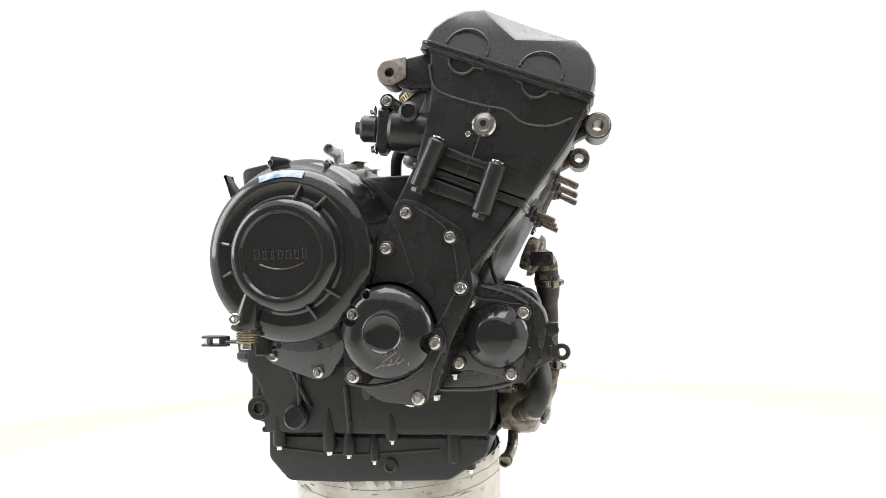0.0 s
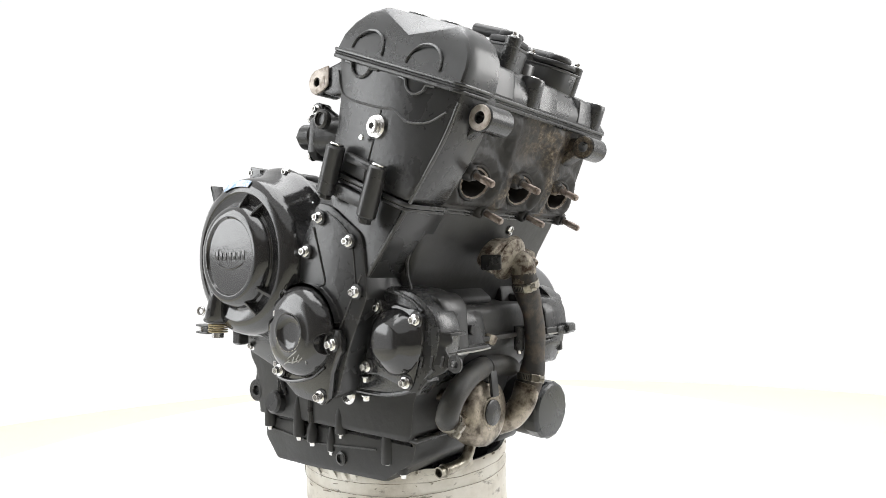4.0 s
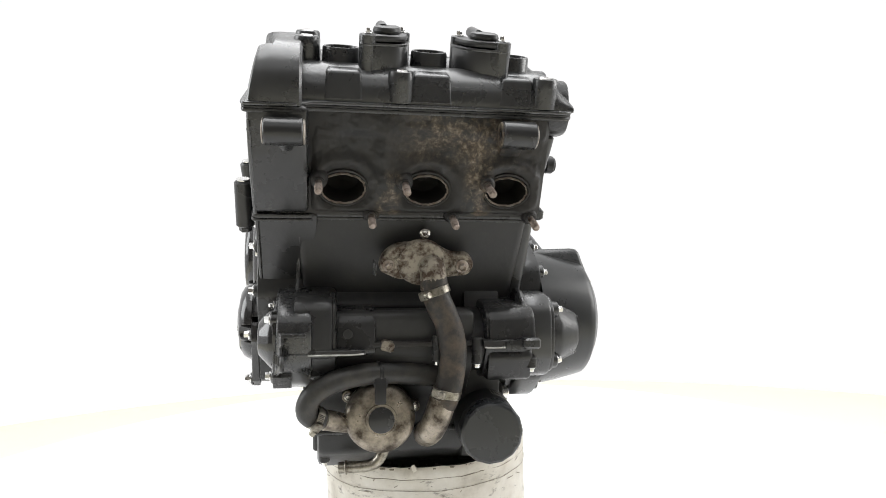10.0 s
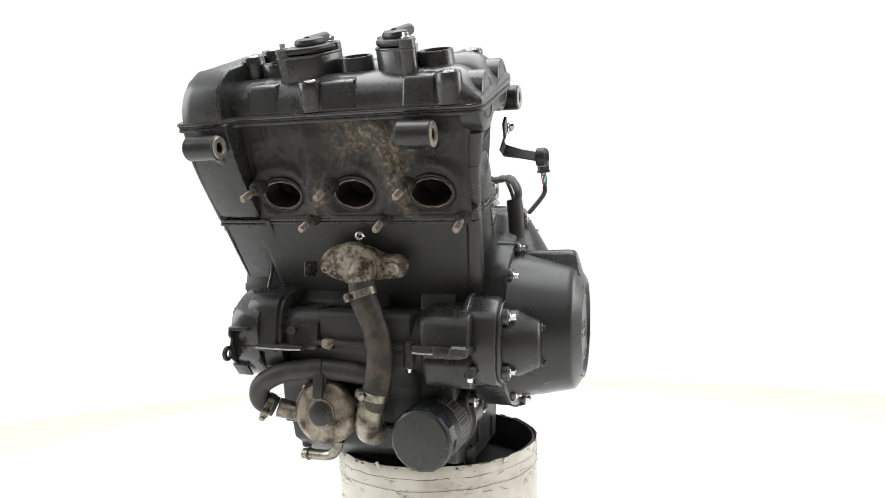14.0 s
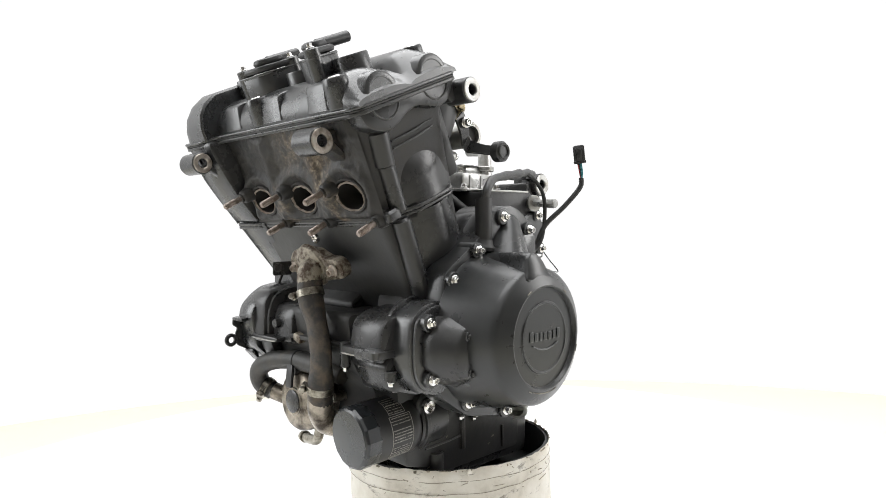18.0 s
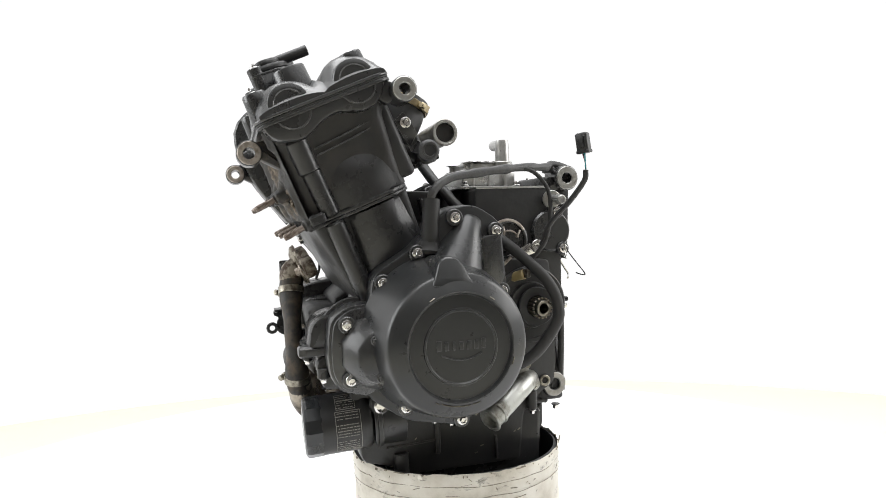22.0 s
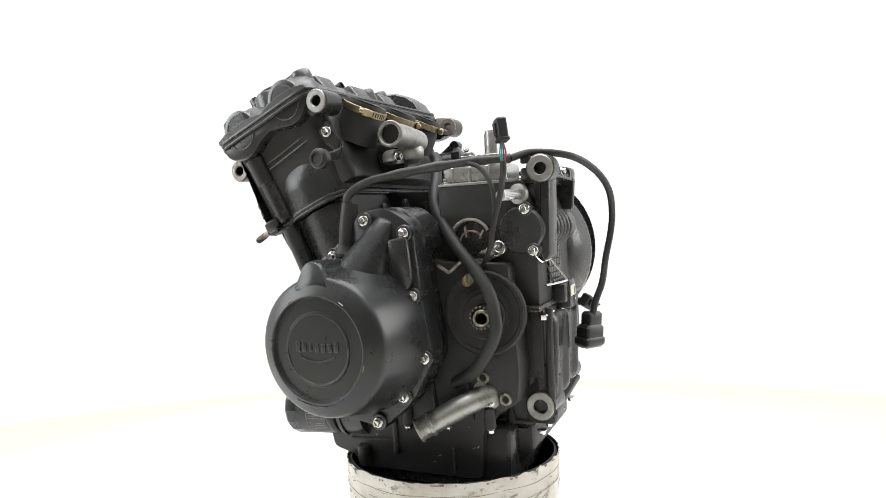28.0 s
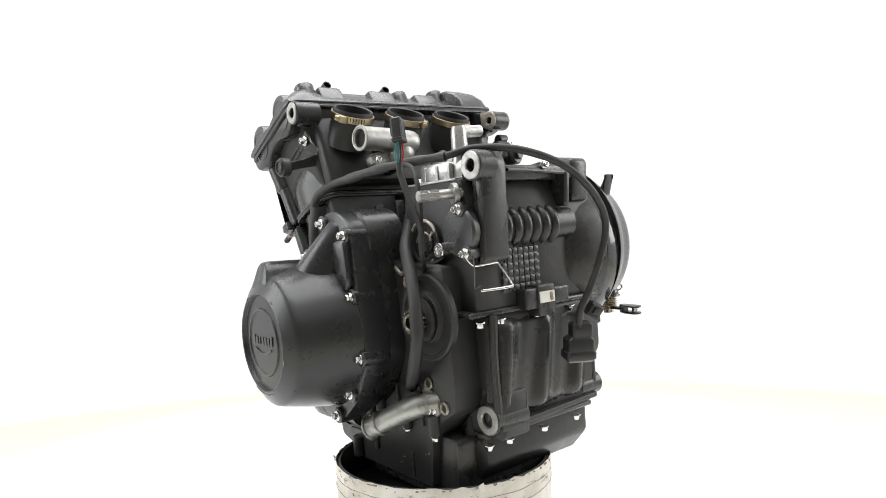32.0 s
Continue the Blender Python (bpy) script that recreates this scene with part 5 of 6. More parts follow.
    for y, z in ((-0.085, 0.222), (-0.043, 0.255), (0.004, 0.296), (0.056, 0.279), (0.063, 0.205), (0.074, 0.132), (0.044, 0.085), (0.007, 0.052), (-0.0620, 0.0740)):
        e = part("bolt_ear", rod((0.112, y, z), (0.141, y, z), 0.0102, 18, 0.001), SATIN, cov)
        bolt((0.141, y, z), LEFT, e)
    # upper round housing behind the wedge
    part("upper_boss", turned([(0.042, 0.0), (0.042, 0.050), (0.039, 0.054), (0.034, 0.054), (0.033, 0.051), (0.0, 0.051)], (0.060, 0.027, 0.269), LEFT, 40), BLACK, cov)

    # front gear cover, stepped
    o = rounded([(-0.096, 0.200), (-0.126, 0.198), (-0.147, 0.182), (-0.151, 0.150), (-0.149, 0.118), (-0.138, 0.098), (-0.100, 0.088), (-0.080, 0.110)], 0.010)
    fc = part("starter_gear_cover", plate(o, 0.092, 0.134, 0.004), SATIN, ENGINE)
    part("step", turned([(0.0445, 0.0), (0.0445, 0.018), (0.0420, 0.023), (0.0320, 0.044), (0.0290, 0.047), (0.0, 0.048)], (0.132, -0.0930, 0.1445), LEFT, 10), BLACK, fc, sharp=50)
    part("rim", plate(shrink(o, 0.004), 0.133, 0.1385, 0.002), SATIN, fc)
    part("tab", block((0.022, 0.018, 0.013), 0.004, Matrix.Translation((0.098, -0.172, 0.142))), SATIN, fc)
    part("back_flange", plate(shrink(o, -0.0045), 0.094, 0.101, 0.002), SATIN, fc)
    for y, z in ((-0.1290, 0.1771), (-0.1264, 0.1136)):
        e = part("bolt_ear", rod((0.120, y, z), (0.146, y, z), 0.0100, 18, 0.001), SATIN, fc)
        bolt((0.146, y, z), LEFT, e)
    for y, z in ((-0.1034, 0.1635), (-0.0981, 0.1213)):
        part("stud_end", rod((0.160, y, z), (0.1810, y, z), 0.0058, 14), SATIN, fc)
        part("stud_tip", rod((0.1805, y, z), (0.1840, y, z), 0.0036, 6), BLACK, fc)
    part("under_lug", rod((0.1136, -0.0818, 0.108), (0.1136, -0.0818, 0.0860), 0.0085, 16), SATIN, fc)
    bolt((0.1136, -0.0818, 0.0860), DOWN, fc, 0.95)

    # drive shaft: housing, ring of splines, hollow end
    part("shaft_housing", turned([(0.052, 0.0), (0.052, 0.006), (0.050, 0.008), (0.046, 0.008), (0.044, 0.006), (0.032, 0.006), (0.030, 0.012), (0.022, 0.012), (0.0, 0.012)], (0.073, 0.128, 0.176), LEFT, 48), MATTE, ENGINE)
    sh = part("output_shaft", ring_tube((0.060, 0.130, 0.175), (0.109, 0.1345, 0.174), 0.0108, 0.0068, 28), TARNISH, ENGINE, "dull splined steel output shaft")
    bm = bmesh.new()
    for k in range(16):
        a = 2 * math.pi * k / 16
        c, s = math.cos(a), math.sin(a)
        block((0.0030, 0.0024, 0.020), 0.0004, Matrix.Translation((0.097, 0.1330 + 0.0130 * c, 0.1745 + 0.0130 * s)) @ Matrix.Rotation(a, 4, "X") @ Matrix.Rotation(radians(90), 4, "Y"), bm)
    part("splines", bm, OLD_ALLOY, sh)
    part("seal", ring_tube((0.088, 0.132, 0.175), (0.093, 0.132, 0.175), 0.026, 0.014, 32), RUBBER, sh)
    # coolant spout: flange plate, bent pipe, collar
    path = [(0.066, 0.130, 0.074), (0.080, 0.120, 0.073), (0.095, 0.100, 0.065), (0.110, 0.073, 0.051), (0.1215, 0.050, 0.0390)]
    pipe = part("coolant_pipe", hose(path, 0.0138, 20, 8, bore=0.010), SLEEVE_PIPE, ENGINE, "dull yellowed alloy coolant pipe")
    d = (Vector(path[-1]) - Vector(path[-2])).normalized()
    e = Vector(path[-1])
    part("bead", ring_tube(e - d * 0.003, e, 0.0160, 0.0120, 24), SLEEVE_PIPE, pipe)
    part("bead", ring_tube(e - d * 0.020, e - d * 0.015, 0.0155, 0.0120, 24), SLEEVE_PIPE, pipe)
    part("flange", plate(rounded([(0.108, 0.088), (0.118, 0.094), (0.138, 0.078), (0.142, 0.064), (0.130, 0.056), (0.108, 0.060)], 0.006), 0.074, 0.080, 0.0015), SLEEVE_PIPE, pipe)
    bolt((0.080, 0.1290, 0.0665), LEFT, pipe, 1.0)
    for y, z in ((0.1486, 0.0707), (0.1206, 0.0963)):
        rl = part("ring_lug", ring_tube((0.050, y, z), (0.0790, y, z), 0.0080, 0.0042, 24), TARNISH, LOWER_CASE)
        # near-black disc paints the shade down the lug's bore
        part("bore", turned([(0.0041, 0.0), (0.0041, 0.001), (0.0, 0.001)], (0.0765, y, z), LEFT, 16), HOLE, rl)

    # lower rear mount on the left
    lug = part("case_lug", ring_tube((-0.010, 0.181, 0.054), (0.040, 0.181, 0.054), 0.0190, 0.0085), BLACK, LOWER_CASE)
    part("lug_face", ring_tube((0.0395, 0.181, 0.054), (0.0425, 0.181, 0.054), 0.0175, 0.0088, 30), ALLOY, lug)
    part("lug_casting", plate(rounded([(-0.012, 0.086), (0.030, 0.086), (0.037, 0.072), (0.037, 0.030), (-0.012, 0.030)], 0.006), 0.160, 0.1985, 0.006, lambda x, a, b: Vector((a, x, b))), MATTE, lug)
    part("web", plate(rounded([(0.196, 0.064), (0.186, 0.110), (0.150, 0.110), (0.150, 0.030), (0.176, 0.036)], 0.006), 0.004, 0.030, 0.003), MATTE, lug)
    # gear change spindle
    g = part("gear_spindle", rod((0.050, 0.1745, 0.3185), (0.105, 0.1645, 0.3160), 0.0058, 20), BRIGHT, ENGINE, "bright splined gear change spindle")
    part("collar", rod((0.056, 0.1735, 0.318), (0.062, 0.1715, 0.3176), 0.0125, 22), ALLOY, g)
    bm = bmesh.new()
    a, b = Vector((0.080, 0.1690, 0.3171)), Vector((0.104, 0.1647, 0.3160))
    for k in range(18):
        ang = 2 * math.pi * k / 18
        q = (b - a).normalized()
        u = q.orthogonal().normalized()
        w = q.cross(u)
        off = (u * math.cos(ang) + w * math.sin(ang)) * 0.0059
        hose([a + off, b + off], 0.0007, 5, 2, bm)
    part("splines", bm, BRIGHT, g)
    part("groove", rod(a + (b - a) * 0.45, a + (b - a) * 0.6, 0.0062, 18), BRIGHT, g)


left_side()


# ---- front: outlet elbow, hoses, pump, filter ----
def clamp(c, axis, r, parent, mat, screw):
    """A worm-drive hose clamp round an axis, its screw box on the side given."""
    axis = Vector(axis).normalized()
    c = Vector(c)
    band = part("hose_clamp", ring_tube(c - axis * 0.0045, c + axis * 0.0045, r + 0.0012, r - 0.0005, 32, edge=0.0004), mat, parent, "bright worm-drive hose clamp")
    s = Vector(screw)
    s = (s - axis * s.dot(axis)).normalized()
    t = axis.cross(s)
    m = Matrix.Translation(c + s * (r + 0.0035)) @ Matrix((t, axis, s)).transposed().to_4x4()
    part("screw_box", block((0.012, 0.010, 0.006), 0.0015, m), mat, band)
    p = c + s * (r + 0.0045)
    part("screw", rod(p - t * 0.011, p - t * 0.004, 0.0040, 12), mat, band)
    bm = bmesh.new()
    for k in range(6):
        q = 0.30 + 0.13 * k
        o = c + (s * math.cos(q) + t * math.sin(q)) * (r + 0.0013)
        n = (s * math.cos(q) + t * math.sin(q))
        tt = axis.cross(n)
        block((0.0010, 0.0060, 0.0006), 0.0002, Matrix.Translation(o) @ Matrix((tt, axis, n)).transposed().to_4x4(), bm)
    part("thread_slots", bm, HOLE, band)
    return band


def front():
    # housing across the front of the case: two halves with a seam
    o = rounded([(-0.060, 0.212), (-0.146, 0.200), (-0.164, 0.190), (-0.172, 0.165), (-0.172, 0.135), (-0.160, 0.106), (-0.130, 0.090), (-0.060, 0.085)], 0.010)
    body = part("balancer_housing", plate(o, -0.190, -0.128, 0.006), BLACK, ENGINE)
    ol = rounded([(-0.060, 0.196), (-0.146, 0.186), (-0.162, 0.176), (-0.165, 0.150), (-0.157, 0.124), (-0.144, 0.102), (-0.118, 0.092), (-0.060, 0.085)], 0.008)
    part("left_section", plate(ol, 0.046, 0.100, 0.005), BLACK, body)
    o2 = [(-0.060, 0.190)] + [(-0.108 + 0.048 * math.cos(radians(a)), 0.140 + 0.040 * math.sin(radians(a))) for a in range(90, 271, 15)] + [(-0.060, 0.092)]
    part("middle_section", plate(o2, -0.132, 0.050, 0.004), MATTE, body)
    part("seam_flange", plate(rounded([(-0.1645, 0.1385), (-0.1645, 0.1445), (-0.110, 0.1445), (-0.110, 0.1385)], 0.002), -0.128, 0.044, 0.0015), GRIMY, body)
    part("seam_flange", plate(rounded([(-0.1790, 0.1330), (-0.1790, 0.1385), (-0.110, 0.1385), (-0.110, 0.1330)], 0.002), -0.182, -0.096, 0.0015), BLACK, body)
    part("seam_flange", plate(rounded([(-0.174, 0.1370), (-0.174, 0.1460), (-0.110, 0.1460), (-0.110, 0.1370)], 0.002), 0.0414, 0.1097, 0.0015), BLACK, body)
    part("worn_edge", hose([(-0.160, -0.1790, 0.1335), (-0.120, -0.1793, 0.1332), (-0.098, -0.1790, 0.1340)], 0.0011, 6, 5), ALLOY, body, "bare metal along the chipped flange edge")
    part("worn_edge", hose([(0.0425, -0.1742, 0.1376), (0.058, -0.1745, 0.1372), (0.078, -0.1742, 0.1378)], 0.0011, 6, 5), ALLOY, body, "bare metal along the chipped flange edge")
    part("dirt_lump", block((0.016, 0.010, 0.012), 0.004, Matrix.Translation((-0.070, -0.160, 0.1400)) @ pose(0, 0, 0, 10, 15, 0)), CRUST, body, "brown caked dirt")
    part("flange_tongue", block((0.034, 0.010, 0.012), 0.003, Matrix.Translation((0.084, -0.171, 0.1400))), BLACK, body)
    # raised boxes
    for x0, x1, y, z0, z1 in ((-0.1760, -0.1325, -0.178, 0.128, 0.1970), (-0.1295, -0.0830, -0.166, 0.130, 0.1815), (0.049, 0.1070, -0.170, 0.140, 0.1830), (0.050, 0.106, -0.166, 0.094, 0.138)):
        q = rounded([(y + (0.014 if z0 < 0.1 else 0.0), z0), (y + 0.004, z1 - 0.012), (y + 0.014, z1), (y + 0.070, z1 + 0.004), (y + 0.070, z0)], 0.007)
        part("housing_box", plate(q, x0, x1, 0.005), BLACK, body)
    for x, z in ((-0.0120, 0.122), (0.0352, 0.118)):
        part("rib_post", rod((x, -0.164, z), (x, -0.164, z + 0.030), 0.0065, 16), BLACK, body)
        bolt((x, -0.164, z), DOWN, body, 0.75)
    part("pin_boss", rod((-0.116, -0.150, 0.155), (-0.116, -0.170, 0.155), 0.0060, 14), BLACK, body)
    part("tab", rod((0.1051, -0.1527, 0.122), (0.1051, -0.1527, 0.1095), 0.0075, 16), BLACK, body)
    bolt((0.1051, -0.1527, 0.1095), DOWN, body, 0.8)
    # block face below the head: plug and outlet
    part("core_plug", turned([(0.0062, 0.0), (0.0062, 0.004), (0.004, 0.005), (0.003, 0.003), (0.0, 0.003)], (-0.0275, -0.160, 0.2715), (0, -0.92, -0.38), 20), STEEL, ENGINE, "small bright core plug")
    base = (0, -0.92, -0.38)
    c0 = Vector((-0.034, -0.150, 0.240))
    o = rounded([(-0.048, -0.008), (-0.044, 0.010), (-0.030, 0.022), (-0.010, 0.025), (0.020, 0.022), (0.036, 0.012), (0.058, 0.012), (0.066, 0.000), (0.060, -0.014), (0.040, -0.016), (0.014, -0.020), (-0.024, -0.020)], 0.008)
    fx, fz = Vector((1, 0, 0)), Vector((0, -0.38, 0.92))
    fn = Vector(base)
    out = part("outlet_elbow", plate(o, 0.0, 0.016, 0.003, lambda x, a, b: c0 + fn * x + fx * a + fz * b), CRUST, ENGINE, "corroded brown alloy coolant outlet elbow")
    part("dome", turned([(0.029, 0.0), (0.027, 0.006), (0.018, 0.0105), (0.0, 0.012)], c0 + fn * 0.012 + fx * 0.002 + fz * 0.002, fn, 26), CRUST, out)
    part("spout", hose([c0 + fn * 0.010 + fx * 0.010, (-0.020, -0.176, 0.228), (-0.019, -0.1765, 0.205)], 0.0150, 18, 6), CRUST, out)
    for a in range(9):
        part("crust_lump", block((0.007, 0.007, 0.005), 0.003, Matrix.Translation(c0 + fn * 0.0165 + fx * (-0.034 + 0.0095 * a) + fz * (0.010 * math.sin(a * 2.4))) @ pose(0, 0, 0, 20 * a, 35 * a, 17 * a)), CRUST, out)
    bolt(Vector((0.016, -0.166, 0.2325)), base, out, 1.2, "bolt", RUSTY_BOLT)
    bolt(Vector((-0.070, -0.164, 0.2330)), base, out, 1.1, "bolt", RUSTY_BOLT)
    br = part("hose_bracket", plate(rounded([(-0.188, 0.222), (-0.188, 0.240), (-0.160, 0.240), (-0.160, 0.222)], 0.003), -0.0855, -0.0875, 0.0008), BLACK, ENGINE, "small black bracket with an eye")
    part("eye", ring_tube((-0.0850, -0.1810, 0.2325), (-0.0880, -0.1810, 0.2325), 0.0065, 0.0035, 18), BLACK, br)
    # main hose from outlet to pump
    path = [(-0.0195, -0.1765, 0.218), (-0.0150, -0.1780, 0.195), (-0.0020, -0.1790, 0.165), (0.0040, -0.1780, 0.135), (0.0020, -0.1760, 0.108), (-0.0035, -0.1740, 0.082), (-0.0080, -0.1700, 0.070)]
    bm = hose(path, 0.0156, 22, 8, wobble=0.05)
    # the hose is pressed flat between its ends
    for v in bm.verts:
        q = max(0.0, min(1.0, (v.co.z - 0.092) / 0.03, (0.196 - v.co.z) / 0.03))
        v.co.y = -0.1775 + (v.co.y + 0.1775) * (1.0 - 0.26 * q * q * (3 - 2 * q))
    main = part("coolant_hose", bm, DIRTY_RUBBER, ENGINE, "dusty brown-stained rubber coolant hose")
    clamp((-0.0170, -0.1775, 0.2035), (0.35, -0.05, -1), 0.0160, main, TARNISH, (-0.9, -0.6, 0))
    clamp((-0.0030, -0.1745, 0.0870), (-0.22, 0.05, -1), 0.0160, main, TARNISH, (-0.8, -0.8, 0))
    part("lower_elbow", hose([(-0.0060, -0.1720, 0.080), (-0.0120, -0.1680, 0.058), (-0.0180, -0.1560, 0.040), (-0.0200, -0.1350, 0.030)], 0.0160, 20, 6), OLD_ALLOY, main, "stained alloy elbow")
    # water pump
    pc = Vector((-0.0770, -0.118, 0.0550))
    pump = part("water_pump", turned([(0.036, 0.0), (0.038, 0.012), (0.0410, 0.018), (0.0412, 0.032), (0.0400, 0.0390), (0.0365, 0.0435), (0.0310, 0.0460), (0.0240, 0.0462), (0.0185, 0.0470), (0.0175, 0.0490), (0.0, 0.0490)], pc, (0.0, -1, 0.02), 48), OLD_ALLOY, ENGINE, "stained alloy round water pump")
    part("hub", turned([(0.0150, 0.0), (0.0150, 0.002), (0.0130, 0.0030), (0.0, 0.0032)], pc + Vector((0, -0.0485, 0.001)), (0, -1, 0.02), 30), BLACK, pump, "dark round hub")
    part("ear", rod((-0.078, -0.150, 0.098), (-0.078, -0.168, 0.098), 0.0085, 16), BLACK, pump)
    part("inlet", rod((-0.105, -0.140, 0.045), (-0.1420, -0.1550, 0.0560), 0.0105, 18, r2=0.0120), OLD_ALLOY, pump)
    for a in (10, 150):
        p = pc + Vector((0.043 * math.cos(radians(a)), -0.012, 0.043 * math.sin(radians(a))))
        e = part("bolt_ear", rod(p + Vector((0, 0.018, 0)), p - Vector((0, 0.004, 0)), 0.0070, 14), OLD_ALLOY, pump)
        bolt(p - Vector((0, 0.004, 0)), FRONT, e, 0.8)
    # bypass hose
    path = [(-0.1450, -0.1560, 0.0560), (-0.1600, -0.1650, 0.0660), (-0.1560, -0.1710, 0.0860), (-0.1320, -0.1690, 0.1010), (-0.1000, -0.1620, 0.1075), (-0.0700, -0.1560, 0.1080), (-0.0300, -0.1500, 0.1040), (0.0000, -0.1420, 0.0980)]
    by = part("bypass_hose", hose(path, 0.0125, 18, 8, wobble=0.03), GREY_RUBBER, ENGINE, "dusty black rubber bypass hose")
    clamp((-0.1520, -0.1605, 0.0605), (-0.8, -0.45, 0.5), 0.0128, by, TARNISH, (0.2, -0.8, -0.5))
    part("tie", ring_tube((-0.082, -0.158, 0.108), (-0.078, -0.157, 0.108), 0.0140, 0.0120, 24), PLASTIC, by)
    part("tie_tail", block((0.0130, 0.0040, 0.0300), 0.0015, Matrix.Translation((-0.0785, -0.1700, 0.0900)) @ pose(0, 0, 0, -6, 0, 0)), PLASTIC, by)
    # drain stub at the foot of the pump
    st = part("drain_pipe", hose([(-0.0700, -0.1300, 0.014), (-0.0760, -0.1290, 0.000), (-0.0880, -0.1270, -0.008), (-0.1240, -0.1230, -0.0105)], 0.0068, 16, 8, bore=0.006), TARNISH, ENGINE, "short tarnished drain pipe")
    part("bead", ring_tube((-0.1170, -0.1238, -0.0100), (-0.1140, -0.1242, -0.0098), 0.0084, 0.0060, 20), TARNISH, st)
    # oil filter canister
    a, b = Vector((0.0560, -0.088, 0.0415)), Vector((0.0520, -0.174, 0.0365))
    ax = (b - a).normalized()
    L = (b - a).length
    filt = part("oil_filter", turned([(0.030, 0.0), (0.0365, 0.004), (0.0382, 0.008), (0.0382, 0.014), (0.0372, 0.016), (0.0372, L - 0.021)], a, ax, 48), PLASTIC, ENGINE, "black spin-on oil filter canister")
    bm = bmesh.new()
    turned([(0.0374, L - 0.0225), (0.0379, L - 0.0205), (0.0379, L - 0.0050), (0.0362, L - 0.0018), (0.0335, L - 0.0002), (0.0300, L), (0.0150, L + 0.0008), (0.0, L + 0.0010)], a, ax, 15, bm)
    part("end_cap", bm, DISC, filt, "satin grey faceted end cap", sharp=16)
    # rows of unreadable print on the canister, with ruled frames
    u = Vector((0, 0, 1)) - ax * ax.z
    u.normalize()
    w = ax.cross(u)
    rnd = random.Random(5)

    def around(ang):
        n = u * math.sin(radians(ang)) - w * math.cos(radians(ang))
        return n, ax.cross(n)
    for row in range(22):
        if row in (5, 11, 15):
            continue
        bm = bmesh.new()
        n, tt = around(-46 + row * 5.6)
        s0, s1 = (0.019, 0.046) if row < 15 else (0.024, 0.044)
        s0 += rnd.random() * 0.0015
        while s0 < s1:
            ln = 0.0012 + rnd.random() * 0.0034
            if rnd.random() < 0.12:
                s0 += 0.002
            block((ln, 0.0010, 0.0003), 0.0001, Matrix.Translation(a + ax * (s0 + ln / 2) + n * 0.0373) @ Matrix((ax, tt, n)).transposed().to_4x4(), bm)
            s0 += ln + 0.0008
        part("print_row", bm, INK, filt)
    for s0, a0, a1 in ((0.0175, -50, 36), (0.0480, -50, 36), (0.0225, 40, 78), (0.0460, 40, 78)):
        pts = [a + ax * s0 + around(a0 + (a1 - a0) * k / 12)[0] * 0.0373 for k in range(13)]
        part("print_rule", hose(pts, 0.0004, 4, 2), INK, filt)
    for ang, s0, s1 in ((-50, 0.0175, 0.048), (36, 0.0175, 0.048), (40, 0.0225, 0.046), (59, 0.0225, 0.046), (78, 0.0225, 0.046)):
        n = around(ang)[0] * 0.0373
        part("print_rule", hose([a + ax * s0 + n, a + ax * s1 + n], 0.0004, 4, 2), INK, filt)
    part("filter_boss", turned([(0.037, -0.040), (0.037, -0.010), (0.0395, -0.009), (0.0395, -0.004), (0.036, -0.003), (0.0350, 0.0), (0.0, 0.0)], a, ax, 44), BLACK, LOWER_CASE)
    # oil plug ring and rib on the left flank of the lower case
    part("plug_ring", turned([(0.0095, 0.0), (0.0095, 0.008), (0.0072, 0.010), (0.0066, 0.005), (0.0, 0.005)], (0.0860, -0.0815, 0.0650), LEFT, 28), STEEL, LOWER_CASE, "bright ringed hex plug")
    part("plug_boss", rod((0.060, -0.0815, 0.0650), (0.0870, -0.0815, 0.0650), 0.0140, 24, 0.002), MATTE, LOWER_CASE)
    for y0, z0, y1, z1 in ((-0.095, 0.040, -0.040, 0.066), (-0.055, 0.044, -0.010, 0.052), (0.050, 0.100, 0.056, 0.042), (0.100, 0.090, 0.104, 0.042), (-0.030, 0.088, -0.034, 0.042)):
        part("rib", hose([(0.0765, y0, z0), (0.0765, y1, z1)], 0.0032, 8, 4), MATTE, LOWER_CASE)
    rnd = random.Random(3)
    for k in range(14):
        y, z = -0.080 + 0.190 * rnd.random(), -0.020 + 0.060 * rnd.random()
        part("paint_chip", block((0.0006, 0.0015 + 0.004 * rnd.random(), 0.0008 + 0.0010 * rnd.random()), 0.0002, Matrix.Translation((0.0762, y, z)) @ pose(0, 0, 0, 60 * rnd.random(), 0, 0)), TARNISH, LOWER_CASE)
    for y, z0, z1 in ((-0.010, 0.036, 0.070), (0.014, 0.030, 0.060), (0.072, 0.034, 0.056), (0.128, 0.034, 0.060)):
        part("bolt_column", rod((0.0790, y, z0), (0.0790, y, z1), 0.0070, 16, 0.002), MATTE, LOWER_CASE)
        bolt((0.0790, y, z0), DOWN, LOWER_CASE, 0.85)
    # ridges and bosses low on the left wall
    part("ridge", hose([(0.0765, -0.0455, 0.0522), (0.0765, -0.0636, 0.0380), (0.0765, -0.0806, 0.0247)], 0.0016, 6, 4), MATTE, LOWER_CASE)
    part("ridge", hose([(0.0765, -0.0028, 0.0088), (0.0765, -0.0388, 0.0064), (0.0765, -0.0735, 0.0055)], 0.0016, 6, 4), MATTE, LOWER_CASE)
    part("ridge", hose([(0.0765, -0.0062, 0.0392), (0.0765, -0.0060, 0.0146), (0.0765, -0.0057, -0.0094)], 0.0042, 8, 4), MATTE, LOWER_CASE)
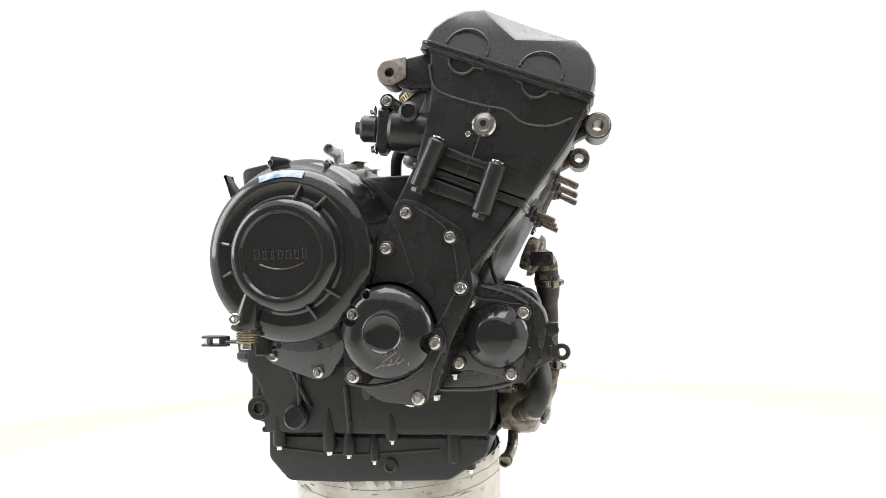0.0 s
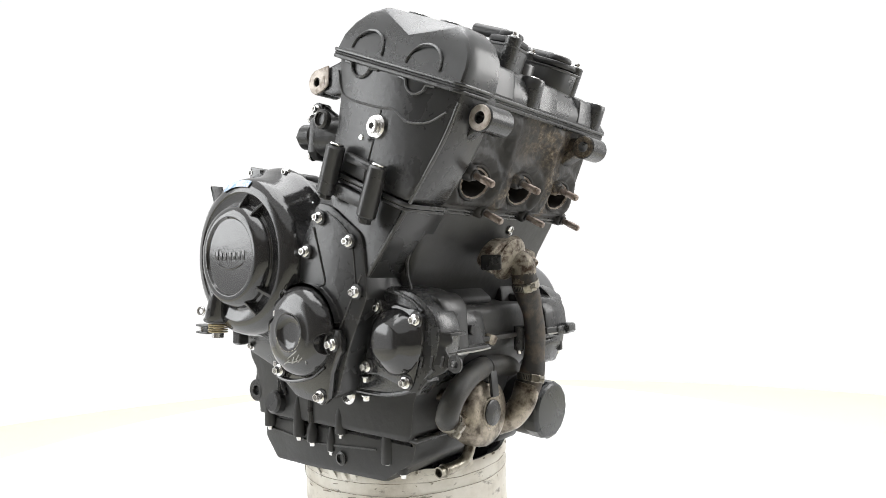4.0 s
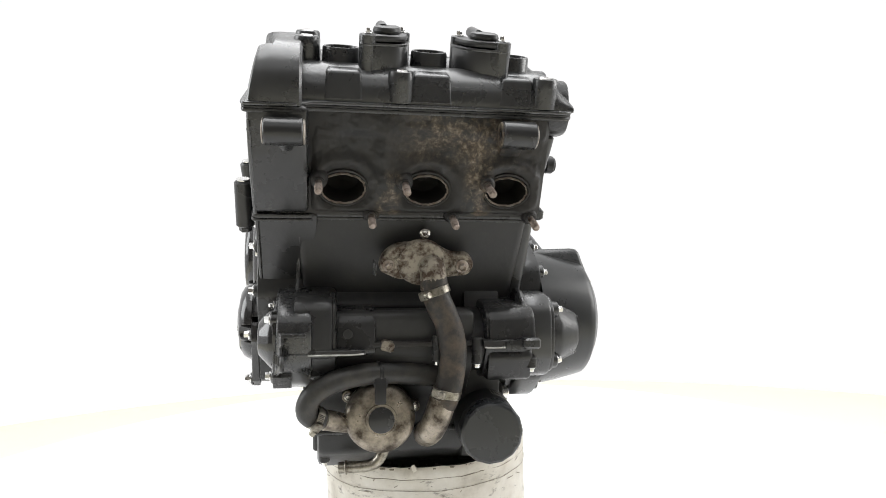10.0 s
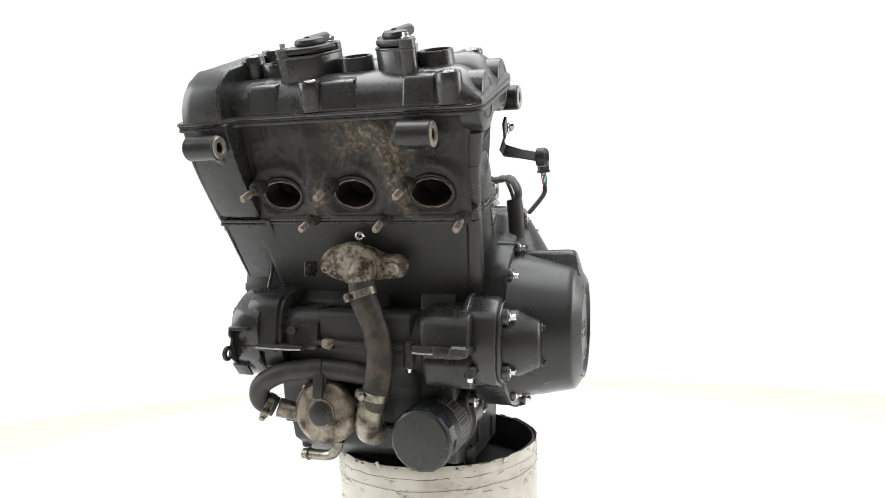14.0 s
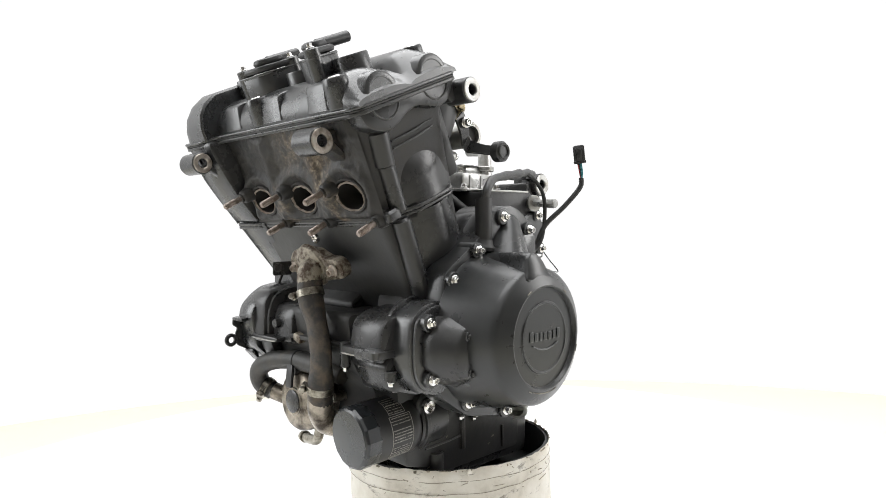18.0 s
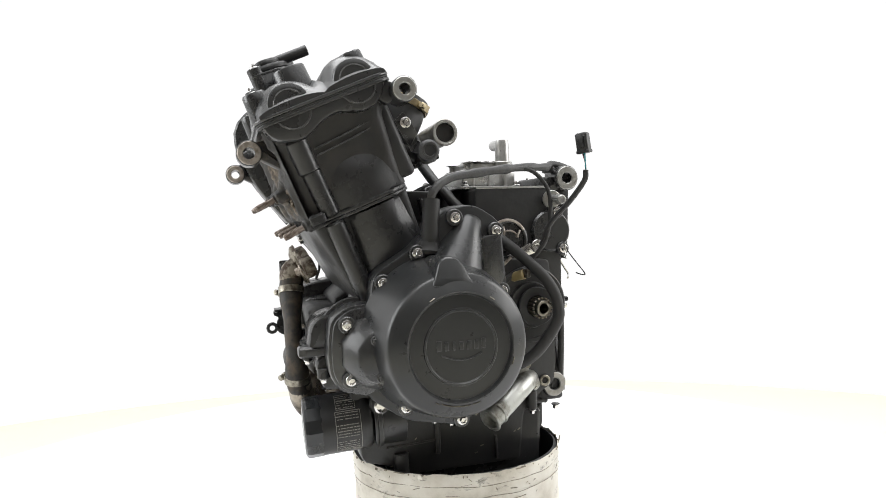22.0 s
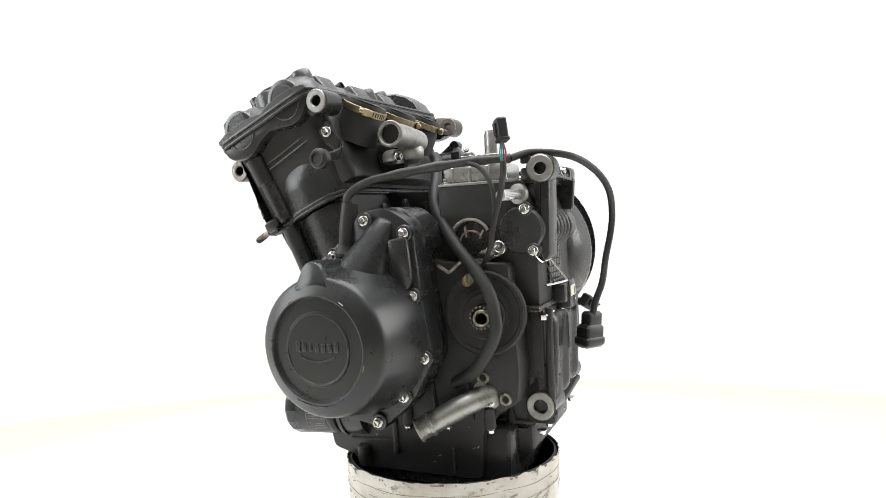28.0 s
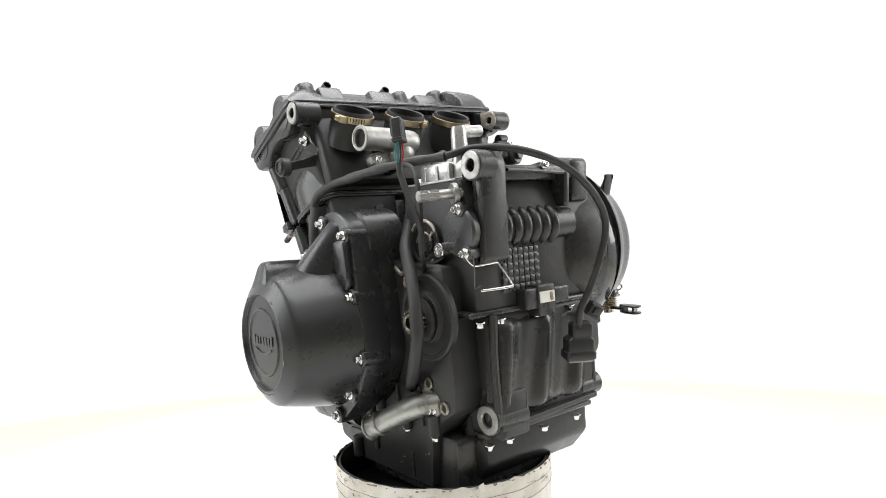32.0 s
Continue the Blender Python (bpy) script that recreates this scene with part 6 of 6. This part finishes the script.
    part("ridge", hose([(0.0765, 0.0753, 0.0043), (0.0765, 0.0759, -0.0114), (0.0765, 0.0765, -0.0270)], 0.0022, 8, 4), MATTE, LOWER_CASE)
    y, z = -0.0546, -0.0035
    part("boss", turned([(0.0098, 0.0), (0.0095, 0.026), (0.0070, 0.0275), (0.0062, 0.0262), (0.0, 0.0262)], (0.0765, y, z - 0.026), UP, 20), MATTE, SUMP)


front()


# ---- rear and top: intakes, thermostat spout, breather, ribbed starter, wiring ----
def rear():
    # intake stubs with clamps
    d_in = Vector((0, 0.44, 0.898)).normalized()
    for i, x in enumerate((-0.1130, -0.0270, 0.0610)):
        a = Vector((x, -0.031, 0.4430)) - d_in * 0.044
        st = part("intake_stub", turned([(0.029, 0.0), (0.0285, 0.030), (0.0275, 0.034), (0.0275, 0.050), (0.0262, 0.0525), (0.0240, 0.0515), (0.0225, 0.010), (0.0, 0.010)], a, d_in, 40), RUBBER, ENGINE, "black rubber intake stub")
        c = a + d_in * 0.0425
        clamp(c, d_in, 0.0286, st, BRASS, ((0.75, 0.65, 0), (-0.55, 0.85, 0), (-0.2, 0.95, 0))[2 - i])
    # thermostat spout
    th = part("thermostat_spout", hose([(0.0000, 0.0115, 0.4010), (0.0200, 0.0122, 0.4022), (0.0500, 0.0132, 0.4036), (0.0800, 0.0139, 0.4043)], 0.0158, 24, 8, bore=0.012), ALLOY, ENGINE, "grey alloy thermostat spout")
    part("end_dome", turned([(0.0158, -0.002), (0.0155, 0.004), (0.0125, 0.010), (0.0070, 0.0135), (0.0, 0.0145)], (0.0000, 0.0115, 0.4010), (-1, 0, -0.05), 24), ALLOY, th)
    part("bowl", turned([(0.0175, -0.012), (0.0195, 0.000), (0.0195, 0.010), (0.0170, 0.018), (0.0110, 0.023), (0.0, 0.025)], (0.0120, 0.0050, 0.3940), (0, 0.18, -0.98), 28), ALLOY, th)
    part("ear", plate(rounded([(0.020, 0.372), (0.020, 0.392), (0.050, 0.387), (0.059, 0.381), (0.058, 0.371), (0.048, 0.368)], 0.004), -0.012, 0.0055, 0.002, lambda x, a, b: Vector((a, x, b))), ALLOY, th)
    # near-black disc stands in for the shade inside the spout
    part("mouth", turned([(0.0128, 0.0), (0.0128, 0.0015), (0.0, 0.0015)], (0.0735, 0.0137, 0.4042), (1, 0.05, 0.01), 24), HOLE, th, "black disc painted as the shade inside the spout")
    part("bead", ring_tube((0.0775, 0.0135, 0.4043), (0.0810, 0.0138, 0.4044), 0.0172, 0.0135, 26), ALLOY, th)
    part("neck", turned([(0.024, 0.0), (0.023, 0.022), (0.018, 0.030), (0.0, 0.030)], (0.012, -0.030, 0.383), (0, 0.96, 0.18), 28), BLACK, th)
    bolt((0.0511, 0.0057, 0.3777), REAR, th, 1.05)
    bolt((-0.0100, 0.0060, 0.4040), REAR, th, 1.05)
    part("ear", rod((-0.0100, -0.014, 0.4040), (-0.0100, 0.0062, 0.4040), 0.0085, 18), ALLOY, th)
    # black knob of a sensor on the left end of the head
    kn = part("sensor", rod((0.1600, -0.0345, 0.372), (0.1730, -0.0345, 0.372), 0.0122, 28, 0.002), PLASTIC, ENGINE, "round black plastic sensor plug on a bent arm")
    part("ring", ring_tube((0.1725, -0.0345, 0.372), (0.1748, -0.0345, 0.372), 0.0100, 0.0065, 24), RUBBER, kn)
    bolt((0.126, -0.050, 0.409), LEFT, HEAD, 1.05)
    strap = bmesh.new()
    line = [((0.1225, -0.057, 0.417), 0.009), ((0.1225, -0.048, 0.402), 0.010), ((0.1150, -0.038, 0.389), 0.010), ((0.1190, -0.036, 0.382), 0.009), ((0.1400, -0.0355, 0.377), 0.0065), ((0.1660, -0.0345, 0.372), 0.0065)]
    loops = []
    for k, (p, w) in enumerate(line):
        across = Vector((0, 0.72, 0.69)) if k < 2 else Vector((0.15, 0.45, 0.88))
        p = Vector(p)
        out = Vector((0.0016, 0.0, 0.0)) if k < 2 else Vector((0.0004, 0.0014, -0.0008))
        loops.append([p + across * w * 0.9 + out, p - across * w * 0.9 + out, p - across * w * 0.9 - out, p + across * w * 0.9 - out])
    rings(strap, loops)
    part("sensor_bracket", strap, BLACK, ENGINE, "flat black steel sensor bracket")
    # breather cover on top of the gearbox
    o = rounded([(0.050, -0.076), (0.050, 0.026), (0.086, 0.030), (0.146, 0.018), (0.150, -0.050), (0.120, -0.082)], 0.010)
    top = part("breather_cover", plate(o, 0.334, 0.3385, 0.001, lambda x, a, b: Vector((b, a, x))), BRIGHT, ENGINE, "bright machined alloy breather cover")
    part("raised_body", plate(shrink(o, 0.007), 0.3385, 0.3620, 0.005, lambda x, a, b: Vector((b, a, x))), BRIGHT, top)
    part("crown", plate(shrink(o, 0.020), 0.361, 0.3720, 0.003, lambda x, a, b: Vector((b, a, x))), BRIGHT, top)
    for k in range(4):
        part("rib", block((0.046, 0.0035, 0.0045), 0.0012, Matrix.Translation((-0.022, 0.078 + 0.012 * k, 0.3730))), BRIGHT, top)
    for y in (0.072, 0.096, 0.120):
        part("rib", block((0.006, 0.004, 0.021), 0.001, Matrix.Translation((0.0195, y, 0.3482))), BRIGHT, top)
    for p in ((0.020, 0.060), (0.014, 0.140), (-0.068, 0.062), (-0.046, 0.140)):
        bolt((p[0], p[1], 0.3390), UP, top, 0.9)
    el = part("elbow", turned([(0.0115, 0.0), (0.0105, 0.008), (0.0100, 0.040), (0.0085, 0.0460), (0.0, 0.0470)], (0.0040, 0.1230, 0.358), UP, 20), BRIGHT, top, "cast elbow fitting")
    part("nozzle", hose([(0.002, 0.1232, 0.3975), (-0.012, 0.1236, 0.3982), (-0.030, 0.1240, 0.3995)], 0.0076, 18, 6, bore=0.0055), BRIGHT, el)
    part("collar", ring_tube((0.0040, 0.123, 0.366), (0.0040, 0.123, 0.3735), 0.0140, 0.009, 22), ALLOY, el)
    # block on the right of the gearbox top and rear wall
    part("top_block", plate(rounded([(0.192, 0.300), (0.196, 0.356), (0.160, 0.362), (0.080, 0.352), (0.080, 0.320)], 0.008), -0.150, -0.120, 0.004), BLACK, UPPER_CASE)
    part("cross_bar", plate(rounded([(0.192, 0.330), (0.194, 0.348), (0.172, 0.350), (0.170, 0.330)], 0.004), -0.125, 0.046, 0.003), BLACK, UPPER_CASE)
    bolt((-0.068, 0.1945, 0.3485), REAR, UPPER_CASE, 0.9)
    part("box_end", plate(rounded([(0.150, 0.296), (0.202, 0.296), (0.206, 0.340), (0.150, 0.342)], 0.004), -0.0930, -0.1030, 0.003), BLACK, UPPER_CASE)
    part("top_rail", hose([(-0.004, 0.1960, 0.3420), (-0.050, 0.1980, 0.3400), (-0.098, 0.2020, 0.3370)], 0.0024, 8, 5), BLACK, UPPER_CASE)
    part("cable_fin", plate(rounded([(0.004, 0.356), (-0.002, 0.372), (-0.007, 0.358)], 0.001), 0.190, 0.197, 0.001, lambda x, a, b: Vector((a, x, b))), BLACK, UPPER_CASE)
    # rear upper lug with its arm
    lug = part("rear_lug", ring_tube((0.028, 0.199, 0.347), (0.0545, 0.199, 0.347), 0.0175, 0.0072, 30), BLACK, UPPER_CASE)
    part("lug_face", ring_tube((0.054, 0.199, 0.347), (0.0560, 0.199, 0.347), 0.0162, 0.0074, 30), ALLOY, lug, "bare scraped metal face")
    part("arm", plate(rounded([(0.208, 0.350), (0.204, 0.240), (0.190, 0.230), (0.186, 0.360), (0.198, 0.366)], 0.005), 0.008, 0.046, 0.004), BLACK, lug)
    # ribbed body across the rear
    rb = part("starter_motor", rod((0.056, 0.174, 0.2745), (-0.118, 0.180, 0.2755), 0.0215, 32, 0.004), BLACK, ENGINE, "black finned starter motor")
    for k in range(7):
        x = 0.0230 - 0.0155 * k
        part("fin", turned([(0.0210, 0.0), (0.0245, 0.0018), (0.0262, 0.0050), (0.0262, 0.0080), (0.0245, 0.0112), (0.0210, 0.0130)], (x, 0.1755 + 0.0005 * k, 0.2748), RIGHT, 36), BLACK, rb)
    cap = part("end_plate", turned([(0.026, 0.0), (0.0290, 0.003), (0.0290, 0.010), (0.0265, 0.013), (0.0, 0.013)], (0.046, 0.172, 0.274), LEFT, 36), SATIN, rb)
    for y, z in ((0.1795, 0.2995), (0.1878, 0.2492)):
        e = part("bolt_ear", rod((0.040, y, z), (0.062, y, z), 0.0090, 16), SATIN, cap)
        bolt((0.062, y, z), LEFT, e)
    # bulge of the clutch housing at the rear right, webs
    part("clutch_housing", turned([(0.112, 0.0), (0.108, 0.030), (0.098, 0.060), (0.080, 0.074), (0.0, 0.075)], (-0.166, 0.098, 0.236), LEFT, 56), BLACK, UPPER_CASE)
    # waffle pattern on the rear wall
    grid = part("waffle_panel", plate(rounded([(-0.052, 0.198), (0.012, 0.198), (0.014, 0.250), (-0.050, 0.250)], 0.003), 0.188, 0.1905, 0.001, lambda x, a, b: Vector((a, x, b))), BLACK, UPPER_CASE)
    for i in range(7):
        for j in range(6):
            part("waffle", block((0.0080, 0.004, 0.0074), 0.001, Matrix.Translation((-0.0460 + 0.0090 * i, 0.1915, 0.2035 + 0.0086 * j))), BLACK, grid)
    # ridges on the lower rear wall
    # swelling gearbox wall with shallow upright waves
    bm = bmesh.new()
    rows = []
    for j in range(21):
        tz = -1 + 2 * j / 20
        row = []
        for i in range(41):
            tx = -1 + 2 * i / 40
            f = max(0.0, 1 - abs(tx) ** 12) * max(0.0, 1 - abs(tz) ** 12)
            wave = 0.0036 * math.sin(tx * 8.5 + 0.6 + 0.5 * tz) + 0.0016 * math.sin(tx * 17 + 2 * tz)
            row.append(Vector((-0.0545 + 0.0905 * tx - 0.003 * tz, 0.1745 + 0.0045 * tx + (0.020 + wave) * f, 0.1115 + 0.0625 * tz)))
        rows.append(row)
    rings(bm, rows, closed=False, cap=False)
    part("rear_swell", bm, BLACK, LOWER_CASE, sharp=60)
    part("rear_wall", plate(rounded([(0.036, 0.176), (0.036, 0.088), (-0.004, 0.080), (-0.004, 0.030), (-0.146, 0.044), (-0.148, 0.176)], 0.006), 0.160, 0.1865, 0.004, lambda x, a, b: Vector((a, x, b))), MATTE, LOWER_CASE)
    part("wall_lip", plate(rounded([(0.037, 0.160), (0.037, 0.2010), (-0.148, 0.1890), (-0.148, 0.160)], 0.003), 0.0420, 0.0490, 0.002, lambda x, a, b: Vector((a, b, x))), MATTE, LOWER_CASE)
    part("corner_post", hose([(0.0345, 0.1960, 0.1760), (0.0365, 0.1950, 0.1200), (0.0340, 0.1940, 0.0520)], 0.0048, 10, 6), MATTE, LOWER_CASE)
    part("side_gusset", plate(rounded([(0.1865, 0.165), (0.1880, 0.050), (0.150, 0.045), (0.150, 0.170)], 0.004), -0.1500, -0.1420, 0.003), MATTE, LOWER_CASE)
    for x in (0.052, 0.020, -0.040, -0.100):
        bolt((x, 0.193, 0.171), DOWN, UPPER_CASE, 0.95)
        bolt((x - 0.01, 0.182, 0.026), DOWN, LOWER_CASE, 0.95)
    for x0, x1, z0, z1, y1 in ((-0.0100, -0.0360, 0.1760, 0.2010, 0.2060), (-0.0290, -0.0580, 0.1660, 0.2040, 0.2080), (-0.0620, -0.0900, 0.1780, 0.1980, 0.2020)):
        part("joint_boss", plate(rounded([(x0, z0), (x0, z1), (x1, z1), (x1, z0)], 0.004), 0.180, y1, 0.002, lambda x, a, b: Vector((a, x, b))), BLACK, UPPER_CASE)
    part("label", block((0.0255, 0.0012, 0.0135), 0.0004, Matrix.Translation((-0.0435, 0.2087, 0.1890))), TAG, UPPER_CASE, "small white paper label")
    part("label_stain", block((0.0050, 0.0006, 0.0100), 0.0010, Matrix.Translation((-0.0500, 0.2094, 0.1890)) @ pose(0, 0, 0, 0, 8, 0)), SCUFF, UPPER_CASE)
    # bent wire guide
    part("wire_guide", hose([(0.0640, 0.1880, 0.2480), (0.0600, 0.1930, 0.2385), (0.0540, 0.1960, 0.2350), (0.0300, 0.1985, 0.2360), (0.0240, 0.2000, 0.2335), (0.0205, 0.2150, 0.2120), (0.0240, 0.2150, 0.2085), (0.0528, 0.1990, 0.2066)], 0.0014, 8, 6), STEEL, ENGINE, "bent bright wire guide")
    # selector drum end, arm and switch on the left
    sel = part("selector_plate", turned([(0.028, 0.0), (0.028, 0.006), (0.0255, 0.007), (0.0235, 0.006), (0.0225, 0.003), (0.0150, 0.003), (0.0145, 0.006), (0.0, 0.006)], (0.052, 0.108, 0.263), LEFT, 40), BLACK, ENGINE, "black ringed selector plate")
    part("arm", plate(rounded([(0.092, 0.224), (0.150, 0.246), (0.156, 0.256), (0.146, 0.262), (0.090, 0.236)], 0.004), 0.058, 0.061, 0.0008), STEEL, sel)
    part("eye", ring_tube((0.056, 0.146, 0.254), (0.068, 0.146, 0.254), 0.0090, 0.0040, 20), STEEL, sel)
    # pale half rim over the selector, fins inside it and the bent link below
    part("rim", hose([(0.0575, 0.1065 + 0.0268 * math.cos(radians(a)), 0.2635 + 0.0268 * math.sin(radians(a))) for a in range(28, 153, 8)], 0.0022, 8, 3), BARE, sel, "thin pale grey rim")
    part("inner_rim", hose([(0.0578, 0.1075 + 0.0150 * math.cos(radians(a)), 0.2610 + 0.0150 * math.sin(radians(a))) for a in range(20, 171, 10)], 0.0014, 8, 3), BARE, sel, "thin pale grey rim")
    part("fin", hose([(0.0575, 0.1003, 0.2815), (0.0590, 0.1008, 0.2750), (0.0575, 0.1014, 0.2685)], 0.0016, 8, 4), BARE, sel)
    part("fin", hose([(0.0575, 0.1245, 0.2760), (0.0590, 0.1218, 0.2715), (0.0575, 0.1190, 0.2665)], 0.0016, 8, 4), BARE, sel)
    part("link", hose([(0.0770, 0.0690, 0.2350), (0.0785, 0.0770, 0.2305), (0.0785, 0.0840, 0.2270), (0.0785, 0.0930, 0.2335), (0.0770, 0.1020, 0.2410)], 0.0022, 8, 4), BARE, sel, "bent bare steel link")
    sw = part("neutral_switch", rod((0.066, 0.1000, 0.2115), (0.092, 0.1150, 0.2190), 0.0066, 18), AMBER, ENGINE, "amber capped neutral switch")
    part("terminal", block((0.008, 0.007, 0.012), 0.001, Matrix.Translation((0.094, 0.1170, 0.2200)) @ pose(0, 0, 0, 0, 0, 30)), TARNISH, sw)


rear()


# ---- wiring and small hoses ----
def connector(m, size, parent, name="connector", label="black plastic wiring connector"):
    """A block connector: shell, latch and a ribbed mouth."""
    w, d, h = size
    c = part(name, block((w, d, h), 0.0018, m), PLASTIC, parent, label)
    part("latch", block((w * 0.45, d * 0.25, h * 0.55), 0.001, m @ Matrix.Translation((0, -d * 0.6, h * 0.05))), PLASTIC, c)
    for k in (-1, 1):
        part("rib", block((w * 0.10, d * 1.08, h * 0.7), 0.0006, m @ Matrix.Translation((k * w * 0.3, 0, 0))), PLASTIC, c)
    part("collar", block((w * 1.08, d * 1.10, h * 0.16), 0.0008, m @ Matrix.Translation((0, 0, -h * 0.42))), PLASTIC, c)
    return c


def wiring():
    # breather hose down the left flank
    path = [(-0.060, 0.010, 0.385), (-0.0500, 0.0190, 0.3720), (-0.0210, 0.0280, 0.3470), (0.0080, 0.0370, 0.3270), (0.0310, 0.0490, 0.3060), (0.0600, 0.0770, 0.2770), (0.0800, 0.0980, 0.2570), (0.0976, 0.1305, 0.2241), (0.1060, 0.1460, 0.2020), (0.1110, 0.1525, 0.1800), (0.1107, 0.1509, 0.1549), (0.0998, 0.1225, 0.1126), (0.0778, 0.0845, 0.0881)]
    part("drain_hose", hose(path, 0.0076, 14, 8, bore=0.004), RUBBER, ENGINE, "thin black rubber drain hose")
    # main loom from the front sleeve over the gearbox and down the rear
    loom = part("wiring_loom", hose([(0.128, -0.021, 0.300), (0.134, -0.021, 0.326), (0.124, 0.003, 0.343), (0.113, 0.040, 0.350), (0.104, 0.074, 0.3545), (0.084, 0.120, 0.3595), (0.062, 0.165, 0.3610)], 0.0056, 14, 8, wobble=0.30), TAPE, ENGINE, "black taped wiring loom")
    part("rear_run", hose([(0.062, 0.165, 0.3610), (0.036, 0.186, 0.3680), (0.0085, 0.225, 0.3620), (-0.0357, 0.246, 0.3450), (-0.0680, 0.257, 0.3195), (-0.0980, 0.255, 0.2890), (-0.1080, 0.250, 0.2610), (-0.1020, 0.243, 0.2270), (-0.0850, 0.240, 0.1950), (-0.0740, 0.232, 0.1700), (-0.0760, 0.226, 0.1480)], 0.0044, 12, 8), RUBBER, loom)
    part("sleeve", hose([(0.132, -0.026, 0.262), (0.133, -0.025, 0.282), (0.129, -0.021, 0.318)], 0.0105, 16, 6), RUBBER, loom, "black rubber sleeve")
    part("grommet", turned([(0.016, 0.0), (0.017, 0.004), (0.014, 0.008), (0.013, 0.014), (0.0, 0.014)], (0.131, -0.027, 0.254), (0, 0.1, 1), 22), RUBBER, loom)
    part("thin_lead", hose([(0.088, 0.110, 0.360), (0.088, 0.134, 0.352), (0.093, 0.150, 0.330), (0.094, 0.153, 0.300), (0.092, 0.146, 0.262), (0.078, 0.130, 0.236), (0.068, 0.116, 0.222)], 0.0028, 10, 8), RUBBER, loom)
    # loose upright lead with its plug
    part("plug_lead", hose([(0.086, 0.143, 0.256), (0.096, 0.152, 0.285), (0.118, 0.168, 0.312), (0.136, 0.180, 0.338), (0.1380, 0.1815, 0.352)], 0.0036, 10, 8), RUBBER, loom)
    for dx, mt in ((-0.0035, RED_WIRE), (-0.001, PLASTIC), (0.0015, TEAL_WIRE), (0.004, TEAL_WIRE)):
        part("wire", hose([(0.138 + dx * 0.2, 0.1815, 0.349), (0.137 + dx, 0.1818 - dx * 0.6, 0.360), (0.1350 + dx * 0.8, 0.1805, 0.374)], 0.0009, 8, 6), mt, loom)
    connector(Matrix.Translation((0.1350, 0.1800, 0.386)) @ pose(0, 0, 0, 4, -6, 35), (0.016, 0.011, 0.026), loom)
    # rear connectors hanging at the loom's end
    hang = Matrix.Translation((-0.0790, 0.2210, 0.1225)) @ pose(0, 0, 0, 4, 3, 152)
    plug = part("connector", block((0.034, 0.022, 0.030), 0.004, hang), PLASTIC, loom, "black plastic multi-pin connector")
    part("neck", block((0.026, 0.017, 0.020), 0.003, hang @ Matrix.Translation((0.002, 0, 0.022))), PLASTIC, plug)
    part("skirt_rim", block((0.038, 0.025, 0.012), 0.004, hang @ Matrix.Translation((0, 0, -0.008))), PLASTIC, plug)
    part("seal_face", block((0.032, 0.018, 0.0030), 0.002, hang @ Matrix.Translation((0, 0, -0.0150))), INK, plug, "pale worn sealing face")
    for k in range(5):
        part("pin_slot", block((0.0040, 0.0050, 0.0016), 0.0004, hang @ Matrix.Translation((-0.0125 + 0.00625 * k, 0, -0.0163))), HOLE, plug)
    connector(Matrix.Translation((-0.1270, 0.2090, 0.1620)) @ pose(0, 0, 0, 20, 30, 160), (0.018, 0.014, 0.018), loom)
    for k in range(4):
        part("wire", hose([(-0.0760, 0.226, 0.150), (-0.070 - 0.004 * k, 0.225, 0.144), (-0.068 - 0.008 * k, 0.223 + 0.002 * k, 0.136)], 0.0014, 8, 5), PLASTIC, loom)
    # clip on the loom
    part("clip", block((0.010, 0.012, 0.010), 0.001, Matrix.Translation((0.040, 0.178, 0.3600))), PLASTIC, loom)
    # short leads at the lower left rear
    part("bare_wire", hose([(0.058, 0.196, 0.246), (0.064, 0.204, 0.232), (0.074, 0.214, 0.214), (0.070, 0.212, 0.212), (0.060, 0.208, 0.214)], 0.0008, 6, 6), PLASTIC, loom)


wiring()


def motions():
    rows = [i * 1.0 for i in range(33)]
    walk(ENGINE, [(t, spin(t) @ ENGINE_POSE) for t in rows])
    walk(PAIL, [(t, spin(t)) for t in rows])
    walk(PLINTH, [(t, spin(t)) for t in rows])


motions()
